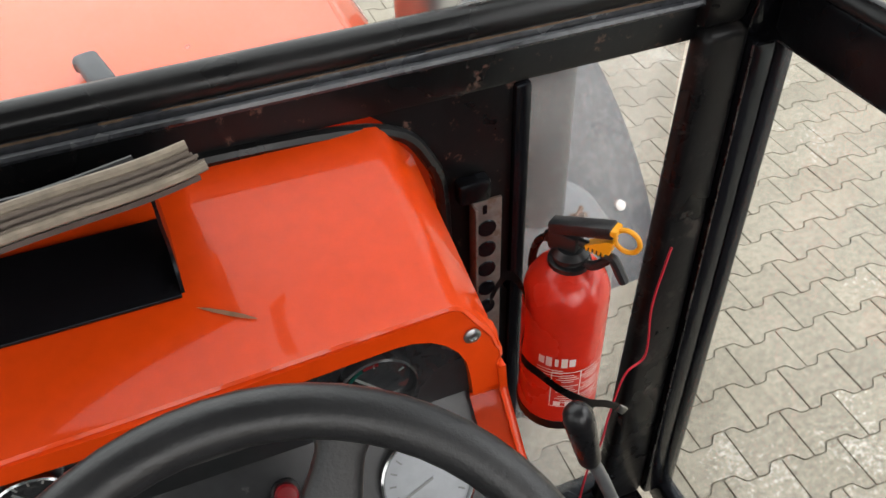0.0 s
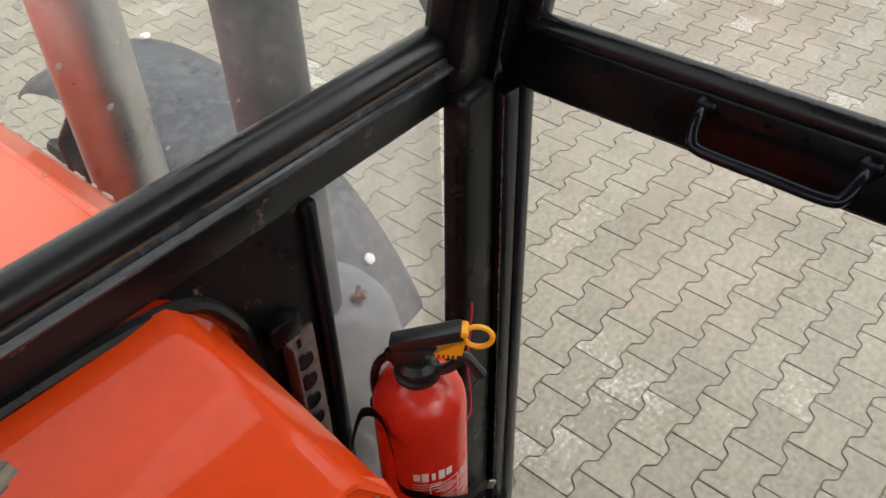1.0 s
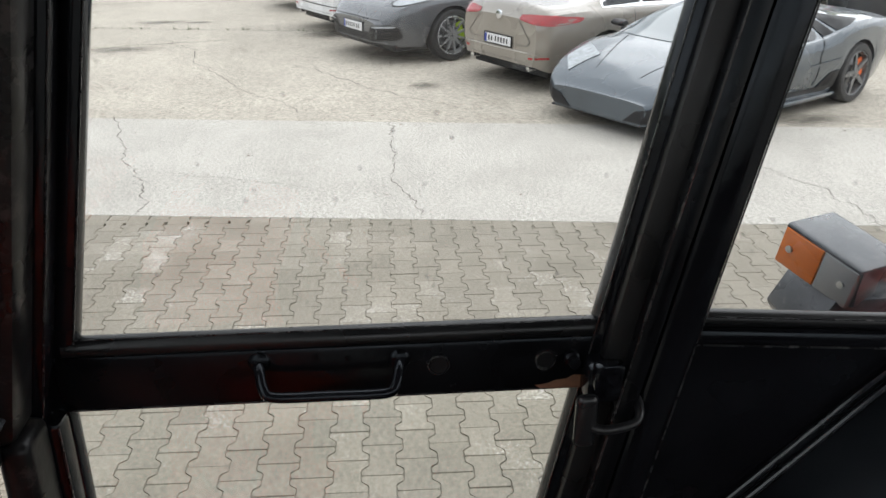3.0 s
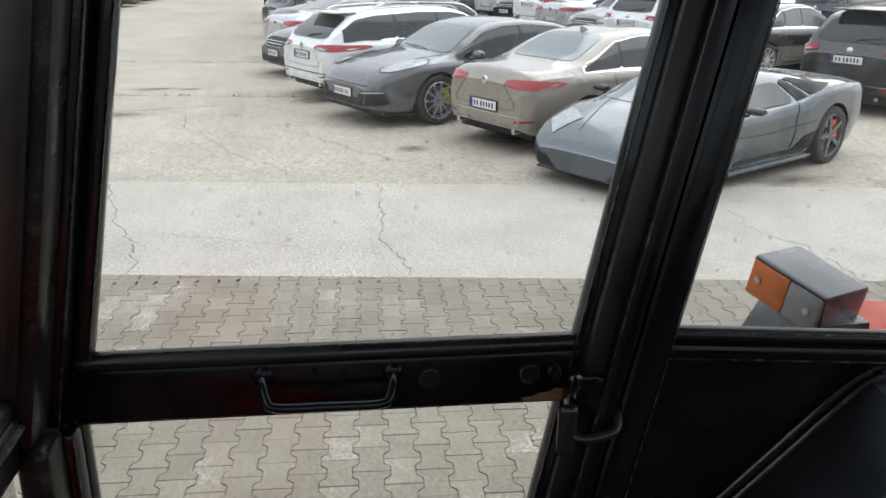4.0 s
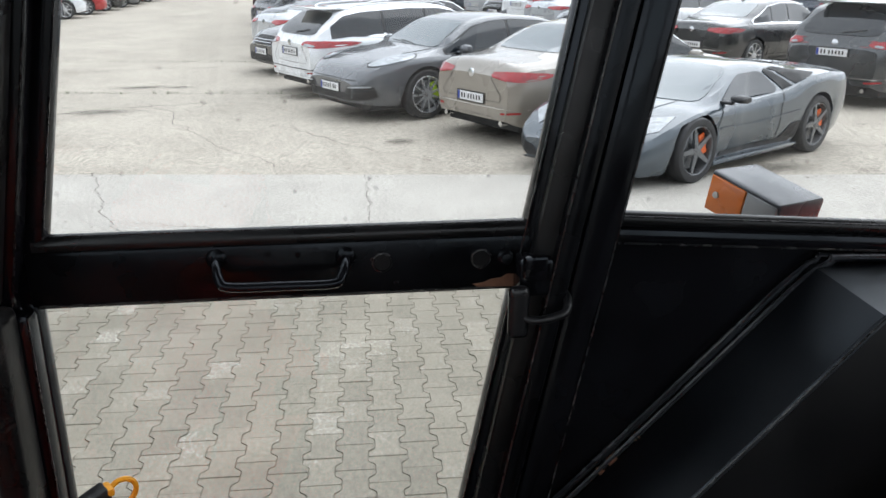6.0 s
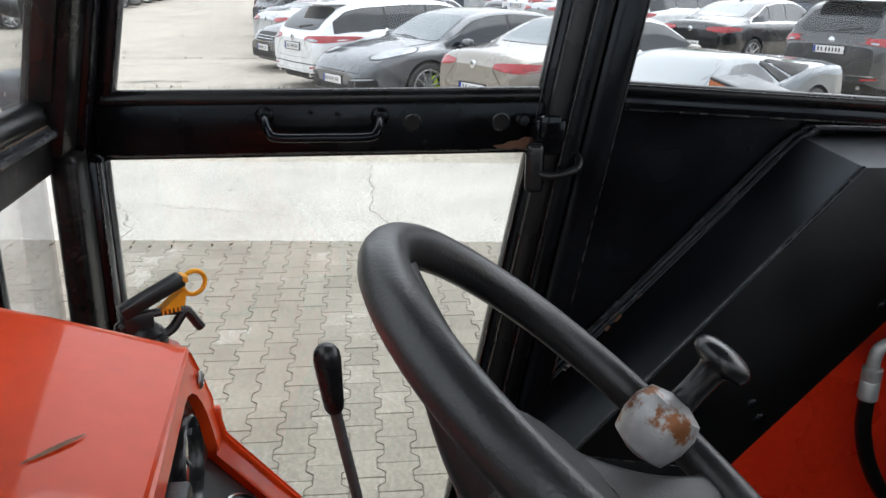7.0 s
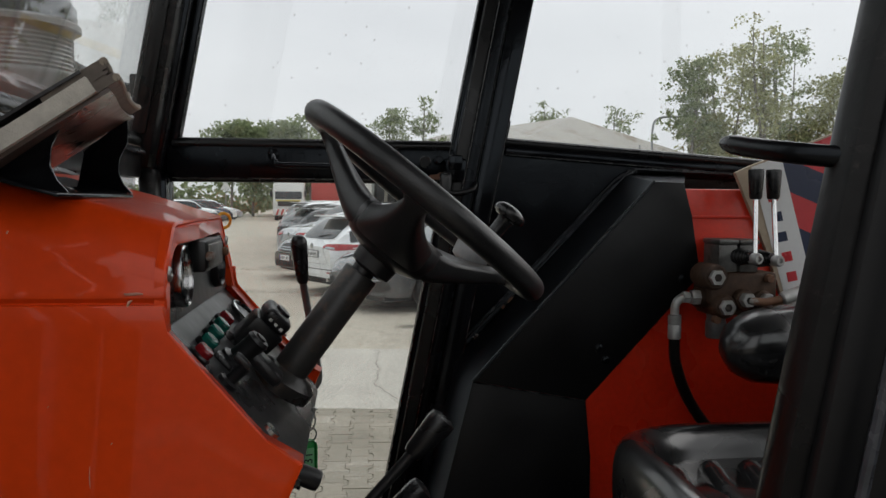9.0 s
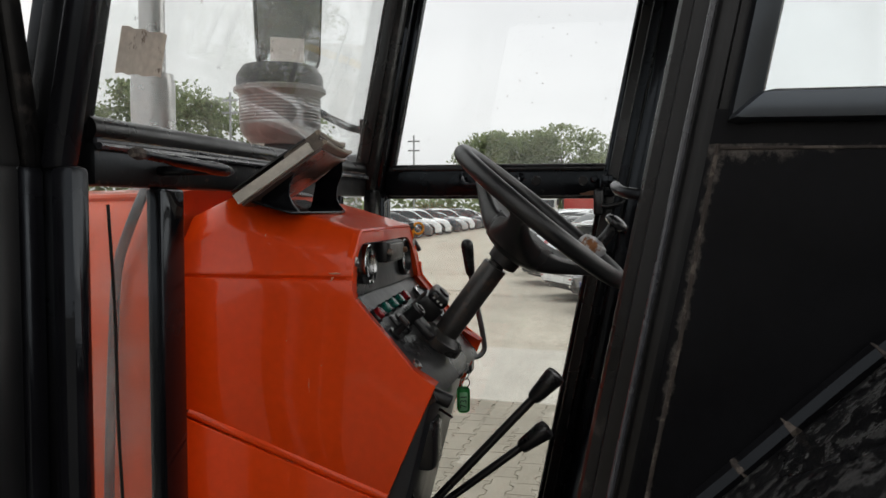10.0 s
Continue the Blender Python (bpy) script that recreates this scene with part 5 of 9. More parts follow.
lathe(bm, [(0.019, 0), (0.019, 0.018), (0.021, 0.020), (0.021, 0.050), (0.018, 0.054), (0, 0.054)], axis_pose((0.500, -0.293, 1.500), (0, 0, -1)), 18)
part("valve_plug", bm, GREY_STEEL, valve)
for y, z, top in ((-0.334, 1.616, (0.458, -0.350)), (-0.378, 1.612, (0.466, -0.391))):
    bm = B()
    prof = []
    for k in range(5):
        prof += [(0.0185 - 0.0012 * k, 0.008 * k), (0.0150 - 0.0012 * k, 0.008 * k + 0.004)]
    lathe(bm, prof + [(0.010, 0.042), (0, 0.042)], axis_pose((0.474, y + 0.010, z), (-1, -0.25, 0)), 16)
    part("lever_boot", bm, RUBBER, valve, "ribbed black rubber boot")
    bm = B()
    lathe(bm, [(0.0115, 0), (0.0115, 0.020), (0.0095, 0.023), (0.0055, 0.023), (0.0055, 0.016), (0, 0.016)], axis_pose((0.440, y - 0.002, z - 0.002), (-1, -0.25, 0)), 14)
    part("lever_socket", bm, ZINC, valve)
    bm = B()
    tube(bm, [(0.430, y - 0.004, z), (top[0], top[1], 1.745)], 0.0050, 10)
    part("lever_rod", bm, CHROME, valve, "chromed lever rod")
    bm = B()
    lathe(bm, [(0.010, -0.004), (0.0125, 0.0), (0.0155, 0.050), (0.0150, 0.055), (0, 0.056)], axis_pose((top[0], top[1], 1.735), (0.05, -0.02, 1)), 16)
    part("lever_grip", bm, PLASTIC, valve, "black tapered plastic grip")
bm = B()
hexagon(bm, (0.486, -0.250, 1.532), (0, 1, 0), 0.016, 0.018)
hexagon(bm, (0.488, -0.230, 1.532), (0, 1, 0), 0.0125, 0.014)
part("hose_nut", bm, ZINC, valve)
bm = B()
tube(bm, curve_pts([(0.488, -0.232, 1.532), (0.490, -0.218, 1.531), (0.492, -0.206, 1.522), (0.492, -0.202, 1.508), (0.492, -0.202, 1.485)], 5), 0.0090, 12)
part("hose_elbow", bm, ZINC, valve)
bm = B()
lathe(bm, [(0.011, 0), (0.0135, 0.002), (0.0135, 0.018), (0.0122, 0.020), (0.0135, 0.022), (0.0135, 0.048), (0.0115, 0.050), (0, 0.05)], axis_pose((0.492, -0.202, 1.496), (0, 0, -1)), 14)
part("hose_ferrule", bm, ZINC, valve)
bm = B()
tube(bm, curve_pts([(0.492, -0.202, 1.452), (0.494, -0.206, 1.400), (0.50, -0.228, 1.34), (0.505, -0.265, 1.28), (0.50, -0.33, 1.20), (0.50, -0.42, 1.05)], 6), 0.0115, 10)
part("hydraulic_hose", bm, RUBBER, valve, "black hydraulic hose")
for a, b, c, y1 in (((0.432, -0.334, 1.530), (0.428, -0.394, 1.534), (0.430, -0.440, 1.549), -0.66), ((0.436, -0.376, 1.530), (0.430, -0.432, 1.516), (0.432, -0.484, 1.514), -0.70)):
    bm = B()
    tube(bm, curve_pts([(0.452, a[1], a[2]), a, ((a[0] + b[0]) / 2, (a[1] + b[1]) / 2, (a[2] + b[2]) / 2 - 0.004), b], 4), 0.0082, 10)
    part("hose_elbow", bm, RUST, valve, "rusty bent pipe end")
    bm = B()
    d = Vector(c) - Vector(b)
    lathe(bm, [(0.010, 0), (0.0135, 0.003), (0.0135, d.length - 0.004), (0.0120, d.length), (0, d.length)], axis_pose(b, d), 14)
    part("hose_ferrule", bm, ZINC, valve)
    bm = B()
    tube(bm, curve_pts([c, (0.435, c[1] - 0.06, c[2] + 0.006), (0.46, y1 + 0.05, c[2] - 0.02), (0.50, y1, c[2] - 0.15), (0.50, y1, 1.1)], 6), 0.0115, 10)
    part("hydraulic_hose", bm, RUBBER, valve)
bm = B()
tube(bm, curve_pts([(0.49, -0.55, 1.42), (0.48, -0.53, 1.32), (0.49, -0.56, 1.20), (0.5, -0.58, 1.0)], 6), 0.013, 10)
part("hydraulic_hose", bm, RUBBER, valve)

# gear levers on the floor
for (bx, by), top in (((0.022, 0.742), (0.031, 0.328, 1.406)), ((0.095, 0.775), (0.104, 0.352, 1.282))):
    base, top = Vector((bx, by, 0.95)), Vector(top)
    d = (top - base).normalized()
    bm = B()
    tube(bm, [base - d * 0.10, top - d * 0.045], 0.0085, 10)
    lever = part("gear_lever", bm, PLASTIC, tractor, "long black gear lever with a tapered grip")
    bm = B()
    m = axis_pose(top - d * 0.055, d)
    lathe(bm, [(0.012, 0), (0.015, 0.006), (0.021, 0.058), (0.0195, 0.068), (0.012, 0.071), (0, 0.072)], m, 10)
    part("lever_grip", bm, PLASTIC, lever)
# hand throttle lever on the dashboard's right
bm = B()
tube(bm, curve_pts([(0.300, 0.560, 1.405), (0.345, 0.530, 1.385), (0.360, 0.510, 1.40), (0.352, 0.512, 1.44), (0.322, 0.527, 1.54), (0.302, 0.534, 1.592)], 6), 0.0065, 10)
throttle = part("throttle_lever", bm, GREY_STEEL, tractor, "cranked steel hand lever with a black grip")
bm = B()
lathe(bm, [(0.0085, 0), (0.0105, 0.005), (0.0120, 0.03), (0.0140, 0.066), (0.0130, 0.075), (0.0095, 0.081), (0.005, 0.0835), (0, 0.084)], axis_pose((0.304, 0.533, 1.583), (-0.23, 0.08, 1)), 14)
part("lever_grip", bm, PLASTIC, throttle)
bm = B()
box(bm, (0.262, 0.525, 1.36), (0.315, 0.60, 1.42), 0.006)
part("lever_bracket", bm, BLACK_WORN, throttle)

# ignition with key, steel bits under the panel
bm = B()
lathe(bm, [(0.017, 0), (0.017, 0.035), (0.012, 0.042), (0, 0.042)], axis_pose((0.10, 0.556, 1.402), (0.05, -0.9, 0.0)), 14)
ignition = part("ignition_switch", bm, PLASTIC, tractor, "black ignition switch under the panel")
bm = B()
lathe(bm, [(0.0125, 0), (0.0125, 0.036), (0.0115, 0.040), (0.0095, 0.041), (0.0, 0.036)], axis_pose((-0.186, 0.522, 1.420), (0.1, -0.9, -0.42)), 16)
part("socket_plug", bm, PLASTIC, ignition, "black rubber plug at the panel's corner")
bm = B()
box(bm, (-0.10, 0.532, 1.25), (-0.02, 0.62, 1.345), 0.012)
part("relay_box", bm, PLASTIC, tractor)
bm = B()
tube(bm, curve_pts([(-0.09, 0.565, 1.345), (-0.06, 0.548, 1.357), (-0.03, 0.538, 1.352), (0.0, 0.528, 1.336), (0.02, 0.522, 1.325)], 5), 0.003, 6)
part("loose_wire", bm, RUBBER, tractor)
bm = B()
box(bm, (-0.15, 0.60, 1.10), (-0.04, 0.68, 1.24), 0.01)
tube(bm, curve_pts([(-0.12, 0.60, 1.24), (-0.10, 0.575, 1.20), (-0.11, 0.578, 1.12), (-0.14, 0.59, 1.05)], 6), 0.006, 8)
part("pedal_bracket", bm, BLACK_WORN, tractor)

# perforated bracket and strap that hold the extinguisher
bm = B()
box(bm, (0.312, 0.854, 1.632), (0.352, 0.874, 1.662), 0.005)
part("bracket_block", bm, BLACK_WORN, tractor)
bm = B()
box(bm, (0.328, 0.846, 1.36), (0.332, 0.866, 1.628), 0.0015)
box(bm, (0.330, 0.860, 1.36), (0.368, 0.865, 1.628), 0.0015)
part("perforated_bracket", bm, material("galvanised_strip", (0.15, 0.125, 0.115), 0.5, metal=0.4, vary=0.35, scale=30, second=(0.12, 0.075, 0.055), second_at=0.55, second_scale=25), tractor, "perforated rusty bracket")
for k in range(5):
    bm = B()
    lathe(bm, [(0.0115, 0), (0.0125, 0.001), (0.0115, 0.0025), (0.0, 0.0022)], axis_pose((0.348, 0.860, 1.587 - 0.033 * k), (0, -1, 0)), 14)
    part("bracket_hole", bm, BLACK, tractor)
bm = B()
box(bm, (0.343, 0.8585, 1.610), (0.348, 0.8605, 1.622), 0)
part("bracket_slot", bm, BLACK, tractor)
# flat hand lever in front of the windscreen rail, rusted at its end
bm = B()
tube(bm, curve_pts([(-0.668, 0.772, 1.801), (-0.60, 0.772, 1.798), (-0.50, 0.770, 1.793), (-0.418, 0.769, 1.789)], 5), [0.006] * 6 + [0.008] * 5 + [0.0095, 0.0095, 0.009, 0.007, 0.003], 10)
stay = part("stay_lever", bm, BLACK_WORN, tractor, "black hand lever with a rusty end")
bm = B()
tube(bm, [(-0.675, 0.772, 1.801), (-0.664, 0.772, 1.801), (-0.655, 0.772, 1.8005)], [0.006, 0.0085, 0.007], 8)
part("rusty_end", bm, SEAM_RUST, stay)
bm = B()
tube(bm, [(-0.45, 0.772, 1.790), (-0.45, 0.870, 1.790)], 0.007, 8)
part("pivot_bolt", bm, BLACK_WORN, stay)

# ---- loose things in the cab ----
EX = Vector((0.385, 0.731, 1.422))
extinguisher = thing("fire_extinguisher", "small red fire extinguisher strapped beside the dashboard", "fire extinguisher", EX)
ER = 0.0475
bm = B()
lathe(bm, [(0.042, -0.014), (ER, -0.008), (ER, 0.165), (0.0462, 0.176), (0.042, 0.188), (0.034, 0.199), (0.024, 0.207), (0.018, 0.210), (0, 0.210)], None, 36)
part("cylinder", bm, RED, extinguisher)
bm = B()
lathe(bm, [(0.042, -0.024), (ER + 0.001, -0.021), (ER + 0.001, -0.008), (ER - 0.002, -0.006), (ER - 0.002, -0.021)], None, 28)
part("base_ring", bm, RUBBER, extinguisher)
bm = B()
lathe(bm, [(0.023, 0.206), (0.023, 0.213), (0.018, 0.214), (0.017, 0.217), (0.020, 0.218), (0.020, 0.222), (0.014, 0.228), (0, 0.228)], None, 20)
part("neck_collar", bm, PLASTIC, extinguisher)
TURN_E = Matrix.Rotation(radians(-56), 4, "Z") @ Matrix.Translation((0.008, 0, 0.228)) @ Matrix.Scale(0.76, 4) @ Matrix.Translation((-0.008, 0, -0.228))
bm = B()
box(bm, (-0.034, -0.011, 0.219), (0.010, 0.011, 0.252), 0.005, 2, TURN_E)
v = box(bm, (-0.030, -0.012, 0.245), (0.066, 0.012, 0.264), 0.004, 2)
bmesh.ops.transform(bm, matrix=TURN_E @ Matrix.Translation((-0.030, 0, 0.245)) @ Matrix.Rotation(radians(-19), 4, "Y") @ Matrix.Translation((0.030, 0, -0.245)), verts=v)
part("top_lever", bm, PLASTIC, extinguisher)
bm = B()
tube(bm, [TURN_E @ Vector(p) for p in curve_pts([(0.010, 0, 0.217), (0.024, 0, 0.209), (0.038, 0, 0.214), (0.052, 0, 0.230), (0.060, 0, 0.235), (0.072, 0, 0.216), (0.080, 0, 0.203)], 4)], 0.0056, 8)
tube(bm, [TURN_E @ Vector(p) for p in ((0.008, 0, 0.244), (0.030, 0, 0.242), (0.056, 0, 0.236))], 0.005, 8)
part("carry_handle", bm, PLASTIC, extinguisher)
bm = B()
tube(bm, [TURN_E @ Vector((0.075 + 0.0175 * math.cos(a), 0, 0.274 + 0.0175 * math.sin(a))) for a in [2 * math.pi * k / 24 for k in range(24)]], 0.0027, 8, True)
prism(bm, [(0.020, 0.246), (0.056, 0.246), (0.060, 0.268), (0.050, 0.266)], "y", -0.008, 0.008)
for k in range(5):
    box(bm, (0.022 + 0.006 * k, -0.0085, 0.240), (0.025 + 0.006 * k, 0.0085, 0.248), 0, 1)
box(bm, (0.050, -0.0115, 0.279), (0.064, 0.0115, 0.291), 0.004, 2)
for v in list(bm.verts)[24 * 8:]:
    v.co = TURN_E @ v.co
part("safety_pin", bm, YELLOW, extinguisher, "yellow plastic ring pin")
bm = B()
tube(bm, curve_pts([TURN_E @ Vector((-0.030, 0, 0.236)), TURN_E @ Vector((-0.052, 0, 0.215)), TURN_E @ Vector((-0.062, 0.004, 0.165)), TURN_E @ Vector((-0.056, 0.01, 0.115))], 6), [0.008] * 3 + [0.0045] * 10 + [0.0045] * 3 + [0.011, 0.012, 0.011], 10)
part("hose", bm, RUBBER, extinguisher)


def printed(bm, ang, h, w, t, r=0.0479):
    """A bar of print on the cylinder: centre angle and height, width and thickness in metres."""
    n = max(2, int(w / 0.004))
    prev = None
    for i in range(n + 1):
        a = radians(ang) + (i / n - 0.5) * w / r
        cur = [bm.verts.new((r * math.cos(a), r * math.sin(a), h + s * t / 2)) for s in (-1, 1)]
        if prev:
            bm.faces.new((prev[0], cur[0], cur[1], prev[1]))
        prev = cur


bm = B()
for k, w in enumerate((0.007, 0.007, 0.004, 0.007, 0.007)):
    printed(bm, -146 + 10.5 * k, 0.098, w, 0.012 + 0.003 * (k % 2))
part("print_block", bm, WHITE_PRINT, extinguisher)
bm = B()
for k in range(3):
    printed(bm, -134, 0.085 - 0.0045 * k, 0.030, 0.0012)
for h in (0.082, 0.022):
    printed(bm, -88, h, 0.070, 0.0011)
for k in range(14):
    for ang, w in ((-108, 0.014 + 0.006 * ((k * 7) % 3)), (-72, 0.020 + 0.006 * ((k * 5) % 3))):
        if k % 5 != 4:
            printed(bm, ang, 0.077 - 0.0037 * k, w, 0.0013)
for ang in (-130, -90, -48):
    printed(bm, ang, 0.052, 0.0012, 0.060)
for k in range(3):
    printed(bm, -120 + 16 * k, 0.027, 0.008, 0.008)
part("label_print", bm, WHITE_PRINT, extinguisher)
bm = B()
pts = curve_pts([(-0.087, 0.009, 0.176), (-0.067, 0.011, 0.203), (-0.049, 0.006, 0.178), (-0.056, -0.014, 0.145), (-0.066, -0.030, 0.116), (-0.045, -0.041, 0.086), (-0.025, -0.0500, 0.062), (0.0, -0.0525, 0.036), (0.022, -0.049, 0.013), (0.045, -0.044, -0.006), (0.084, -0.034, -0.050)], 4)
prev = None
for p in pts:
    cur = [bm.verts.new(Vector(p) + Vector((0, 0, s * 0.007))) for s in (-1, 1)]
    if prev:
        bm.faces.new((prev[0], cur[0], cur[1], prev[1]))
    prev = cur
bmesh.ops.solidify(bm, geom=bm.faces[:], thickness=0.002)
part("strap", bm, RUBBER, extinguisher, "black rubber strap with a buckle")
bm = B()
v = box(bm, (-0.009, -0.002, -0.0055), (0.009, 0.002, 0.0055), 0.0015)
bmesh.ops.transform(bm, matrix=Matrix.Translation((0.072, -0.039, -0.037)) @ Matrix.Rotation(radians(48), 4, "Y"), verts=v)
part("strap_end", bm, STEEL, extinguisher, "bare steel strap end")

# red wire down the corner post
wire = thing("electric_wire", "thin red wire hanging along the corner post", "wire")
bm = B()
tube(bm, curve_pts([(0.612, 0.842, 1.475), (0.604, 0.838, 1.45), (0.594, 0.836, 1.372), (0.600, 0.836, 1.268), (0.566, 0.832, 1.242), (0.545, 0.826, 1.16), (0.532, 0.818, 1.10), (0.50, 0.80, 1.06), (0.47, 0.78, 0.845)], 8), 0.0019, 6)
part("insulation", bm, WIRE_RED, wire)

# steel bookrest with a thick folder of papers
bookrest = thing("book_rest", "black bent-steel book rest on the dashboard", "book rest", (-0.14, 0.74, 1.722))
for x in (-0.10, 0.146):
    bm = B()
    prism(bm, [(-0.005, 0.008), (0.006, 0.020), (0.013, 0.036), (0.011, 0.055), (0.001, 0.075), (0.0, 0.108), (0.055, 0.064), (0.062, 0.03), (0.064, 0.020)], "x", x, x + 0.003)
    part("side_bracket", bm, BLACK, bookrest)
bm = B()
box(bm, (-0.135, -0.006, 0.0045), (0.146, 0.078, 0.0085), 0.001)
for v in bm.verts:
    v.co.z += 0.27 * v.co.y
part("base_plate", bm, BLACK, bookrest)

folder = thing("document_folder", "worn brown leather folder full of pages, open on the book rest", "folder")
folder.matrix_basis = pose(-0.120, 0.771, 1.788, -35, 0, 9)


def slab(bm, w, d, h0, h1, wave, seed, skew=0.0, ox=0.0, oy=0.0, curl=0.0):
    """A wavy slab of leather or paper: width, depth, heights, waviness."""
    r = random.Random(seed)
    ph = r.uniform(0, 6)
    nx, ny = 16, 12
    top, bot = [], []
    for i in range(nx + 1):
        for j in range(ny + 1):
            x, y = (i / nx - 0.5) * w, (j / ny - 0.5) * d
            dz = curl * max(0.0, x + ox - 0.09) ** 2 / 0.0055 + wave * math.sin(x * 14 + ph) + wave * 0.6 * math.sin(y * 17 + ph * 2) + skew * y * y
            e = 0.004 * math.sin(13 * x + ph)
            top.append(bm.verts.new((x + ox, y + oy + e, h1 + dz)))
            bot.append(bm.verts.new((x + ox, y + oy + e, h0 + dz)))
    f = lambda i, j: i * (ny + 1) + j
    for i in range(nx):
        for j in range(ny):
            bm.faces.new((top[f(i, j)], top[f(i + 1, j)], top[f(i + 1, j + 1)], top[f(i, j + 1)]))
            bm.faces.new((bot[f(i, j)], bot[f(i, j + 1)], bot[f(i + 1, j + 1)], bot[f(i + 1, j)]))
    for i in range(nx):
        for j in (0, ny):
            bm.faces.new((top[f(i, j)], bot[f(i, j)], bot[f(i + 1, j)], top[f(i + 1, j)]))
    for j in range(ny):
        for i in (0, nx):
            bm.faces.new((top[f(i, j)], top[f(i, j + 1)], bot[f(i, j + 1)], bot[f(i, j)]))


bm = B()
slab(bm, 0.322, 0.160, 0.0, 0.0042, 0.0022, 1, oy=0.008, curl=0.006)
part("back_cover", bm, LEATHER, folder)
bm = B()
slab(bm, 0.255, 0.150, 0.0045, 0.0215, 0.001, 2, ox=-0.045, oy=0.014)
part("page_block", bm, PAPER, folder, "stack of yellowed pages")
for lo, hi, w, oy in ((0.0040, 0.0130, 0.330, -0.049), (0.0128, 0.0160, 0.322, -0.043), (0.0158, 0.0186, 0.324, -0.046), (0.0184, 0.0214, 0.318, -0.042), (0.0212, 0.0315, 0.312, -0.048)):
    bm = B()
    slab(bm, w, 0.070, lo, hi, 0.0030, 1, ox=0.002, oy=oy, curl=0.006)
    part("leather_layer", bm, LEATHER_EDGE, folder)
PALE_RIM = material("pale_worn_rim", (0.25, 0.205, 0.155), 0.65, vary=0.35, scale=40, bump=0.5, bump_scale=90)
rim_phase = random.Random(1).uniform(0, 6)
for w, oy, h, rad in ((0.330, -0.049, 0.0075, 0.0040), (0.312, -0.048, 0.0280, 0.0042)):
    line = []
    for k in range(25):
        x = (k / 24 - 0.5) * w
        dz = 0.006 * max(0.0, x + 0.002 - 0.09) ** 2 / 0.0055 + 0.003 * math.sin(x * 14 + rim_phase) + 0.0018 * math.sin(-0.035 * 17 + rim_phase * 2)
        line.append((x + 0.002, oy - 0.035 + 0.004 * math.sin(13 * x + rim_phase), h + dz))
    bm = B()
    tube(bm, line, rad, 8)
    part("cover_rim", bm, PALE_RIM, folder, "pale worn leather rim")
bm = B()
slab(bm, 0.300, 0.150, 0.0300, 0.0330, 0.0028, 1, ox=-0.008, oy=0.016, curl=0.005)
part("front_cover", bm, LEATHER_BLACK, folder, "black folded-back cover")
bm = B()
tube(bm, curve_pts([(-0.10, -0.052, 0.0335), (-0.02, -0.050, 0.0375), (0.05, -0.054, 0.0345), (0.12, -0.050, 0.0375)], 6), 0.0045, 8)
part("zip_fold", bm, LEATHER_BLACK, folder)

# key ring with a green tag
keys = thing("key_ring", "key ring with a green numbered tag hanging from the ignition", "keys", (0.104, 0.514, 1.418), turn=-72)
bm = B()
tube(bm, [(0.012 * math.cos(a), 0.002, -0.022 + 0.016 * math.sin(a)) for a in [2 * math.pi * k / 24 for k in range(24)]], 0.0012, 6, True)
tube(bm, [(0.004 + 0.009 * math.cos(a), 0.0, -0.042 + 0.010 * math.sin(a)) for a in [2 * math.pi * k / 20 for k in range(20)]], 0.0012, 6, True)
part("ring", bm, STEEL, keys)
bm = B()
prism(bm, [(-0.013, -0.004), (-0.009, -0.002), (0.009, -0.002), (0.013, -0.004), (0.007, -0.022), (-0.007, -0.022)], "y", -0.0012, 0.0012)
lathe(bm, [(0.0035, 0.0), (0.0035, 0.0016), (0.0, 0.0016)], axis_pose((0.0, -0.0012, -0.016), (0, -1, 0)), 10)
part("key", bm, ZINC, keys, "flat bright key head")
bm = B()
box(bm, (-0.013, -0.003, -0.104), (0.013, 0.003, -0.050), 0.009, 3)
part("tag", bm, GREEN_TAG, keys)
bm = B()
box(bm, (-0.0085, -0.0042, -0.100), (0.0085, -0.0030, -0.062), 0.001)
part("tag_insert", bm, material("tag_paper", (0.20, 0.45, 0.24), 0.5), keys)

# ---- tractor outside the cab ----
def shell_loft(bm, sections):
    rows = [[bm.verts.new(p) for p in s] for s in sections]
    for p, q in zip(rows, rows[1:]):
        for i in range(len(p) - 1):
            bm.faces.new((p[i], p[i + 1], q[i + 1], q[i]))
    bm.faces.new(rows[0])
    bm.faces.new(rows[-1][::-1])


bm = B()
secs = []
for y, dz in ((0.96, 0.0), (1.2, -0.004), (1.6, -0.02), (2.1, -0.055), (2.45, -0.10), (2.55, -0.16)):
    half = []
    for x, z in ((0.325, 1.06), (0.325, 1.40), (0.330, 1.41), (0.330, 1.585), (0.322, 1.605), (0.318, 1.655), (0.295, 1.690), (0.262, 1.712), (0.255, 1.722), (0.13, 1.732), (0.0, 1.736)):
        half.append((x, z + (0.04 + dz if z > 1.3 else 0)))
    wide = 0.012 + 0.038 * (y - 0.96) / 1.2
    secs.append([(-x, y, z) for x, z in half[:-1]] + [(x + (wide - 0.012) * x / 0.32, y, z) for x, z in half[::-1]])
shell_loft(bm, secs)
hood = part("hood", bm, ORANGE_HOOD, tractor, "glossy orange engine hood with chipped edges")
bm = B()
for s in (-1, 1):
    g = 0.026 if s > 0 else 0.0
    tube(bm, [(s * 0.262, 0.97, 1.756), (g * 0.5 + s * 0.262, 1.6, 1.738), (g + s * 0.262, 2.1, 1.702)], 0.007, 8)
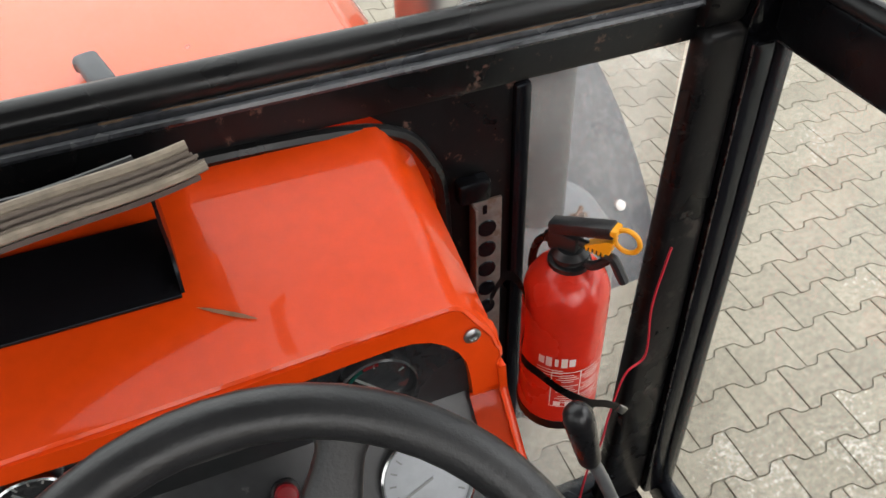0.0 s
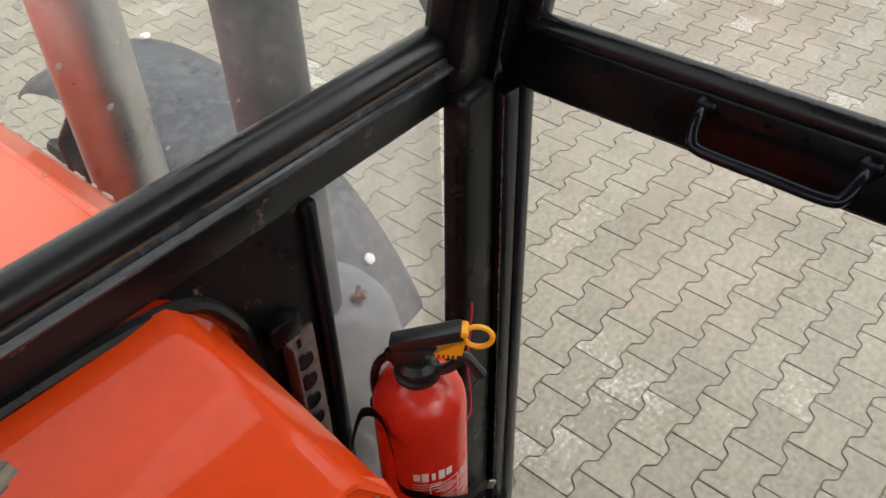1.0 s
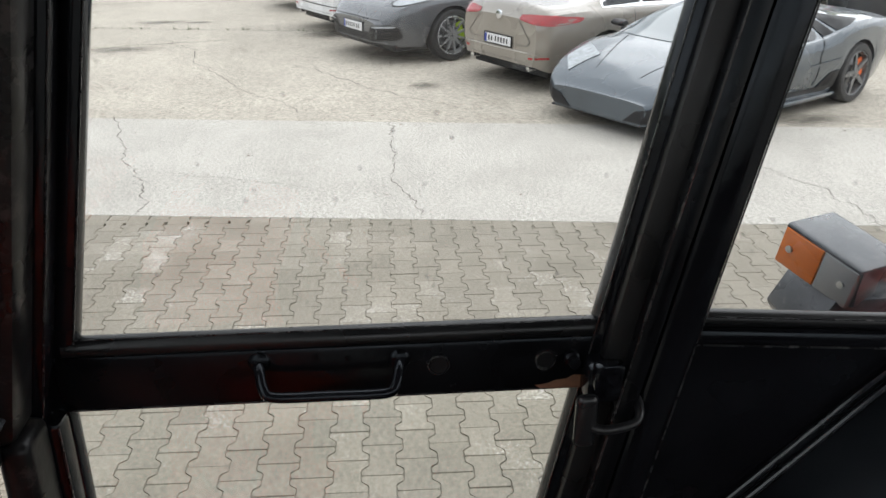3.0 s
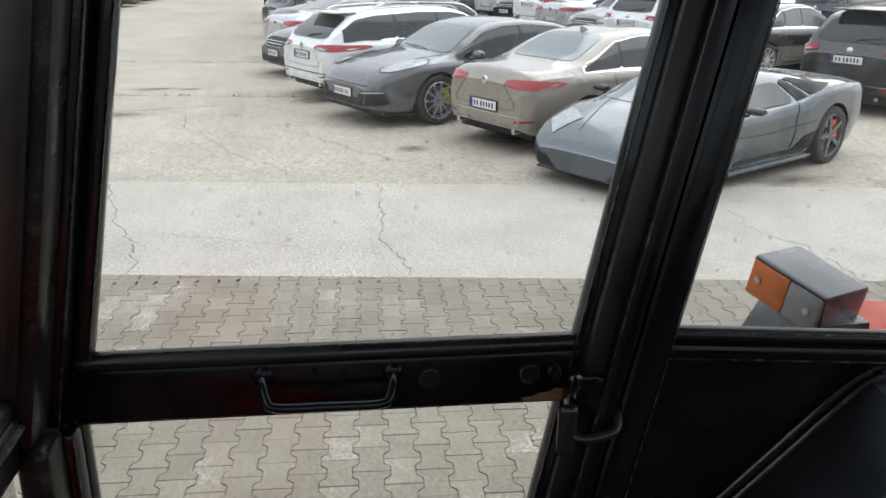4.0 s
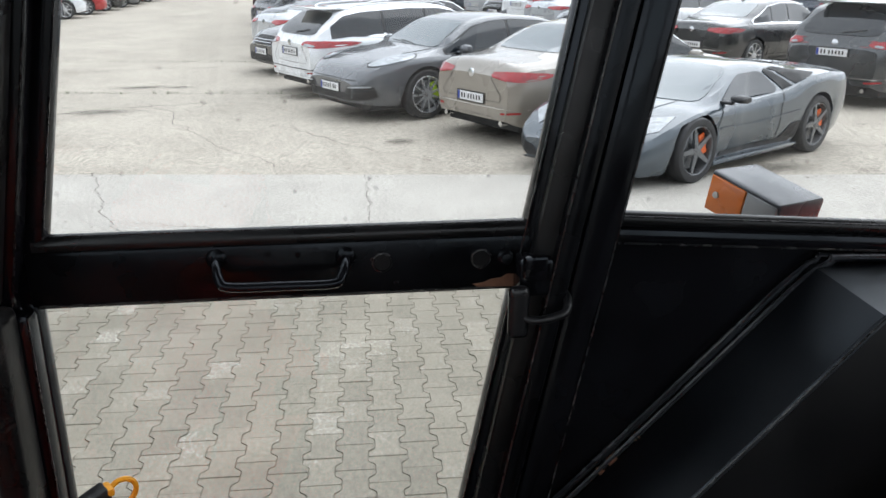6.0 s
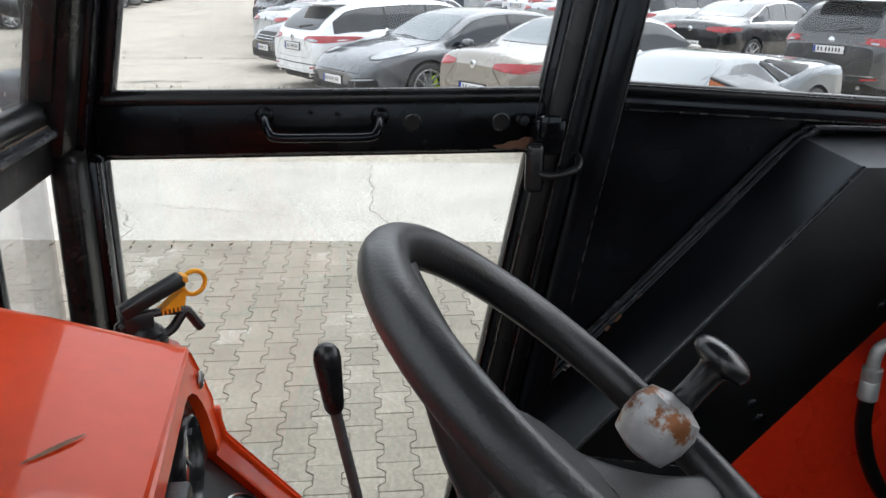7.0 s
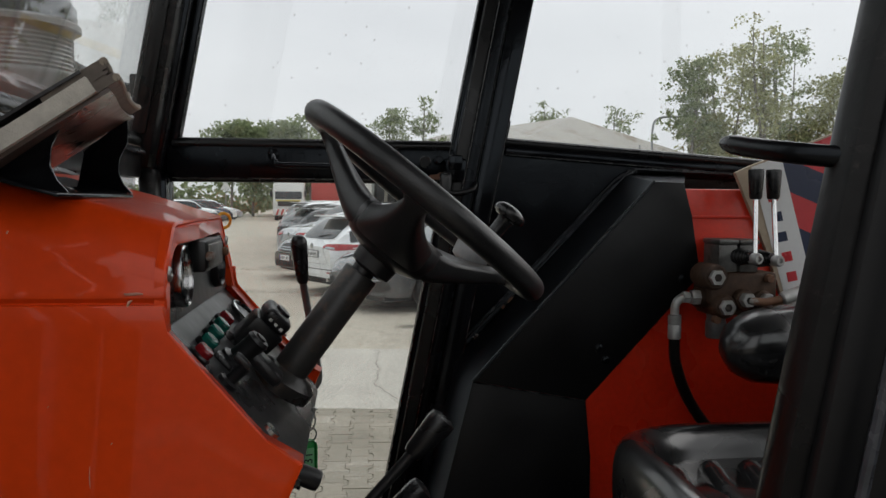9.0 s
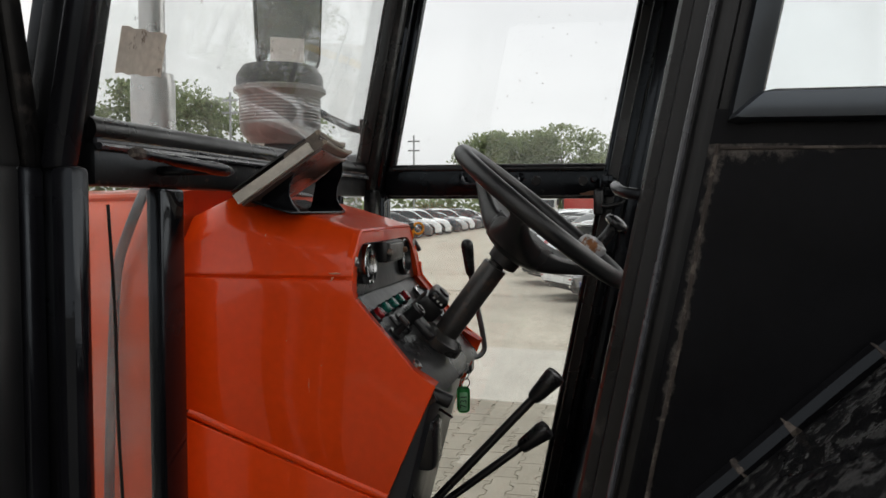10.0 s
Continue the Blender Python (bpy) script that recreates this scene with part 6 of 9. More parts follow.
part("hood_ridge", bm, ORANGE_HOOD, hood)
bm = B()
v = box(bm, (-0.014, 0, 0), (0.014, 0.085, 0.016), 0.007, 3)
bmesh.ops.transform(bm, matrix=pose(-0.012, 0.998, 1.777, 3, 0, 14), verts=v)
tube(bm, [(-0.0325, 1.070, 1.782), (-0.0325, 1.070, 1.792)], 0.013, 12)
part("hood_latch", bm, PIPE_DARK, hood, "dull grey rubber hood latch")
CHIPS = material("chipped_primer", (0.45, 0.38, 0.34), 0.8, vary=0.2)
rc = random.Random(8)
bm = B()
for k in range(60):
    y = 0.99 + rc.random() ** 1.4 * 1.05
    w = rc.uniform(0.003, 0.022)
    ends = []
    for q in (y, y + w):
        ends.append((0.319 + 0.038 * (q - 0.96) / 1.2, q, 1.6945 - (0.004 * (q - 0.96) / 0.24 if q < 1.2 else 0.004 + 0.016 * (q - 1.2) / 0.4 if q < 1.6 else 0.02 + 0.07 * (q - 1.6))))
    tube(bm, ends, rc.uniform(0.0012, 0.0026), 6)
part("paint_chips", bm, CHIPS, hood, "chipped paint along the hood edge")
bm = B()
tube(bm, curve_pts([(-0.300, 0.985, 1.762), (-0.338, 0.975, 1.735), (-0.346, 0.99, 1.69), (-0.347, 1.008, 1.63), (-0.347, 1.018, 1.50), (-0.347, 1.030, 1.26), (-0.347, 1.03, 1.0)], 6), 0.0085, 10)
part("coolant_hose", bm, PIPE_DARK, tractor, "black hose beside the hood")
bm = B()
tube(bm, curve_pts([(-0.60, 0.855, 1.74), (-0.597, 0.85, 1.60), (-0.594, 0.85, 1.45), (-0.585, 0.85, 1.30), (-0.58, 0.85, 1.1)], 6), 0.0022, 6)
part("loose_cable", bm, RUBBER, tractor)
bm = B()
box(bm, (-0.30, 0.98, 0.75), (0.31, 2.5, 1.2), 0.03)
box(bm, (-0.22, -0.70, 0.45), (0.22, 2.3, 0.95), 0.04)
part("engine_block", bm, BLACK_WORN, tractor)
# exhaust muffler with its stack
bm = B()
lathe(bm, [(0.03, 1.05), (0.054, 1.10), (0.058, 1.14), (0.058, 2.07), (0.054, 2.095), (0.034, 2.10), (0.034, 2.95), (0.030, 2.95), (0.0, 2.90)], Matrix.Translation((0.495, 1.435, 0)), 32)
muffler = part("exhaust_muffler", bm, SILVER, tractor, "silver exhaust muffler that mirrors the orange hood")
bm = B()
tube(bm, [(0.36, 1.436, 1.20), (0.45, 1.436, 1.20)], 0.03, 12)
part("exhaust_elbow", bm, RUST, muffler)
# air intake: dark pipe with a ribbed bowl on top
bm = B()
lathe(bm, [(0.048, 1.22), (0.048, 1.935), (0.045, 1.94), (0.0, 1.94)], Matrix.Translation((0.529, 1.079, 0)), 28)
intake = part("air_intake_pipe", bm, PIPE_DARK, tractor, "dark grey air intake pipe")
bm = B()
prof = [(0.075, 1.925), (0.100, 1.95), (0.108, 1.975)]
for k in range(9):
    prof += [(0.1085, 1.98 + 0.008 * k), (0.106, 1.984 + 0.008 * k)]
prof += [(0.113, 2.058), (0.122, 2.062), (0.122, 2.072), (0.113, 2.078), (0.112, 2.105), (0.095, 2.128), (0.05, 2.135), (0, 2.135)]
lathe(bm, prof, Matrix.Translation((0.537, 1.088, -0.022)), 36)
part("precleaner_bowl", bm, material("smoky_bowl_plastic", (0.26, 0.25, 0.24), 0.3, vary=0.2, coat=0.3), intake, "cloudy plastic pre-cleaner bowl with a ribbed wall")
bm = B()
lathe(bm, [(0.114, 2.075), (0.1145, 2.104), (0.097, 2.131), (0.05, 2.139), (0, 2.139)], Matrix.Translation((0.537, 1.088, -0.022)), 32)
part("precleaner_cap", bm, PIPE_DARK, intake)
bm = B()
lathe(bm, [(0.128, 1.02), (0.128, 1.28), (0.120, 1.335), (0.098, 1.372), (0.075, 1.388), (0.056, 1.394)], Matrix.Translation((0.545, 1.088, 0)), 28)
part("intake_housing", bm, HOUSING_GREY, intake, "grey domed filter housing")
bm = B()
tube(bm, [(0.572, 1.035, 1.392), (0.588, 1.020, 1.402)], 0.007, 8)
tube(bm, [(0.575, 1.025, 1.400), (0.590, 1.037, 1.406)], 0.004, 8)
part("clamp_bolt", bm, RUST, intake)
# mirror on its arm
bm = B()
tube(bm, curve_pts([(0.705, 0.905, 1.955), (0.72, 0.955, 1.965), (0.76, 1.05, 2.01), (0.79, 1.13, 2.06), (0.80, 1.16, 2.14)], 5), 0.011, 10)
mirror = part("side_mirror", bm, PLASTIC, tractor, "black side mirror on a bent arm")
bm = B()
box(bm, (0.685, 0.885, 1.935), (0.715, 0.915, 1.985), 0.006)
part("mirror_clamp", bm, PLASTIC, mirror)
bm = B()
prism(bm, [(0.640, 1.862), (0.646, 1.880), (0.690, 1.886), (0.690, 1.812), (0.664, 1.817)], "y", 0.912, 0.942, 0.004)
part("mirror_mount", bm, material("pale_blue_grey_plastic", (0.27, 0.29, 0.32), 0.5, vary=0.15), mirror, "blue-grey plastic mount on the corner post")
mm = pose(0.795, 1.165, 2.30, 0, 0, -58)
outl = arc(0.055, 0.12, 0.05, 0, 90, 5) + arc(-0.055, 0.12, 0.05, 90, 180, 5) + arc(-0.055, -0.12, 0.04, 180, 270, 5) + arc(0.055, -0.12, 0.04, 270, 360, 5)
bm = B()
prism(bm, outl, "y", 0.0, 0.028, 0.004)
bmesh.ops.transform(bm, matrix=mm, verts=bm.verts)
part("mirror_housing", bm, PLASTIC, mirror)
bm = B()
prism(bm, [(x * 0.93, z * 0.95) for x, z in outl], "y", -0.0015, 0.002)
bmesh.ops.transform(bm, matrix=mm, verts=bm.verts)
part("mirror_glass", bm, material("mirror_glass", (0.85, 0.86, 0.86), 0.02, metal=1.0, vary=0.02, rough_vary=0.01), mirror)
bm = B()
box(bm, (-0.055, -0.004, -0.16), (0.045, -0.002, -0.06), 0.0, 1, mm)
part("mirror_sticker", bm, WHITE_PRINT, mirror)
# paper label stuck inside the windscreen
bm = B()
prev = None
for i in range(9):
    x = -0.553 + 0.113 * i / 8
    cur = [bm.verts.new((x, 0.884 - LEAN_Y * (z - RAIL_HI) - 0.002 * math.sin(i * 0.9), z + 0.012 * i / 8 + 0.0015 * math.sin(i * 2.1))) for z in (1.916, 1.934, 1.952, 1.978)]
    if prev:
        for k in range(3):
            bm.faces.new((prev[k], cur[k], cur[k + 1], prev[k + 1]))
    prev = cur
bmesh.ops.solidify(bm, geom=bm.faces[:], thickness=0.0008)
part("windscreen_label", bm, material("faded_label", (0.62, 0.58, 0.53), 0.8, vary=0.2, second=(0.22, 0.18, 0.15), second_at=0.58, second_scale=34), tractor, "faded paper label stuck on the glass")
# wiper arm at the top of the windscreen
bm = B()
tube(bm, [leaning(0.153, 0.915, 2.255), leaning(0.13, 0.915, 2.30)], 0.008, 8)
part("wiper_arm", bm, PLASTIC, tractor)


def mudguard(name, cx, w, cy, cz, r, a0, a1, lip, mat, label, n=18):
    """A curved guard over a wheel: a bent sheet with turned-down rims."""
    bm = B()
    prof = [(-w / 2, -lip), (-w / 2 + 0.012, -0.012), (-w / 2 + 0.04, 0.0), (0, 0.012), (w / 2 - 0.04, 0.0), (w / 2 - 0.012, -0.012), (w / 2, -lip)]
    rows = []
    for i in range(n + 1):
        a = radians(a0 + (a1 - a0) * i / n)
        taper = 1.0 - 0.35 * max(0, i / n - 0.8) / 0.2 * 0.6
        rows.append([bm.verts.new((cx + x * taper, cy + (r + h) * math.cos(a), cz + (r + h) * math.sin(a))) for x, h in prof])
    for p, q in zip(rows, rows[1:]):
        for k in range(len(prof) - 1):
            bm.faces.new((p[k], p[k + 1], q[k + 1], q[k]))
    bmesh.ops.solidify(bm, geom=bm.faces[:], thickness=0.006)
    return part(name, bm, mat, tractor, label)


def wheel(cx, cy, r, w, rim_r, lugs, rim_mat):
    """A farm tyre with slanted lugs on a dished rim."""
    s = 1 if cx > 0 else -1
    m = Matrix.Translation((cx, cy, r)) @ Matrix.Rotation(radians(90), 4, "Y")
    bm = B()
    lathe(bm, [(rim_r, -w * 0.42), (r * 0.80, -w * 0.5), (r * 0.93, -w * 0.46), (r * 0.965, -w * 0.36), (r * 0.97, 0), (r * 0.965, w * 0.36), (r * 0.93, w * 0.46), (r * 0.80, w * 0.5), (rim_r, w * 0.42)], m, 48, False)
    for k in range(lugs):
        for side in (-1, 1):
            a = 2 * math.pi * (k + (0.5 if side > 0 else 0)) / lugs
            mm = m @ Matrix.Rotation(a, 4, "Z") @ Matrix.Translation((r * 0.975, 0, side * w * 0.22)) @ Matrix.Rotation(radians(40 * side), 4, "X")
            box(bm, (-r * 0.02, -w * 0.06, -w * 0.30), (r * 0.025, w * 0.06, w * 0.30), 0.004, 1, mm)
    t = part("tyre", bm, RUBBER, tractor, "black farm tyre with chevron lugs")
    bm = B()
    lathe(bm, [(rim_r * 1.02, w * 0.42), (rim_r * 0.93, w * 0.30), (rim_r * 0.85, w * 0.06), (rim_r * 0.4, w * 0.10), (rim_r * 0.35, w * 0.20), (0, w * 0.20)], m if s > 0 else m @ Matrix.Rotation(math.pi, 4, "X"), 32, False)
    part("rim", bm, rim_mat, t)


RIM_PAINT = material("cream_rim_paint", (0.55, 0.53, 0.48), 0.4, vary=0.15)
guard = mudguard("front_mudguard", 0.770, 0.29, 1.82, 0.71, 0.70, 154, 52, 0.026, FENDER_GREY, "blue-grey plastic front mudguard, wet and speckled", 30)
for at, up in (((0.83, 1.272, 1.156), (0, -0.78, 0.62)), ((0.872, 1.965, 1.402), (0, 0.2, 0.98))):
    bm = B()
    lathe(bm, [(0.012, 0), (0.011, 0.006), (0.005, 0.009), (0, 0.009)], axis_pose(at, up), 14)
    part("mudguard_cap", bm, WHITE_PRINT, tractor, "white round cap on the mudguard")
bm = B()
tube(bm, [(0.60, 1.90, 0.62), (0.60, 1.90, 1.30), (0.68, 1.90, 1.39)], 0.02, 10)
box(bm, (0.585, 1.78, 0.95), (0.625, 2.0, 1.27), 0.02)
part("mudguard_stay", bm, BLACK_WORN, tractor)
wheel(0.785, 1.90, 0.50, 0.24, 0.28, 18, RIM_PAINT)
wheel(-0.785, 1.90, 0.50, 0.24, 0.28, 18, RIM_PAINT)
bm = B()
tube(bm, [(-0.78, 1.90, 0.50), (0.78, 1.90, 0.50)], 0.055, 12)
part("front_axle", bm, BLACK_WORN, tractor)
wheel(0.93, -0.55, 0.80, 0.40, 0.42, 20, RIM_PAINT)
wheel(-0.98, -0.55, 0.80, 0.36, 0.42, 20, RIM_PAINT)
bm = B()
tube(bm, [(-0.98, -0.55, 0.80), (0.93, -0.55, 0.80)], 0.09, 14)
part("rear_axle", bm, BLACK_WORN, tractor)
# rear mudguard outside the right wall, with its lamp
bm = B()
prof = [(-0.14, 1.30), (-0.235, 1.62), (-0.30, 1.690), (-0.42, 1.700), (-0.72, 1.680), (-0.95, 1.50), (-1.05, 1.25)]
rows = [[bm.verts.new((x, y, z - dz)) for y, z in prof] for x, dz in ((0.706, 0.0), (1.11, 0.0), (1.135, 0.02), (1.14, 0.06))]
for p, q in zip(rows, rows[1:]):
    for k in range(len(prof) - 1):
        bm.faces.new((p[k], p[k + 1], q[k + 1], q[k]))
bmesh.ops.solidify(bm, geom=bm.faces[:], thickness=0.005)
guard_sheet = bm
LAMP_HOUSING = material("wet_grey_lamp_housing", (0.045, 0.048, 0.055), 0.3, vary=0.25, second=(0.09, 0.095, 0.10), second_at=0.57, second_scale=60)
part("rear_mudguard", guard_sheet, ORANGE, tractor, "wet orange rear mudguard outside the cab")
lm = pose(1.000, -0.250, 1.775, 0, 0, 24) @ pose(0, 0, 0, 0, -12, 0) @ Matrix.Diagonal((1, 1, 0.87, 1))
bm = B()
prism(bm, [(-0.058, -0.042), (-0.058, 0.036), (-0.050, 0.041), (0.055, 0.044), (0.061, 0.040), (0.045, 0.0), (0.045, -0.042)], "x", -0.072, 0.072, 0.005)
bmesh.ops.transform(bm, matrix=lm, verts=bm.verts)
lamp = part("position_lamp", bm, LAMP_HOUSING, tractor, "grey position lamp with an amber lens on the mudguard")
for nm, mt, x0, x1 in (("amber_lens", AMBER, -0.006, 0.069), ("clear_lens", CLEAR_LENS, -0.069, -0.007)):
    bm = B()
    prism(bm, [(0.046, -0.042), (0.046, 0.0), (0.052, 0.036), (0.062, 0.036), (0.060, -0.038)], "x", x0, x1, 0.003)
    bmesh.ops.transform(bm, matrix=lm, verts=bm.verts)
    part(nm, bm, mt, lamp)
for x in (-0.05, 0.05):
    bm = B()
    lathe(bm, [(0.006, 0), (0.006, 0.003), (0, 0.004)], axis_pose(lm @ Vector((x, 0.061, 0.0)), lm.to_3x3() @ Vector((0, 1, 0))), 10)
    part("lens_screw", bm, STEEL, lamp)
bm = B()
prism(bm, [(-0.185, 1.660), (-0.178, 1.672), (-0.212, 1.736), (-0.33, 1.741), (-0.33, 1.676), (-0.24, 1.60)], "x", 0.93, 1.07, 0.004)
part("lamp_bracket", bm, LAMP_HOUSING, tractor)
# left rear mudguard seen low beside the panel
GRIT = material("wet_gritty_paint", (0.010, 0.010, 0.011), 0.28, vary=0.3, bump=1.0, bump_scale=55, second=(0.075, 0.075, 0.076), second_at=0.50, second_scale=55)
bm = B()
prof = [(0.20, 1.380), (0.097, 1.480), (-0.022, 1.594), (-0.14, 1.69), (-0.30, 1.755), (-0.72, 1.765), (-1.0, 1.55)]
rows = [[bm.verts.new((x, y, z)) for y, z in prof] for x in (-0.735, -1.14)]
for k in range(len(prof) - 1):
    bm.faces.new((rows[0][k], rows[0][k + 1], rows[1][k + 1], rows[1][k]))
bmesh.ops.solidify(bm, geom=bm.faces[:], thickness=0.005)
part("rear_mudguard", bm, GRIT, tractor, "black gritty rear mudguard, wet with rain")
bm = B()
tube(bm, curve_pts([(-0.744, 0.20, 1.390), (-0.744, 0.097, 1.488), (-0.744, -0.022, 1.603), (-0.744, -0.14, 1.70), (-0.744, -0.30, 1.765), (-0.744, -0.72, 1.775)], 6), 0.012, 8)
part("mudguard_seal", bm, BLACK_WORN, tractor)
for y0, z0, ln, rad in ((0.060, 1.524, 0.016, 0.0124), (0.102, 1.484, 0.010, 0.0123), (-0.02, 1.601, 0.007, 0.0124)):
    bm = B()
    tube(bm, [(-0.7442, y0, z0), (-0.7444, y0 - ln * 0.4, z0 + ln * 0.38), (-0.7442, y0 - ln, z0 + ln * 0.96)], [0.010, rad, 0.0105], 8)
    part("rust_spot", bm, SEAM_RUST, tractor, "rust spot on the black seal")
bm = B()
prism(bm, [(0.140, 1.478), (0.128, 1.494), (0.118, 1.497), (0.108, 1.514), (0.098, 1.518), (0.088, 1.534), (0.086, 1.527), (0.100, 1.506), (0.112, 1.496), (0.120, 1.482), (0.132, 1.472)], "x", 0.6888, 0.6905)
part("rust_spot", bm, SEAM_RUST, tractor, "bare rusty patch on the side panel")

# advertising board leaning behind the valve
board = thing("advertising_board", "striped red and navy advertising board with a pale lettered edge", "sign board", (0.60, -0.55, 1.752))
NAVY = material("navy_print", (0.012, 0.022, 0.060), 0.3, vary=0.05)
PRINT_RED = material("red_print", (0.55, 0.035, 0.045), 0.3, vary=0.05)
BOARD_WHITE = material("board_white", (0.72, 0.72, 0.72), 0.35, vary=0.04)
CARDBOARD = material("bare_board_back", (0.42, 0.34, 0.25), 0.8, vary=0.1)
BX = 0.538


def board_piece(name, poly, mat, lift, label=""):
    bm = B()
    prism(bm, [(y + 0.55, z - 1.752) for y, z in poly], "x", BX - 0.60 - lift - 0.0004, BX - 0.60 - lift + 0.0004)
    return part(name, bm, mat, board, label)


bm = B()
prism(bm, [(y + 0.55, z - 1.752) for y, z in [(-0.345, 1.786), (-0.375, 1.800), (-0.80, 1.965), (-0.745, 1.40), (-0.50, 1.40), (-0.475, 1.47), (-0.42, 1.62)]], "x", BX - 0.60, BX - 0.60 + 0.0125)
part("board_sheet", bm, CARDBOARD, board)
board_piece("lettered_edge", [(-0.378, 1.798), (-0.443, 1.822), (-0.548, 1.46), (-0.565, 1.40), (-0.505, 1.40), (-0.478, 1.47)], BOARD_WHITE, 0.001)
for k in range(6):
    edge = lambda z: -0.443 - (1.822 - z) * 0.29
    a, b = 1.822 - 0.075 * k, 1.822 - 0.075 * (k + 1)
    poly = [(edge(a), a), (-0.79, a - 0.23 + 0.10), (-0.79, b - 0.23 + 0.10), (edge(b), b)]
    board_piece("stripe", poly, NAVY if k % 2 == 0 else PRINT_RED, 0.001)
board_piece("stripe", [(-0.443, 1.823), (-0.79, 1.958), (-0.79, 1.70), (-0.445, 1.818)], PRINT_RED, 0.0006)
for k in range(7):
    z = 1.735 - 0.042 * k
    y = -0.425 - (1.735 - z) * 0.29
    board_piece("print_block", [(y + 0.012, z + 0.010), (y - 0.009, z + 0.014), (y - 0.014, z - 0.006), (y + 0.007, z - 0.010)], PRINT_RED if k in (0, 3, 4, 6) else NAVY, 0.002)

# number on the key tag
tag_text = bpy.data.curves.new("tag_number", "FONT")
tag_text.body, tag_text.size, tag_text.align_x, tag_text.align_y, tag_text.extrude = "731", 0.019, "CENTER", "CENTER", 0.0002
number = new("tag_number", tag_text)
number.data.materials.append(PLASTIC)
number.parent = keys
number.matrix_basis = pose(0, -0.0046, -0.081) @ pose(0, 0, 0, 90, 0, 0) @ pose(0, 0, 0, 0, 0, 90)

# white word down the board
word = bpy.data.curves.new("board_word", "FONT")
word.body, word.size, word.align_x, word.align_y, word.extrude = "EZERWA", 0.058, "CENTER", "CENTER", 0.0003
board_word = new("board_word", word)
board_word.data.materials.append(BOARD_WHITE)
board_word.parent = board
board_word.matrix_basis = Matrix(((0, 0, -1, BX - 0.60 - 0.0032), (-0.282, -0.959, 0, -0.044), (-0.959, 0.282, 0, -0.022), (0, 0, 0, 1)))

# ---- parked cars ----
from mathutils.bvhtree import BVHTree

CAR_GLASS = material("tinted_car_glass", (0.012, 0.016, 0.020), 0.06, vary=0.15, scale=1.5, coat=0.3, rough_vary=0.03)
# pale base colour paints the overcast sky's reflection into the glass
CAR_GLASS_SKY = material("car_glass_painted_sky", (0.105, 0.128, 0.138), 0.06, vary=0.15, scale=1.5, coat=0.6, rough_vary=0.03)
CAR_TRIM = material("black_car_trim", (0.014, 0.014, 0.015), 0.4, vary=0.15)
CAR_CHROME = material("car_chrome", (0.65, 0.66, 0.67), 0.15, metal=1.0)
TAIL = material("tail_lamp", (0.30, 0.012, 0.016), 0.14, vary=0.5, scale=16, coat=0.5)
HEAD = material("head_lamp", (0.30, 0.32, 0.335), 0.10, vary=0.6, scale=14, coat=0.6)
ALLOY = material("alloy_rim", (0.55, 0.56, 0.57), 0.28, metal=0.8, vary=0.2)
DARK_ALLOY = material("dark_alloy_rim", (0.15, 0.155, 0.16), 0.3, metal=0.6, vary=0.2)
TYRE = material("car_tyre", (0.016, 0.016, 0.017), 0.6, vary=0.2)
CALIPER = {"lime": material("lime_caliper", (0.42, 0.62, 0.02), 0.35), "orange": material("orange_caliper", (0.75, 0.14, 0.03), 0.35), "": STEEL}
PLATE = material("plate_white", (0.72, 0.72, 0.72), 0.4, vary=0.05)
PLATE_BLUE = material("plate_band", (0.02, 0.05, 0.30), 0.4)
SEAM = material("panel_gap", (0.008, 0.008, 0.009), 0.6)


def paint(name, c, rough=0.26, metal=0.2):
    return material(name, c, rough, metal=metal, vary=0.06, scale=1.2, fine=30, coat=1.0, rough_vary=0.05)


PAINTS = {
    "white": paint("white_car_paint", (0.74, 0.76, 0.78), metal=0.1), "silver": paint("silver_car_paint", (0.46, 0.48, 0.50)),
    "grey": paint("grey_car_paint", (0.085, 0.090, 0.098)), "beige": paint("beige_car_paint", (0.26, 0.235, 0.20)),
    "bluegrey": paint("matt_blue_grey_paint", (0.056, 0.072, 0.087), 0.24), "black": paint("black_car_paint", (0.010, 0.011, 0.013)),
    "navy": paint("dark_blue_paint", (0.025, 0.035, 0.055)), "graphite": paint("graphite_car_paint", (0.030, 0.034, 0.038)), "red": paint("red_car_paint", (0.35, 0.02, 0.02)),
}

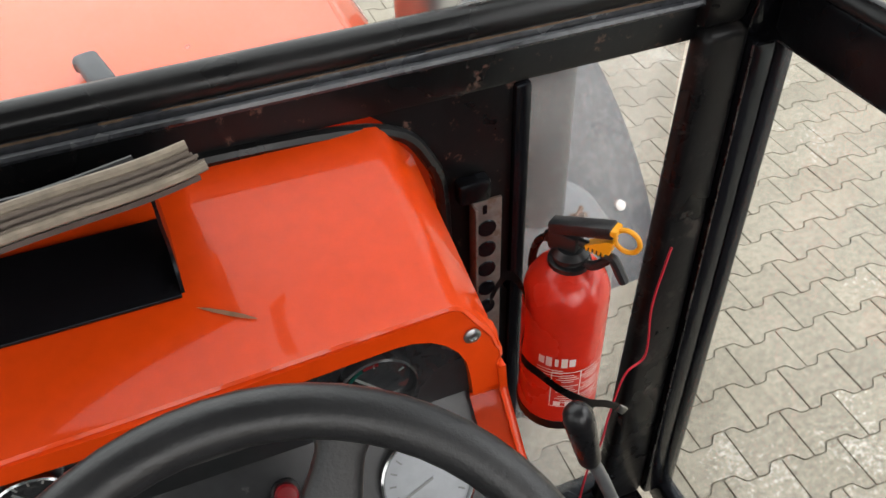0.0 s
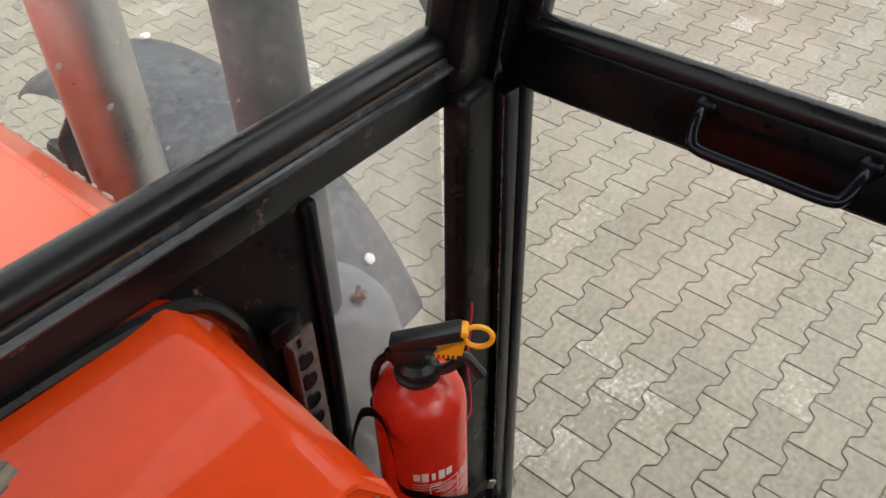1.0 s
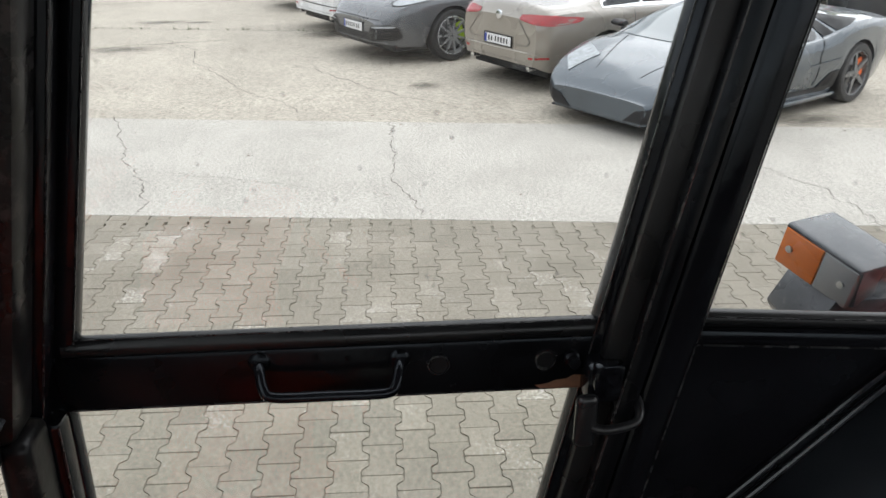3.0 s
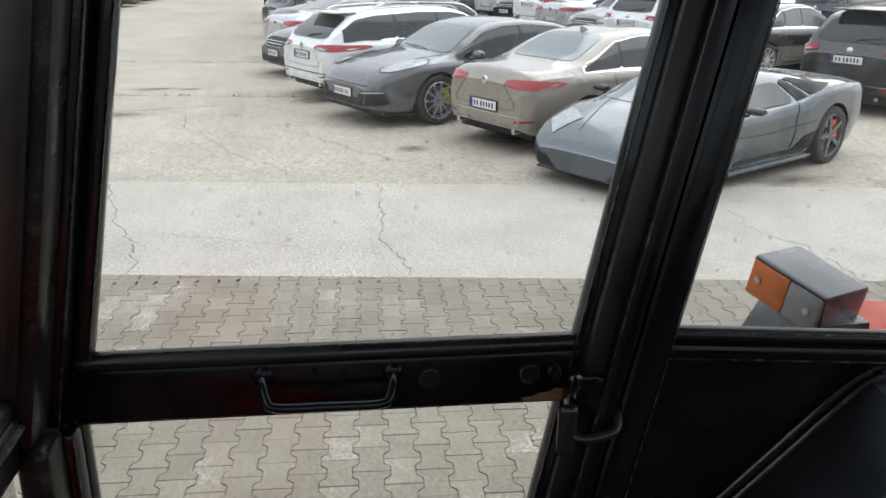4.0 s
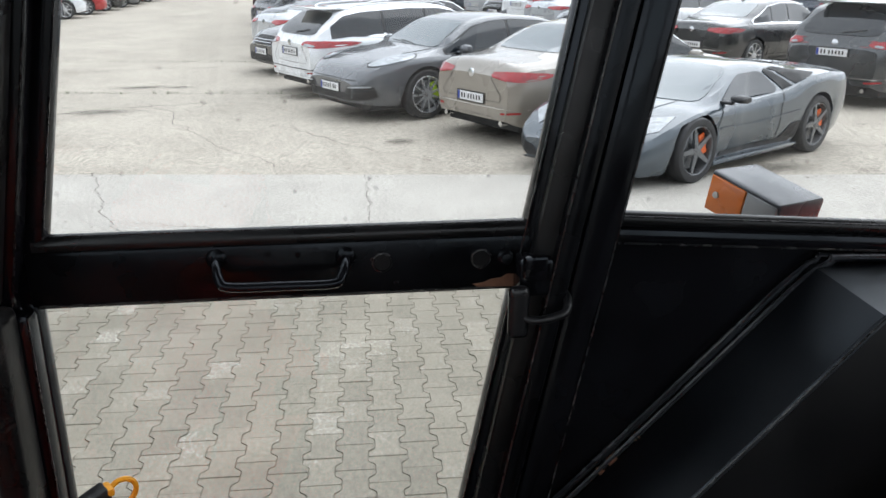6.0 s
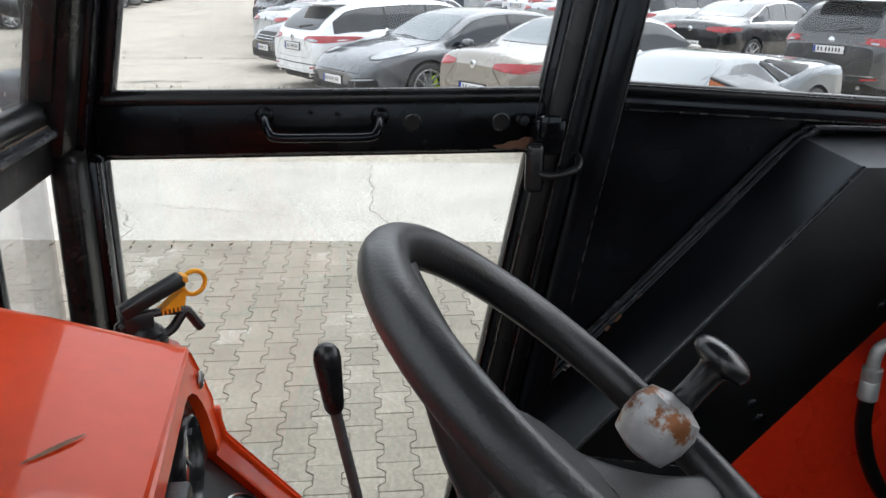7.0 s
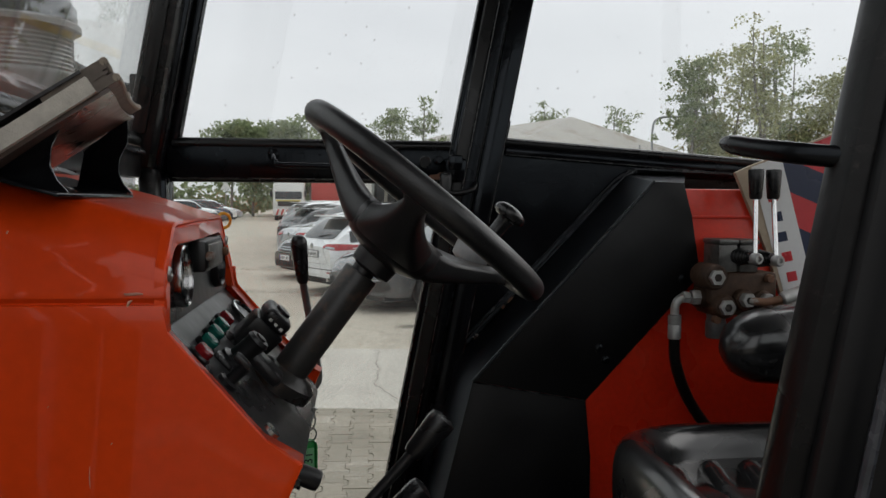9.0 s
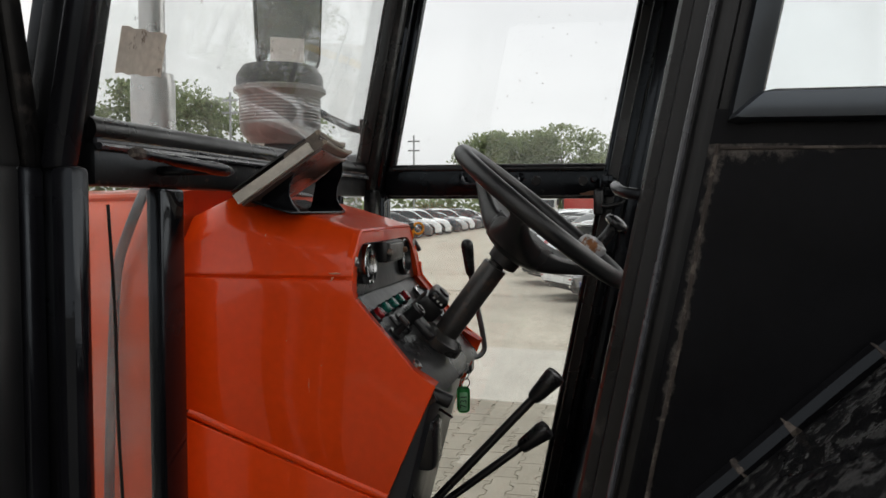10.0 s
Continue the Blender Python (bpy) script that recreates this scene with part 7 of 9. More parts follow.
# side outlines: top line and shoulder line as x, z from rear bumper (0) to nose (1); z in metres
SHAPES = {
    "wagon": dict(L=4.87, W=0.92, wb=(0.215, 0.80), r=0.335,
                  top=[(0, 0.82), (0.012, 0.98), (0.05, 1.16), (0.13, 1.40), (0.20, 1.455), (0.40, 1.49), (0.54, 1.475), (0.60, 1.42), (0.735, 1.02), (0.82, 0.97), (0.93, 0.86), (0.985, 0.70), (1, 0.55)],
                  belt=[(0, 0.80), (0.03, 0.93), (0.2, 0.955), (0.5, 0.915), (0.70, 0.90), (0.83, 0.86), (0.93, 0.78), (1, 0.52)]),
    "suv": dict(L=4.65, W=0.94, wb=(0.20, 0.81), r=0.36,
                top=[(0, 0.85), (0.012, 1.02), (0.04, 1.20), (0.11, 1.53), (0.18, 1.61), (0.40, 1.65), (0.55, 1.63), (0.62, 1.57), (0.745, 1.13), (0.83, 1.08), (0.94, 0.98), (0.985, 0.80), (1, 0.62)],
                belt=[(0, 0.84), (0.03, 1.02), (0.2, 1.07), (0.5, 1.03), (0.72, 1.01), (0.85, 0.96), (0.94, 0.88), (1, 0.58)]),
    "sedan": dict(L=4.75, W=0.91, wb=(0.205, 0.805), r=0.335,
                  top=[(0, 0.80), (0.012, 0.95), (0.03, 1.02), (0.15, 1.06), (0.20, 1.11), (0.33, 1.38), (0.42, 1.43), (0.54, 1.425), (0.60, 1.37), (0.735, 1.0), (0.82, 0.95), (0.93, 0.84), (0.985, 0.68), (1, 0.52)],
                  belt=[(0, 0.78), (0.03, 0.93), (0.2, 0.955), (0.5, 0.91), (0.70, 0.885), (0.83, 0.84), (0.93, 0.76), (1, 0.50)]),
    "sport": dict(L=5.05, W=0.965, wb=(0.205, 0.79), r=0.36,
                  top=[(0, 0.72), (0.012, 0.90), (0.03, 0.99), (0.08, 1.05), (0.17, 1.17), (0.32, 1.37), (0.44, 1.42), (0.53, 1.405), (0.60, 1.34), (0.735, 0.99), (0.80, 0.955), (0.90, 0.87), (0.955, 0.78), (0.985, 0.68), (1, 0.54)],
                  belt=[(0, 0.70), (0.03, 0.90), (0.2, 0.98), (0.5, 0.90), (0.70, 0.885), (0.80, 0.885), (0.90, 0.83), (0.955, 0.74), (1, 0.50)]),
    "super": dict(L=4.16, W=0.985, wb=(0.205, 0.783), r=0.345,
                  top=[(0, 0.78), (0.012, 0.93), (0.04, 0.965), (0.18, 1.0), (0.30, 1.06), (0.43, 1.125), (0.50, 1.13), (0.56, 1.10), (0.74, 0.80), (0.80, 0.745), (0.90, 0.61), (0.97, 0.47), (1, 0.36)],
                  belt=[(0, 0.77), (0.03, 0.90), (0.16, 0.95), (0.25, 0.93), (0.36, 0.80), (0.5, 0.755), (0.70, 0.735), (0.78, 0.73), (0.86, 0.64), (0.93, 0.53), (1, 0.34)]),
}


def smooth_line(ctrl, xs, width=2):
    z = np.interp(xs, [c[0] for c in ctrl], [c[1] for c in ctrl])
    for _ in range(2):
        k = np.ones(2 * width + 1) / (2 * width + 1)
        z = np.convolve(np.pad(z, width, mode="edge"), k, mode="valid")
    return z


def car_body(sh):
    """The painted shell as a bmesh in the car's own axes: x ahead, y left, wheels on z = 0."""
    L, W = sh["L"], sh["W"]
    low_car = L < 4.3
    ends = np.sin(np.linspace(-1, 1, 133) * math.pi / 2) * 0.5 + 0.5
    u = np.sort(np.concatenate([0.35 * ends + 0.65 * np.linspace(0, 1, 133)]))
    zt, zs = smooth_line(sh["top"], u, 2), smooth_line(sh["belt"], u, 3)
    if low_car:
        zb = smooth_line([(0, 0.33), (0.02, 0.24), (0.08, 0.18), (0.2, 0.15), (0.8, 0.14), (0.95, 0.135), (1, 0.16)], u, 2)
        hw = W * smooth_line([(0, 0.80), (0.008, 0.89), (0.03, 0.95), (0.09, 0.985), (0.22, 1.0), (0.36, 0.985), (0.5, 0.945), (0.66, 0.955), (0.78, 0.995), (0.88, 0.965), (0.955, 0.88), (0.985, 0.76), (1, 0.58)], u, 2)
    else:
        zb = smooth_line([(0, 0.34), (0.02, 0.27), (0.08, 0.22), (0.2, 0.19), (0.8, 0.18), (0.95, 0.20), (1, 0.26)] if sh["r"] < 0.345 else [(0, 0.38), (0.02, 0.30), (0.1, 0.25), (0.2, 0.23), (0.8, 0.22), (0.95, 0.24), (1, 0.30)], u, 2)
        hw = W * smooth_line([(0, 0.72), (0.008, 0.84), (0.03, 0.925), (0.09, 0.972), (0.20, 1.0), (0.34, 0.985), (0.5, 0.975), (0.66, 0.985), (0.79, 1.0), (0.89, 0.965), (0.95, 0.885), (0.982, 0.77), (1, 0.58)], u, 2)
    bm = B()
    rows = []
    R = sh["r"] + 0.042
    for i in range(len(u)):
        x = (u[i] - 0.5) * L
        t, s, b, w = float(zt[i]), float(min(zs[i], zt[i] - 0.006)), float(zb[i]), float(hw[i])
        low = b
        for f in sh["wb"]:
            dx = x - (f - 0.5) * L
            if abs(dx) < R:
                low = max(low, sh["r"] + math.sqrt(R * R - dx * dx))
        low = min(low, s - 0.03)
        arch = max([max(0.0, 1 - abs(x - (f - 0.5) * L) / (R * 1.5)) for f in sh["wb"]])
        sec = []
        for q in range(11):
            z = low + (s - low) * q / 10
            v = (z - b) / (s - b)
            side = 0.915 + 0.085 * math.sin(min(1.0, v / 0.55) * math.pi / 2) ** 0.8
            if v > 0.62:
                side -= 0.012 * ((v - 0.62) / 0.26) if v < 0.88 else 0.012 + 0.036 * ((v - 0.88) / 0.12) ** 1.6
            side += 0.016 * arch * (1 - v) * min(1.0, 2.2 * v)
            if v < 0.42 and arch == 0:
                side -= 0.012 * math.sin(v / 0.42 * math.pi)
            sec.append((side * w, z))
        gh = t - s
        k = min(1.0, max(0.0, (gh - 0.045) / 0.22))
        k = k * k * (3 - 2 * k)
        edge = sec[-1][0]
        tum = edge - (0.40 if not low_car else 0.78) * gh
        flat = [(0.955, 0.16), (0.90, 0.36), (0.82, 0.56), (0.70, 0.74), (0.54, 0.87), (0.34, 0.955), (0.16, 0.99), (0.0, 1.0)]
        flat = [(a * edge, s + c * gh) for a, c in flat]
        full = [(edge - 0.035, s + 0.012), (edge - 0.035 + (tum + 0.055 - edge) * 0.36, s + 0.36 * gh), (edge - 0.035 + (tum + 0.055 - edge) * 0.70, s + 0.68 * gh), (tum + 0.012, t - 0.075), (tum - 0.035, t - 0.036), (tum * 0.80 - 0.03, t - 0.014), (tum * 0.4, t - 0.004), (0.0, t)]
        sec += [(a[0] * (1 - k) + c[0] * k, a[1] * (1 - k) + c[1] * k) for a, c in zip(flat, full)]
        left = [(x, y, z) for y, z in sec]
        right = [(x, -y, z) for y, z in sec[:-1]]
        rows.append([bm.verts.new(p) for p in left + right[::-1]])
    for p, q in zip(rows, rows[1:]):
        for k in range(len(p) - 1):
            bm.faces.new((p[k], p[k + 1], q[k + 1], q[k]))
    bm.faces.new(rows[0])
    bm.faces.new(rows[-1][::-1])
    bmesh.ops.recalc_face_normals(bm, faces=bm.faces)
    return bm


def quad(p00, p10, p11, p01):
    """Maps the unit square onto a quadrilateral."""
    def at(s, t):
        return tuple((p00[c] * (1 - s) + p10[c] * s) * (1 - t) + (p01[c] * (1 - s) + p11[c] * s) * t for c in (0, 1))
    return at


def rounded(at, power=4.0):
    """The same with the square's corners pulled in, so that the outline has round corners."""
    def soft(s, t):
        x, y = 2 * s - 1, 2 * t - 1
        m, r = max(abs(x), abs(y)), (abs(x) ** power + abs(y) ** power) ** (1 / power)
        k = m / r if r > 1e-9 else 1.0
        return at(0.5 + 0.5 * x * k, 0.5 + 0.5 * y * k)
    return soft


def decal(tree, view, at, mat, name, parent, n=8, m=5, lift=0.006, label=""):
    """A thin piece laid on the shell: 'at' maps the unit square into the plane seen from 'left', 'right', 'front', 'rear' or 'top'."""
    far = 6.0
    place = {"left": lambda a, b: ((a, far, b), (0, -1, 0)), "right": lambda a, b: ((a, -far, b), (0, 1, 0)), "front": lambda a, b: ((far, a, b), (-1, 0, 0)),
             "rear": lambda a, b: ((-far, a, b), (1, 0, 0)), "top": lambda a, b: ((a, b, far), (0, 0, -1))}[view]
    bm = B()
    grid = []
    for i in range(n + 1):
        row = []
        for j in range(m + 1):
            o, d = place(*at(i / n, j / m))
            hit = tree.ray_cast(Vector(o), Vector(d))
            row.append(bm.verts.new(hit[0] + hit[1] * lift) if hit[0] is not None else None)
        grid.append(row)
    for i in range(n):
        for j in range(m):
            vs = (grid[i][j], grid[i + 1][j], grid[i + 1][j + 1], grid[i][j + 1])
            if all(vs):
                bm.faces.new(vs)
    lone = [v for v in bm.verts if not v.link_faces]
    bmesh.ops.delete(bm, geom=lone, context="VERTS")
    if bm.faces:
        bmesh.ops.solidify(bm, geom=bm.faces[:], thickness=0.003)
    return part(name, bm, mat, parent, label)


def car_wheel(car, x, y, r, rim_mat, caliper, spokes):
    s = 1 if y > 0 else -1
    m = Matrix.Translation((x, y, r)) @ Matrix.Rotation(radians(-90 * s), 4, "X")
    bm = B()
    lathe(bm, [(r * 0.70, -0.20), (r * 0.93, -0.205), (r * 0.985, -0.18), (r, -0.13), (r, -0.05), (r * 0.985, -0.012), (r * 0.94, 0.008), (r * 0.86, 0.014), (r * 0.76, 0.010), (r * 0.73, -0.01), (r * 0.72, -0.03)], m, 40, False)
    w = part("wheel", bm, TYRE, car)
    bm = B()
    lathe(bm, [(r * 0.745, 0.004), (r * 0.73, 0.010), (r * 0.705, 0.006), (r * 0.68, -0.02), (r * 0.66, -0.09), (r * 0.66, -0.17)], m, 40, False)
    hw = r * (0.30 / spokes + 0.014)
    for k in range(spokes):
        mm = m @ Matrix.Rotation(2 * math.pi * k / spokes, 4, "Z")
        vs = box(bm, (r * 0.08, -hw, -0.030), (r * 0.70, hw, -0.004), 0, 1)
        for v in vs:
            f = (v.co.x - r * 0.08) / (r * 0.62)
            v.co.y *= 1.35 - 0.65 * f
            v.co.z += 0.010 * f
            v.co = mm @ v.co
    lathe(bm, [(r * 0.17, -0.03), (r * 0.16, -0.002), (r * 0.10, 0.003), (0, 0.003)], m, 16, False)
    part("rim", bm, rim_mat, w)
    bm = B()
    lathe(bm, [(r * 0.56, -0.070), (r * 0.54, -0.066), (0, -0.066)], m, 28, False)
    part("brake_disc", bm, DARK_ALLOY, w)
    bm = B()
    lathe(bm, [(r * 0.70, -0.12), (0, -0.12)], m, 20, False)
    part("wheel_back", bm, SEAM, w)
    if caliper:
        bm = B()
        box(bm, (-r * 0.58, -r * 0.32, -0.066), (-r * 0.30, r * 0.34, -0.036), 0.01, 1, m @ Matrix.Rotation(radians(20), 4, "Z"))
        part("caliper", bm, CALIPER[caliper], w)


def plate(car, tree, view, z, mat_bars=PLASTIC):
    """A number plate with plain bars in place of its characters."""
    sx = 1 if view == "front" else -1
    o = Vector((6 * sx, 0, z))
    hit = tree.ray_cast(o, Vector((-sx, 0, 0)))[0]
    if hit is None:
        return
    x = hit.x + sx * 0.010
    bm = B()
    box(bm, (x - 0.008, -0.26, z - 0.057), (x + 0.008, 0.26, z + 0.057), 0.004)
    p = part("number_plate", bm, PLATE, car, "white plate with dark bars")
    bm = B()
    for k in range(7):
        y = 0.17 - 0.056 * k - (0.02 if k > 1 else 0)
        box(bm, (x + sx * 0.008 - 0.002, y - 0.013, z - 0.030), (x + sx * 0.008 + 0.002, y + 0.013, z + 0.030), 0)
    part("plate_bar", bm, mat_bars, p)
    bm = B()
    y = 0.235 * (1 if view == "rear" else -1)
    box(bm, (x + sx * 0.008 - 0.002, y - 0.02, z - 0.052), (x + sx * 0.008 + 0.002, y + 0.02, z + 0.052), 0)
    part("plate_band", bm, PLATE_BLUE, p)
    bm = B()
    for lo, hi in (((-0.272, -0.068), (0.272, -0.057)), ((-0.272, 0.057), (0.272, 0.068)), ((-0.272, -0.057), (-0.261, 0.057)), ((0.261, -0.057), (0.272, 0.057))):
        box(bm, (x - 0.010, lo[0], z + lo[1]), (x + 0.006, hi[0], z + hi[1]), 0)
    part("plate_holder", bm, CAR_TRIM, p)


def line_on(tree, view, pts, mat, name, car, w=0.005, lift=0.004):
    """A narrow strip laid along a polyline on the shell (a panel gap, a chrome strip)."""
    for p, q in zip(pts, pts[1:]):
        d = Vector((q[0] - p[0], q[1] - p[1])).normalized()
        nx, ny = -d.y * w, d.x * w
        decal(tree, view, quad((p[0] - nx, p[1] - ny), (q[0] - nx, q[1] - ny), (q[0] + nx, q[1] + ny), (p[0] + nx, p[1] + ny)), mat, name, car, 6, 1, lift)


def build_car(shape, colour, label, group="parked cars", rim=ALLOY, caliper="", spokes=10, badge=True, glass=CAR_GLASS, plates=True):
    sh = SHAPES[shape]
    L, W, r = sh["L"], sh["W"], sh["r"]
    X = lambda f: (f - 0.5) * L
    car = thing("car", label, "car", group=group)
    bm = car_body(sh)
    tree = BVHTree.FromBMesh(bm)
    part("body", bm, PAINTS[colour], car)
    bm = B()
    if shape == "super":
        box(bm, (X(0.06), -W * 0.78, 0.15), (X(0.93), W * 0.78, 0.34), 0.02, 1)
        box(bm, (X(0.10), -W * 0.60, 0.3), (X(0.80), W * 0.60, 0.60), 0.02, 1)
    else:
        box(bm, (X(0.04), -W * 0.80, 0.17), (X(0.96), W * 0.80, 0.55), 0.02, 1)
        box(bm, (X(0.10), -W * 0.62, 0.5), (X(0.88), W * 0.62, 0.66), 0.02, 1)
    part("underbody", bm, SEAM, car)
    T = lambda f: float(np.interp(f, [c[0] for c in sh["top"]], [c[1] for c in sh["top"]]))
    Bz = lambda f: float(np.interp(f, [c[0] for c in sh["belt"]], [c[1] for c in sh["belt"]]))
    bright = CAR_CHROME if colour in ("white", "beige", "silver", "black") else CAR_TRIM
    if shape == "super":
        for sd in ("left", "right"):
            decal(tree, sd, rounded(quad((X(0.395), 0.795), (X(0.665), 0.765), (X(0.545), 1.005), (X(0.44), 1.02)), 7), CAR_GLASS, "side_window", car, 12, 7)
            # black engine intakes behind the doors, split by a painted blade
            decal(tree, sd, quad((X(0.335), 0.845), (X(0.378), 0.815), (X(0.428), 1.012), (X(0.405), 1.035)), SEAM, "engine_intake", car, 5, 7, 0.005)
            decal(tree, sd, quad((X(0.225), 0.955), (X(0.318), 0.862), (X(0.392), 1.035), (X(0.372), 1.045)), SEAM, "engine_intake", car, 6, 7, 0.005)
        ws = lambda s, t: (X(0.548 + 0.182 * s + 0.020 * s * (1 - (2 * t - 1) ** 2)), (2 * t - 1) * (0.60 + 0.16 * s))
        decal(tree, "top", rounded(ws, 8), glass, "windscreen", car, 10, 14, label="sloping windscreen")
    else:
        over = {"wagon": 0.088, "suv": 0.10, "sedan": 0.085, "sport": 0.092}[shape]
        lo = lambda f: Bz(f) + 0.022
        hi = lambda f: T(f) - over
        fs = [0.06 + 0.0025 * i for i in range(280)]
        ok = [f for f in fs if hi(f) > lo(f) + 0.045 and f < 0.74]
        f0, f1 = ok[0] + {"wagon": 0.015, "suv": 0.02, "sedan": 0.0, "sport": 0.0}[shape], ok[-1]
        ends = {"wagon": (f0, 0.285, 0.470, f1), "suv": (f0, 0.285, 0.470, f1), "sedan": (f0, 0.335, 0.470, f1), "sport": (f0, 0.300, 0.470, f1)}[shape]
        for sd in ("left", "right"):
            rim_at = lambda s, t: (X(f0 - 0.006 + (f1 - f0 + 0.012) * s), lo(f0 + (f1 - f0) * s) - 0.014 + t * (max(0.03, hi(f0 + (f1 - f0) * s) - lo(f0 + (f1 - f0) * s)) + 0.026))
            decal(tree, sd, rim_at, bright, "window_trim", car, 40, 4, 0.004)
            for a, b in zip(ends, ends[1:]):
                g0, g1 = (0.0 if a == f0 else 0.005), (0.0 if b == f1 else 0.005)
                pane_at = lambda s, t, a=a + g0, b=b - g1: (X(a + (b - a) * s), lo(a + (b - a) * s) + t * max(0.012, hi(a + (b - a) * s) - lo(a + (b - a) * s)))
                decal(tree, sd, pane_at, CAR_GLASS, "side_window", car, 16, 5, 0.009)
                if b < f1:
                    pillar_at = lambda s, t, b=b: (X(b - 0.006 + 0.012 * s), lo(b) + t * (hi(b) - lo(b)))
                    decal(tree, sd, pillar_at, CAR_TRIM, "window_pillar", car, 1, 5, 0.007)
            # door gaps, handles, crease and sill
            for f, g in ((0.475, 0.46), (0.715, 0.70), (0.305, 0.30)):
                line_on(tree, sd, [(X(f), 0.30), (X(f) - 0.006, 0.62), (X(g), Bz(g) - 0.02)], SEAM, "door_gap", car, 0.0035)
            line_on(tree, sd, [(X(0.29), 0.335), (X(0.72), 0.325)], SEAM, "sill_gap", car, 0.004)
            for f in (0.345, 0.515):
                decal(tree, sd, rounded(quad((X(f), Bz(f) - 0.135), (X(f) + 0.20, Bz(f) - 0.14), (X(f) + 0.20, Bz(f) - 0.112), (X(f), Bz(f) - 0.108))), CAR_CHROME if colour in ("white", "beige", "silver") else PAINTS[colour], "door_handle", car, 5, 2, 0.022)
        wsf = {"wagon": (0.605, 0.728), "suv": (0.622, 0.735), "sedan": (0.605, 0.728), "sport": (0.600, 0.728)}[shape]
        ws = lambda s, t: (X(wsf[0] + (wsf[1] - wsf[0]) * s + 0.012 * (1 - (2 * t - 1) ** 2) * s), (2 * t - 1) * (0.54 + 0.16 * s))
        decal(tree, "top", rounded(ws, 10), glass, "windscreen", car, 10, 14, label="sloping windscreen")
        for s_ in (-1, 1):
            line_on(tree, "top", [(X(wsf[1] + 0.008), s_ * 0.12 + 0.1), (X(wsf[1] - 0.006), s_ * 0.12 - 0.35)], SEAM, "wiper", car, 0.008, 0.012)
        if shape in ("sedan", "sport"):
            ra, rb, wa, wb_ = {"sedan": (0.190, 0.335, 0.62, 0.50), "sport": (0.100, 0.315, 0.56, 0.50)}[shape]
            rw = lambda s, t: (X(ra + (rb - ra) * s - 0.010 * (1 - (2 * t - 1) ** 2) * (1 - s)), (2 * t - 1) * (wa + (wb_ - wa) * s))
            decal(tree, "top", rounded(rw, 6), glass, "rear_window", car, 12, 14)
            fin = X(0.36)
            bm = B()
            prism(bm, [(fin - 0.09, T(0.36) - 0.012), (fin - 0.08, T(0.36) + 0.055), (fin - 0.05, T(0.36) + 0.05), (fin + 0.07, T(0.36) - 0.002)], "y", -0.012, 0.012, 0.004)
            part("antenna_fin", bm, PAINTS[colour], car)
        else:
            zz = T(0.05)
            decal(tree, "rear", rounded(quad((-0.66, zz - 0.15), (0.66, zz - 0.15), (0.56, zz + 0.20), (-0.56, zz + 0.20)), 6), CAR_GLASS, "rear_window", car, 14, 8, 0.007)
            bm = B()
            box(bm, (X(0.065), -0.56, T(0.14) + 0.005), (X(0.16), 0.56, T(0.14) + 0.03), 0.01, 2)
            part("roof_spoiler", bm, PAINTS[colour], car)
            line_on(tree, "rear", [(-0.05, zz - 0.12), (-0.42, zz - 0.07)], SEAM, "rear_wiper", car, 0.010, 0.016)
    for sd in ("left", "right"):
        s = 1 if sd == "left" else -1
        decal(tree, sd, quad((X(0.28), 0.215), (X(0.72), 0.205), (X(0.72), 0.265), (X(0.28), 0.275)), CAR_TRIM, "sill_trim", car, 8, 1, 0.005)
        f = 0.665 if shape != "super" else 0.645
        bm = B()
        lathe(bm, [(0.0, -0.09), (0.045, -0.082), (0.066, -0.05), (0.070, 0.0), (0.062, 0.05), (0.045, 0.066), (0.0, 0.068)], Matrix.Translation((X(f), s * (W + 0.075), Bz(f) + 0.085)) @ Matrix.Rotation(radians(-90 * s), 4, "X") @ Matrix.Diagonal((1.15, 0.95 if shape != "super" else 0.6, 1.25, 1)), 20)
        box(bm, (X(f) - 0.01, min(s * W * 0.84, s * W * 1.0), Bz(f) + 0.018), (X(f) + 0.06, max(s * W * 0.84, s * W * 1.0), Bz(f) + 0.05), 0.01, 1)
        part("wing_mirror", bm, PAINTS[colour] if colour != "white" and shape != "super" else CAR_TRIM, car)
    # lamps, bumper openings
    if shape == "super":
        for s in (-1, 1):
            sd = "left" if s > 0 else "right"
            decal(tree, "top", quad((X(0.875), s * 0.46), (X(0.955), s * 0.60), (X(0.900), s * 0.84), (X(0.825), s * 0.80)), HEAD, "head_lamp", car, 8, 8, 0.005)
            decal(tree, "front", quad((s * 0.36, 0.17), (s * 0.74, 0.19), (s * 0.76, 0.36), (s * 0.50, 0.29)), SEAM, "front_intake", car, 8, 5, 0.005)
            decal(tree, sd, quad((X(0.285), 0.245), (X(0.395), 0.245), (X(0.345), 0.42), (X(0.290), 0.45)), SEAM, "side_intake", car, 5, 5, 0.006)
            decal(tree, "rear", quad((s * 0.42, 0.72), (s * 0.84, 0.72), (s * 0.82, 0.82), (s * 0.42, 0.82)), TAIL, "tail_lamp", car, 4, 2, 0.006)
            line_on(tree, sd, [(X(0.405), 0.30), (X(0.40), 0.62), (X(0.385), 0.80)], SEAM, "door_gap", car, 0.0035)
            line_on(tree, sd, [(X(0.705), 0.28), (X(0.70), 0.50), (X(0.668), 0.72)], SEAM, "door_gap", car, 0.0035)
            line_on(tree, sd, [(X(0.30), 0.56), (X(0.52), 0.50), (X(0.68), 0.52)], PAINTS[colour], "door_crease", car, 0.012, 0.010)
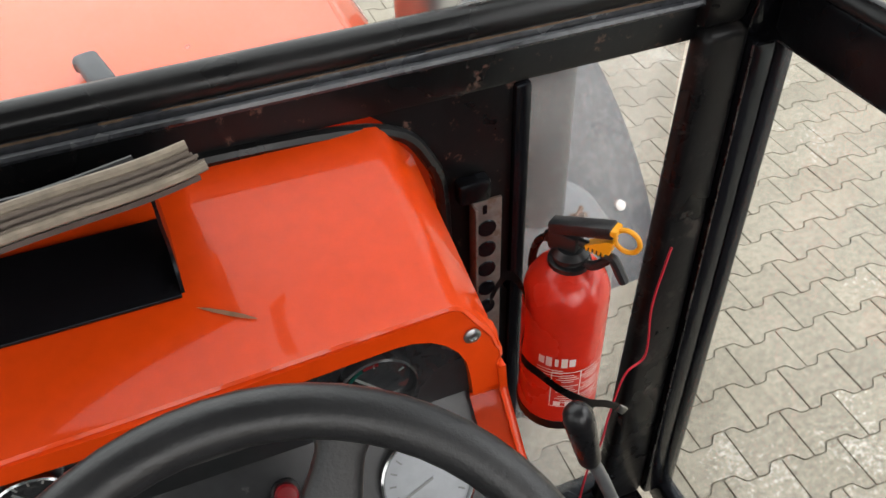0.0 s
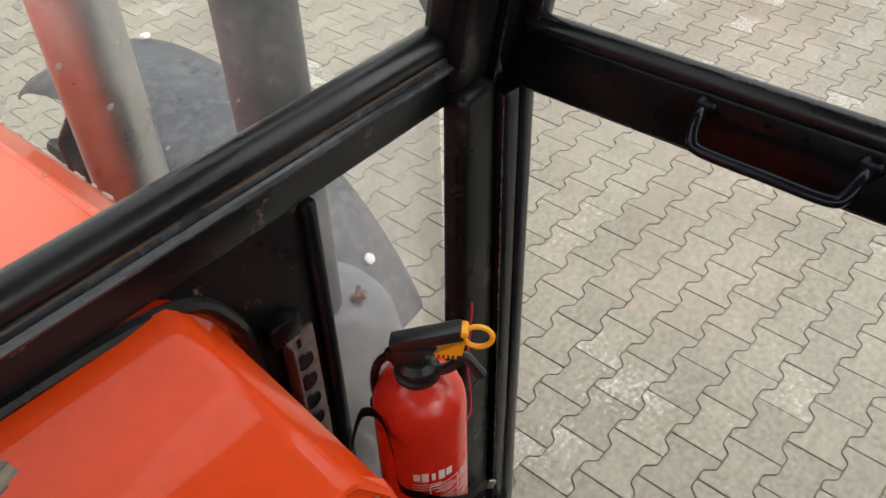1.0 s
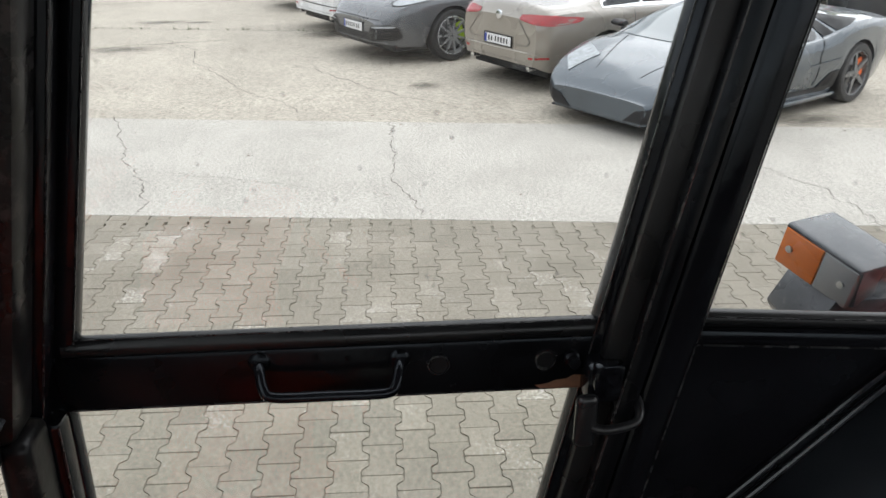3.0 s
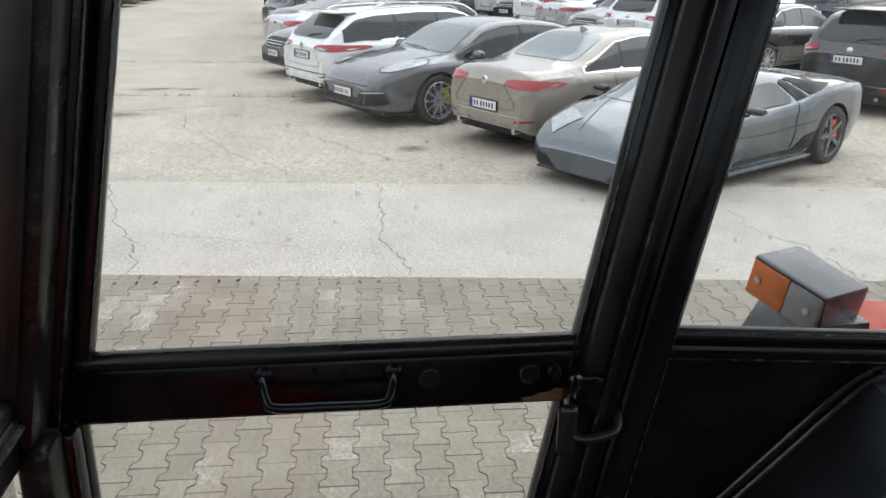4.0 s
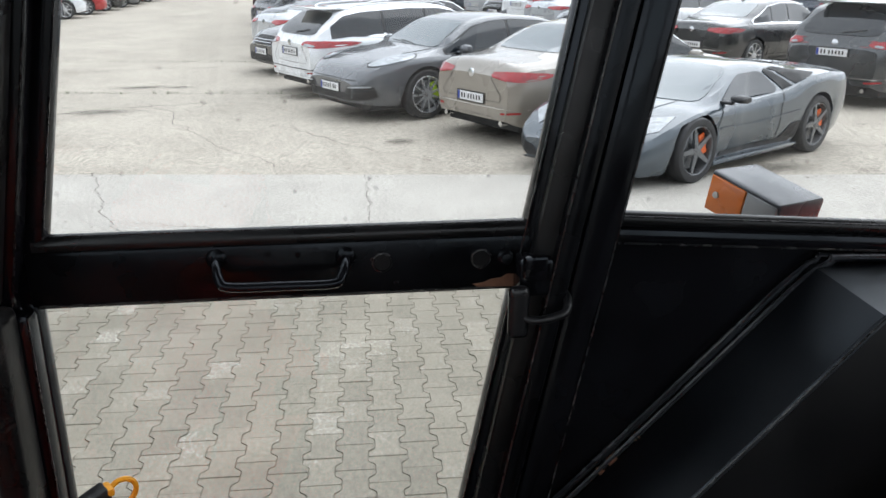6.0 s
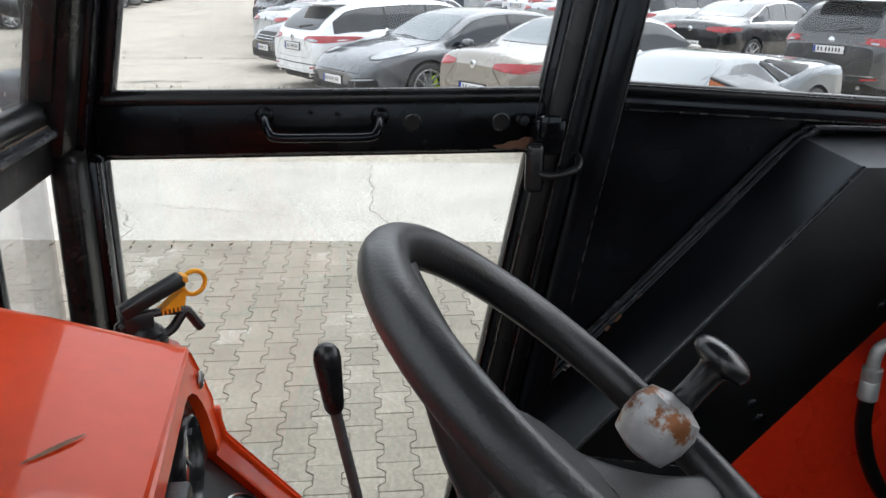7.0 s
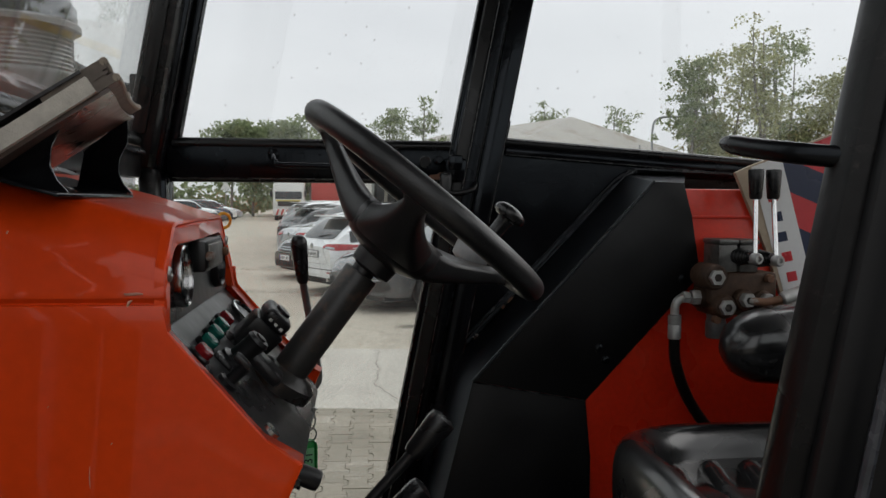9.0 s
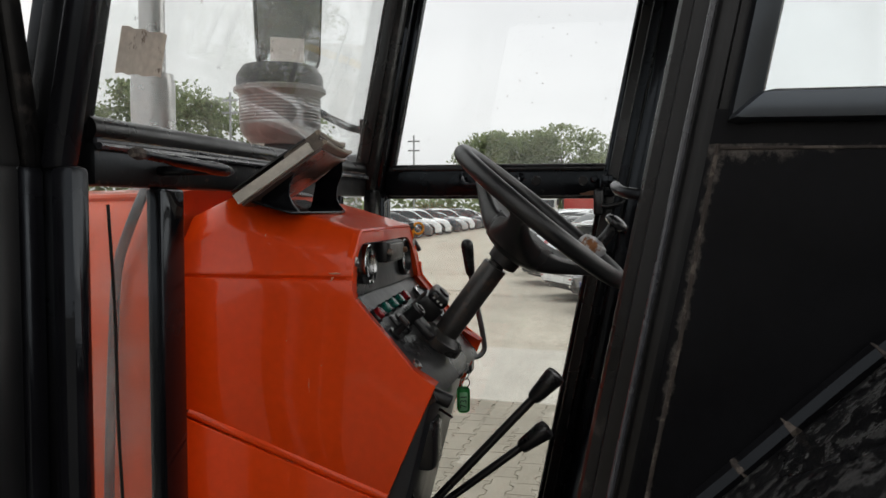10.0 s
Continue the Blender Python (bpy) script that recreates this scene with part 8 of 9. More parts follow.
            line_on(tree, "top", [(X(0.745), s * 0.55), (X(0.93), s * 0.30)], SEAM, "bonnet_gap", car, 0.003)
        bm = B()
        box(bm, (X(0.92), -0.70, 0.118), (X(0.985), 0.70, 0.138), 0.008, 2)
        part("front_splitter", bm, CAR_TRIM, car)
        bm = B()
        box(bm, (X(0.29), -0.955, 0.13), (X(0.70), 0.955, 0.185), 0.02, 2)
        part("side_skirt", bm, PAINTS[colour], car)
    else:
        hz, tz = {"wagon": (0.74, 0.88), "suv": (0.84, 0.98), "sedan": (0.70, 0.86), "sport": (0.72, 0.90)}[shape]
        tail_w = {"wagon": (0.40, 0.90), "suv": (0.52, 0.90), "sedan": (0.36, 0.88), "sport": (0.30, 0.90)}[shape]
        for s in (-1, 1):
            side = "left" if s > 0 else "right"
            if shape == "sport":
                decal(tree, "top", rounded(quad((X(0.798), s * 0.615), (X(0.958), s * 0.490), (X(0.935), s * 0.875), (X(0.812), s * 0.925)), 2.6), SEAM, "lamp_surround", car, 12, 12, 0.003)
                decal(tree, "top", rounded(quad((X(0.804), s * 0.625), (X(0.953), s * 0.505), (X(0.930), s * 0.862), (X(0.816), s * 0.912)), 2.6), HEAD, "head_lamp", car, 12, 12, 0.006)
                line_on(tree, "top", [(X(0.735), s * 0.64), (X(0.83), s * 0.60), (X(0.955), s * 0.50)], SEAM, "bonnet_gap", car, 0.004)
            else:
                decal(tree, "front", rounded(quad((s * 0.46, hz - 0.06), (s * 0.84, hz - 0.03), (s * 0.86, hz + 0.08), (s * 0.50, hz + 0.045)), 3), HEAD, "head_lamp", car, 10, 6, 0.006)
                line_on(tree, "top", [(X(0.735), s * 0.66), (X(0.93), s * 0.56)], SEAM, "bonnet_gap", car, 0.004)
            lamp_ = decal(tree, "rear", rounded(quad((s * tail_w[0], tz - 0.02), (s * tail_w[1], tz - 0.070), (s * tail_w[1], tz + 0.060), (s * (tail_w[0] + 0.06), tz + 0.048)), 3.2), TAIL, "tail_lamp", car, 12, 6, 0.007)
            decal(tree, "rear", rounded(quad((s * (tail_w[0] + 0.10), tz - 0.030), (s * (tail_w[1] - 0.14), tz - 0.045), (s * (tail_w[1] - 0.14), tz - 0.012), (s * (tail_w[0] + 0.14), tz + 0.004)), 3), HEAD if shape in ("wagon", "suv") else TAIL, "lamp_lens", lamp_, 8, 3, 0.012)
            decal(tree, side, rounded(quad((X(0.004), tz - 0.06), (X(0.060), tz - 0.02), (X(0.068), tz + 0.055), (X(0.008), tz + 0.06)), 3), TAIL, "tail_lamp_end", car, 6, 5, 0.006)
            decal(tree, "rear", quad((s * 0.58, 0.40), (s * 0.80, 0.42), (s * 0.80, 0.445), (s * 0.58, 0.425)), TAIL, "reflector", car, 4, 1, 0.006)
            line_on(tree, "rear", [(s * (tail_w[0] + 0.03), tz - 0.03), (s * 0.60, tz - 0.26), (s * 0.55, tz - 0.31), (0.0, tz - 0.32)], SEAM, "boot_gap", car, 0.0022, 0.003)
            bm = B()
            tube(bm, [(X(0.03), s * 0.56, 0.285), (X(0.004), s * 0.56, 0.285)], 0.034, 14)
            part("exhaust_tip", bm, CAR_CHROME, car)
        decal(tree, "rear", quad((-0.72, 0.28), (0.72, 0.28), (0.78, 0.36), (-0.78, 0.36)), CAR_TRIM, "rear_valance", car, 12, 2, 0.005)
        if shape in ("sedan", "wagon", "suv"):
            line_on(tree, "rear", [(-0.84, 0.475), (0.0, 0.465), (0.84, 0.475)], CAR_CHROME if colour in ("beige", "silver", "black", "graphite") else SEAM, "bumper_strip", car, 0.007, 0.006)
        decal(tree, "front", rounded(quad((-0.54, 0.27), (0.54, 0.27), (0.60, 0.42), (-0.60, 0.42)), 6), SEAM, "lower_grille", car, 12, 4, 0.005)
        if shape != "sport":
            decal(tree, "front", rounded(quad((-0.38, 0.55), (0.38, 0.55), (0.44, hz + 0.02), (-0.44, hz + 0.02)), 5), SEAM, "grille", car, 10, 4, 0.006)
            for q in range(3):
                line_on(tree, "front", [(-0.38, 0.58 + 0.05 * q), (0.38, 0.58 + 0.05 * q)], CAR_CHROME, "grille_bar", car, 0.006, 0.012)
        else:
            for s in (-1, 1):
                decal(tree, "front", rounded(quad((s * 0.40, 0.30), (s * 0.84, 0.34), (s * 0.84, 0.545), (s * 0.46, 0.52)), 5), SEAM, "side_grille", car, 8, 5, 0.006)
                decal(tree, "front", rounded(quad((s * 0.50, 0.485), (s * 0.82, 0.505), (s * 0.82, 0.530), (s * 0.50, 0.510)), 4), HEAD, "light_bar", car, 6, 2, 0.014)
                line_on(tree, "front", [(s * 0.46, 0.41), (s * 0.82, 0.43)], CAR_TRIM, "grille_bar", car, 0.012, 0.014)
            line_on(tree, "front", [(-0.86, 0.585), (0.0, 0.600), (0.86, 0.585)], SEAM, "bumper_gap", car, 0.005)
        if badge:
            hit = tree.ray_cast(Vector((-6, 0, tz)), Vector((1, 0, 0)))[0]
            if hit is not None:
                bm = B()
                lathe(bm, [(0.055, 0), (0.055, 0.010), (0.045, 0.013), (0, 0.013)], axis_pose(hit, (-1, 0, 0.1)), 16)
                part("badge", bm, CAR_CHROME, car)
        if plates:
            plate(car, tree, "rear", {"wagon": 0.74, "suv": 0.84, "sedan": 0.56, "sport": 0.50}[shape])
            plate(car, tree, "front", {"wagon": 0.46, "suv": 0.50, "sedan": 0.45, "sport": 0.47}[shape])
        if shape in ("wagon", "suv"):
            for s in (-1, 1):
                bm = B()
                tube(bm, [(X(f), s * (0.585 if shape == "wagon" else 0.60), T(f) + 0.020 - (0.035 if f in (0.16, 0.58) else 0)) for f in (0.16, 0.19, 0.30, 0.45, 0.55, 0.58)], 0.012, 6)
                part("roof_rail", bm, CAR_CHROME if colour == "white" else CAR_TRIM, car)
    for f in sh["wb"]:
        for s in (-1, 1):
            car_wheel(car, X(f), s * (W - 0.012), r, rim, caliper, spokes)
    return car


HEAD_DEG = 119.0          # where the noses of the first row point, from +x


def put(car, x, y, deg):
    car.matrix_basis = pose(x, y, -0.012, 0, 0, deg)
    return car


first = {}
first["super"] = put(build_car("super", "bluegrey", "low blue-grey wedge sports car with orange brake calipers", rim=DARK_ALLOY, caliper="orange", spokes=5, glass=CAR_GLASS_SKY), 9.12, -3.66, HEAD_DEG + 3)
first["sedan"] = put(build_car("sedan", "beige", "beige metallic four-door coupe, damp, seen from behind", spokes=10, glass=CAR_GLASS_SKY), 11.32, -3.30, HEAD_DEG + 180)
first["sport"] = put(build_car("sport", "grey", "dark grey sports saloon with lime brake calipers", caliper="lime", spokes=11, glass=CAR_GLASS_SKY), 13.22, -1.65, HEAD_DEG)
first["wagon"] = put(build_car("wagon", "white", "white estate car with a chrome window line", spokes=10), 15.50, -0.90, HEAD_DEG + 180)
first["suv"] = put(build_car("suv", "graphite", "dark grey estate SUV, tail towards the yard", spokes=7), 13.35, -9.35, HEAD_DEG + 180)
first["limo"] = put(build_car("sedan", "black", "black saloon with chrome window trim", spokes=9, glass=CAR_GLASS_SKY), 17.9, -9.0, HEAD_DEG + 180)
spare = {
    "suv_white": build_car("suv", "white", "white SUV with dark tinted windows in a parking row", spokes=7),
    "sedan_silver": build_car("sedan", "silver", "silver metallic saloon car in a parking row", spokes=9, glass=CAR_GLASS_SKY),
    "wagon_black": build_car("wagon", "black", "black estate car with roof rails in a row", spokes=7),
    "suv_navy": build_car("suv", "navy", "dark blue SUV with roof rails in a row", spokes=7),
    "wagon_grey": build_car("wagon", "grey", "dark grey estate car parked in a row", spokes=9),
    "sedan_red": build_car("sedan", "red", "red saloon car parked across the lane", spokes=9),
}
used = set()


def stand(kind, x, y, deg):
    """A car of that kind at a place; the first one is the car itself, the next are copies."""
    if kind in used:
        return copy_thing(spare[kind], pose(x, y, -0.012, 0, 0, deg))
    used.add(kind)
    return put(spare[kind], x, y, deg)


rk = random.Random(21)
# the first row goes on behind the estate car
for i, (kind, flip) in enumerate((("wagon_black", 0), ("sedan_silver", 180), ("suv_navy", 0), ("wagon_grey", 180), ("suv_white", 0), ("wagon_black", 180), ("sedan_silver", 0), ("suv_white", 180))):
    stand(kind, 18.3 + 2.75 * i, -0.20 + 0.22 * i, HEAD_DEG + flip + rk.uniform(-2, 2))
# second row
for i, (kind, flip) in enumerate((("suv_white", 180), ("wagon_grey", 0), ("sedan_silver", 180), ("suv_white", 180), ("wagon_black", 0), ("sedan_silver", 180), ("suv_navy", 180), ("wagon_grey", 0))):
    stand(kind, 21.0 + 2.75 * i, -8.3 + 0.22 * i, HEAD_DEG + flip + rk.uniform(-2, 2))
# third row, and cars past the end of the second
for i, (kind, flip) in enumerate((("wagon_grey", 180), ("wagon_black", 180), ("sedan_silver", 0), ("suv_navy", 180), ("suv_white", 0), ("wagon_grey", 180), ("sedan_silver", 0), ("wagon_black", 180))):
    stand(kind, 16.5 + 2.9 * i, -16.2 + 0.25 * i, HEAD_DEG + flip + rk.uniform(-2, 2))
# the row across the lane
for i, kind in enumerate(("wagon_black", "suv_navy", "suv_white", "sedan_red", "wagon_black", "wagon_grey", "suv_white", "suv_white", "suv_navy", "sedan_silver", "suv_white", "wagon_grey", "suv_navy", "suv_white", "sedan_silver")):
    stand(kind, 29.0 + 2.9 * i, 12.6 - 0.03 * i, -62 + rk.uniform(-2, 2))

# ---- trees, shed, lorry and other things beyond the cars ----
LEAF = material("leaf_green", (0.22, 0.265, 0.14), 0.7, vary=0.4, scale=0.6, fine=3, rand=0.35, second=(0.19, 0.20, 0.10), second_at=0.55, second_scale=0.5)
LEAF_PALE = material("pale_autumn_leaf", (0.33, 0.345, 0.18), 0.7, vary=0.4, scale=0.6, fine=3, rand=0.4, second=(0.33, 0.26, 0.10), second_at=0.58, second_scale=0.6)


def thin_leaf(m):
    """Let half of the light through the leaves."""
    n, l = m.node_tree.nodes, m.node_tree.links
    b = n["Principled BSDF"]
    thru, mix = n.new("ShaderNodeBsdfTranslucent"), n.new("ShaderNodeMixShader")
    l.new(b.inputs["Base Color"].links[0].from_socket, thru.inputs["Color"])
    mix.inputs["Fac"].default_value = 0.5
    out = [k for k in n if k.type == "OUTPUT_MATERIAL"][0]
    l.new(b.outputs[0], mix.inputs[1])
    l.new(thru.outputs[0], mix.inputs[2])
    l.new(mix.outputs[0], out.inputs["Surface"])


thin_leaf(LEAF)
thin_leaf(LEAF_PALE)
BARK = material("grey_bark", (0.17, 0.16, 0.14), 0.9, vary=0.3, scale=4, bump=0.5, bump_scale=20)


def tree(x, y, h, spread, seed, leaves=LEAF, n=1500, airy=0.0, start=0.25, size=0.30, trunks=1, label="leafy green tree at the edge of the yard"):
    """Trunk, limbs, and a crown of small leaf clumps gathered round the limbs' ends."""
    r = random.Random(seed)
    t = thing("tree", label, "tree", (x, y, -0.02), "trees behind the yard")
    bm = B()
    tips = []
    for k in range(trunks):
        a0 = r.uniform(0, 6.28)
        bend = Vector((r.uniform(-1, 1), r.uniform(-1, 1), 0)) * h * (0.05 if trunks == 1 else 0.12)
        path = curve_pts([Vector((0.25 * k * math.cos(a0), 0.25 * k * math.sin(a0), 0)), bend * 0.3 + Vector((0, 0, h * 0.35)), bend + Vector((0, 0, h * 0.7)), bend * 1.2 + Vector((0, 0, h * 0.96))], 4)
        rr = [0.018 * h * (1 - 0.9 * i / (len(path) - 1)) / (1 + 0.3 * (trunks - 1)) for i in range(len(path))]
        tube(bm, path, rr, 7)
        tips += [(path[-1], 0.5)]
        for j in range(int(9 / trunks) + 4):
            f = start + (0.95 - start) * r.random()
            o = path[min(len(path) - 1, int(f * (len(path) - 1)))]
            a = r.uniform(0, 6.28)
            reach = spread * (1.1 - 0.75 * max(0, f - 0.35)) * r.uniform(0.5, 1.0)
            end = o + Vector((math.cos(a) * reach, math.sin(a) * reach, reach * r.uniform(0.3, 0.9)))
            end.z = min(end.z, h)
            tube(bm, curve_pts([o, (o + end) / 2 + Vector((0, 0, -0.06 * reach)), end], 3), [0.0055 * h * (1 - 0.85 * i / 6) / trunks for i in range(7)], 5)
            tips += [(end, 1.0), ((o + end) / 2, 0.8)]
    part("trunk", bm, BARK, t)
    vs, fs = [], []
    s = spread * (0.36 - 0.12 * airy)
    clumps = [c + Vector((r.gauss(0, s), r.gauss(0, s), r.gauss(0, s * 0.75))) for c, wgt in tips for k in range(5)]
    for i in range(n):
        p = clumps[r.randrange(len(clumps))] + Vector((r.gauss(0, s * 0.40), r.gauss(0, s * 0.40), r.gauss(0, s * 0.30)))
        if p.z < h * start * 0.7 or p.z > h * 1.02:
            continue
        u = Vector((r.uniform(-1, 1), r.uniform(-1, 1), r.uniform(-1, 1))).normalized()
        w = u.cross(Vector((r.uniform(-1, 1), r.uniform(-1, 1), r.uniform(-1, 1)))).normalized()
        k = size * r.uniform(0.4, 1.0)
        b = len(vs)
        vs += [p + u * k, p + w * k * 0.55 + u * 0.15 * k, p - u * k * 0.9, p - w * k * 0.6]
        fs.append((b, b + 1, b + 2, b + 3))
    me = bpy.data.meshes.new("crown")
    me.from_pydata([tuple(v) for v in vs], [], fs)
    me.materials.append(leaves)
    crown = new("crown", me)
    crown.parent = t
    return t


# trees over the far end of the lane
for i, (x, y, h, s) in enumerate(((80, 12.2, 9.0, 2.4), (82, 10.4, 8.6, 2.4), (84, 7.8, 9.4, 2.8), (83, 4.8, 9.8, 3.0), (85, 2.6, 9.2, 2.6))):
    tree(x, y, h, s, 30 + i, n=4200, start=0.2, size=0.27)
tree(66, -2.0, 9.3, 1.5, 41, n=2000, airy=0.6, start=0.38, size=0.17, label="slim tree with an open crown above the yard")
tree(67, -4.9, 10.4, 1.6, 42, n=2000, airy=0.6, start=0.40, size=0.17, label="slim tree with an open crown above the yard")
tree(70, -6.9, 7.2, 1.0, 43, n=800, airy=0.5, start=0.4, size=0.17, label="small tree behind the parked cars")
tree(95, -22.3, 13.2, 1.9, 44, n=2200, start=0.4, size=0.24, label="tree behind the shed roof")
tree(95, -29.5, 12.6, 2.2, 45, n=2600, start=0.4, size=0.24, label="tree behind the shed roof")
# tall thin-leaved trees on the right
for i, (x, y, h, s, tr) in enumerate(((58, -24.0, 12.4, 1.9, 2), (60, -27.8, 13.0, 2.3, 3), (59, -30.6, 15.2, 2.3, 2), (61, -33.2, 14.6, 2.3, 3), (60, -36.4, 11.8, 2.2, 3), (62, -39.5, 13.0, 2.4, 2), (64, -43.0, 14.0, 2.6, 2), (60, -26.0, 8.2, 1.8, 3), (61, -34.8, 9.0, 2.2, 3))):
    tree(x, y, h, s, 60 + i, leaves=LEAF_PALE if i % 3 else LEAF, n=4200, airy=0.6, start=0.26, size=0.19, trunks=tr, label="tall airy tree with thin yellowing leaves")
# belt of trees to the left
for i in range(12):
    tree(56 - 2.4 * i, 24 + 4.1 * i, 8.0 + 2.2 * ((i * 7) % 5) / 4, 3.0, 90 + i, n=5200, start=0.10, size=0.27, label="bushy green tree in the belt beside the lane")
# low scrub along the far edge
rs = random.Random(5)
vs, fs = [], []
for i in range(9000):
    y = rs.uniform(-70, 70)
    x = 92 + rs.gauss(0, 1.2)
    p = Vector((x, y, abs(rs.gauss(0, 1.3)) + 0.1 + 0.8 * math.sin(y * 0.23) ** 2))
    u = Vector((rs.uniform(-1, 1), rs.uniform(-1, 1), rs.uniform(-1, 1))).normalized()
    w = u.cross(Vector((rs.uniform(-1, 1), rs.uniform(-1, 1), rs.uniform(-1, 1)))).normalized()
    k, b = rs.uniform(0.2, 0.55), len(vs)
    vs += [p + u * k, p + w * k * 0.6, p - u * k, p - w * k * 0.6]
    fs.append((b, b + 1, b + 2, b + 3))
me = bpy.data.meshes.new("scrub")
me.from_pydata([tuple(v) for v in vs], [], fs)
me.materials.append(LEAF)
tagged(new("scrub", me), "low green scrub along the far edge", "bushes", "", "stuff")

# shed with a grey hipped roof and a yellow fascia
shed = thing("shed", "low white shed with a grey hipped roof and yellow fascia", "building", (60, -11, -0.03), turn=math.degrees(math.atan2(0.36, 0.93)))
SHED_WALL = material("shed_sheet", (0.60, 0.61, 0.62), 0.6, vary=0.06, scale=0.5, fine=6)
SHED_ROOF = material("shed_roof", (0.36, 0.345, 0.31), 0.75, vary=0.18, scale=0.5, fine=6, second=(0.27, 0.235, 0.19), second_at=0.54, second_scale=0.6)
FASCIA = material("yellow_fascia", (0.62, 0.42, 0.04), 0.5, vary=0.08)
bm = B()
box(bm, (0, -17, 0), (33, 0, 5.2), 0)
part("wall", bm, SHED_WALL, shed)
bm = B()
box(bm, (-0.35, -17.35, 5.1), (33.35, 0.35, 5.7), 0.05)
part("fascia", bm, FASCIA, shed)
bm = B()
base = [bm.verts.new(p) for p in ((-0.4, -17.4, 5.7), (33.4, -17.4, 5.7), (33.4, 0.4, 5.7), (-0.4, 0.4, 5.7))]
top = [bm.verts.new((4.0, -8.5, 8.75)), bm.verts.new((29.0, -8.5, 8.75))]
for f in ((base[0], base[1], top[1], top[0]), (base[1], base[2], top[1]), (base[2], base[3], top[0], top[1]), (base[3], base[0], top[0]), tuple(base[::-1])):
    bm.faces.new(f)
part("roof", bm, SHED_ROOF, shed, smooth=False)
for k in range(5):
    bm = B()
    box(bm, (-0.06, -15.8 + 3.2 * k, 0.1), (0.02, -13.9 + 3.2 * k, 4.0), 0.02)
    part("door" if k == 1 else "wall_panel", bm, SHED_ROOF if k == 1 else SHED_WALL, shed)
for k in range(7):
    bm = B()
    box(bm, (3 + 4.2 * k, -0.02, 1.2), (5.6 + 4.2 * k, 0.06, 3.6), 0.02)
    part("wall_panel", bm, SHED_WALL, shed)

# white lorry with striped bumper at the end of the lane
lorry = thing("lorry", "white lorry with a red-striped bumper at the lane's end", "lorry", (66.5, 5.75, -0.012))
LW = material("lorry_white", (0.64, 0.64, 0.62), 0.35, vary=0.06, coat=0.4)
LR = material("stripe_red", (0.45, 0.06, 0.05), 0.5)
LY = material("lorry_yellow", (0.55, 0.45, 0.10), 0.5)
bm = B()
prism(bm, [(0, 0.75), (-0.06, 1.5), (0.05, 2.3), (0.25, 3.05), (2.2, 3.15), (2.2, 0.75)], "y", -1.22, 1.22, 0.06)
part("cab", bm, LW, lorry)
bm = B()
prism(bm, [(-0.03, 1.72), (0.02, 2.25), (0.16, 2.55), (0.20, 2.5), (0.1, 1.75)], "y", -1.05, 1.05)
part("windscreen", bm, CAR_GLASS, lorry)
bm = B()
prism(bm, [(-0.10, 1.15), (-0.10, 1.55), (-0.02, 1.55), (-0.02, 1.15)], "y", -0.85, 0.85)
part("grille", bm, CAR_TRIM, lorry)
bm = B()
box(bm, (-0.09, -1.0, 1.56), (-0.02, 1.0, 1.66), 0)
part("yellow_band", bm, LY, lorry)
bm = B()
box(bm, (-0.35, -1.22, 0.42), (0.2, 1.22, 0.95), 0.05)
part("bumper", bm, LW, lorry)
for k in range(6):
    bm = B()
    s = -1 if k < 3 else 1
    y = -1.0 + 0.36 * k if k < 3 else 0.1 + 0.36 * (k - 3)
    prism(bm, [(y, 0.46), (y + 0.16, 0.46), (y + 0.16 + 0.16 * s * -1, 0.92), (y - 0.16 * s, 0.92)], "x", -0.362, -0.352)
    part("bumper_stripe", bm, LR, lorry)
for s in (-1, 1):
    for x in (0.9, 4.2):
        bm = B()
        lathe(bm, [(0.2, -0.16), (0.48, -0.15), (0.5, 0), (0.48, 0.15), (0.2, 0.16)], Matrix.Translation((x, s * 1.0, 0.5)) @ Matrix.Rotation(radians(90), 4, "X"), 24)
        part("wheel", bm, TYRE, lorry)
    bm = B()
    box(bm, (-0.15, s * 1.25, 1.9), (0.0, s * 1.45, 2.4), 0.03)
    part("mirror", bm, CAR_TRIM, lorry)
bm = B()
box(bm, (2.3, -1.2, 0.9), (7.5, 1.2, 1.2), 0.03)
box(bm, (3.0, -0.4, 1.2), (7.2, 0.4, 2.4), 0.05)
part("crane_bed", bm, LR, lorry)


def trailer(x, y, c, label):
    t = thing("trailer", label, "trailer", (x, y, -0.012), "lorries at the far end")
    bm = B()
    box(bm, (0, -1.25, 1.0), (7, 1.25, 3.6), 0.05)
    part("box_body", bm, c, t)
    bm = B()
    box(bm, (0.2, -1.0, 0.6), (6.8, 1.0, 1.0), 0.02)
    part("chassis", bm, CAR_TRIM, t)
    for xx in (0.8, 5.0, 6.2):
        for s in (-1, 1):
            bm = B()
            lathe(bm, [(0.2, -0.14), (0.48, -0.13), (0.5, 0), (0.48, 0.13), (0.2, 0.14)], Matrix.Translation((xx, s * 1.05, 0.5)) @ Matrix.Rotation(radians(90), 4, "X"), 20)
            part("wheel", bm, TYRE, t)


trailer(71, 2.9, LR, "red box trailer beside the white lorry")
trailer(73, 0.2, LW, "white box trailer at the far end")
trailer(74, -2.7, CAR_TRIM, "dark box trailer at the far end")
trailer(72, -5.6, LW, "white box trailer at the far end")

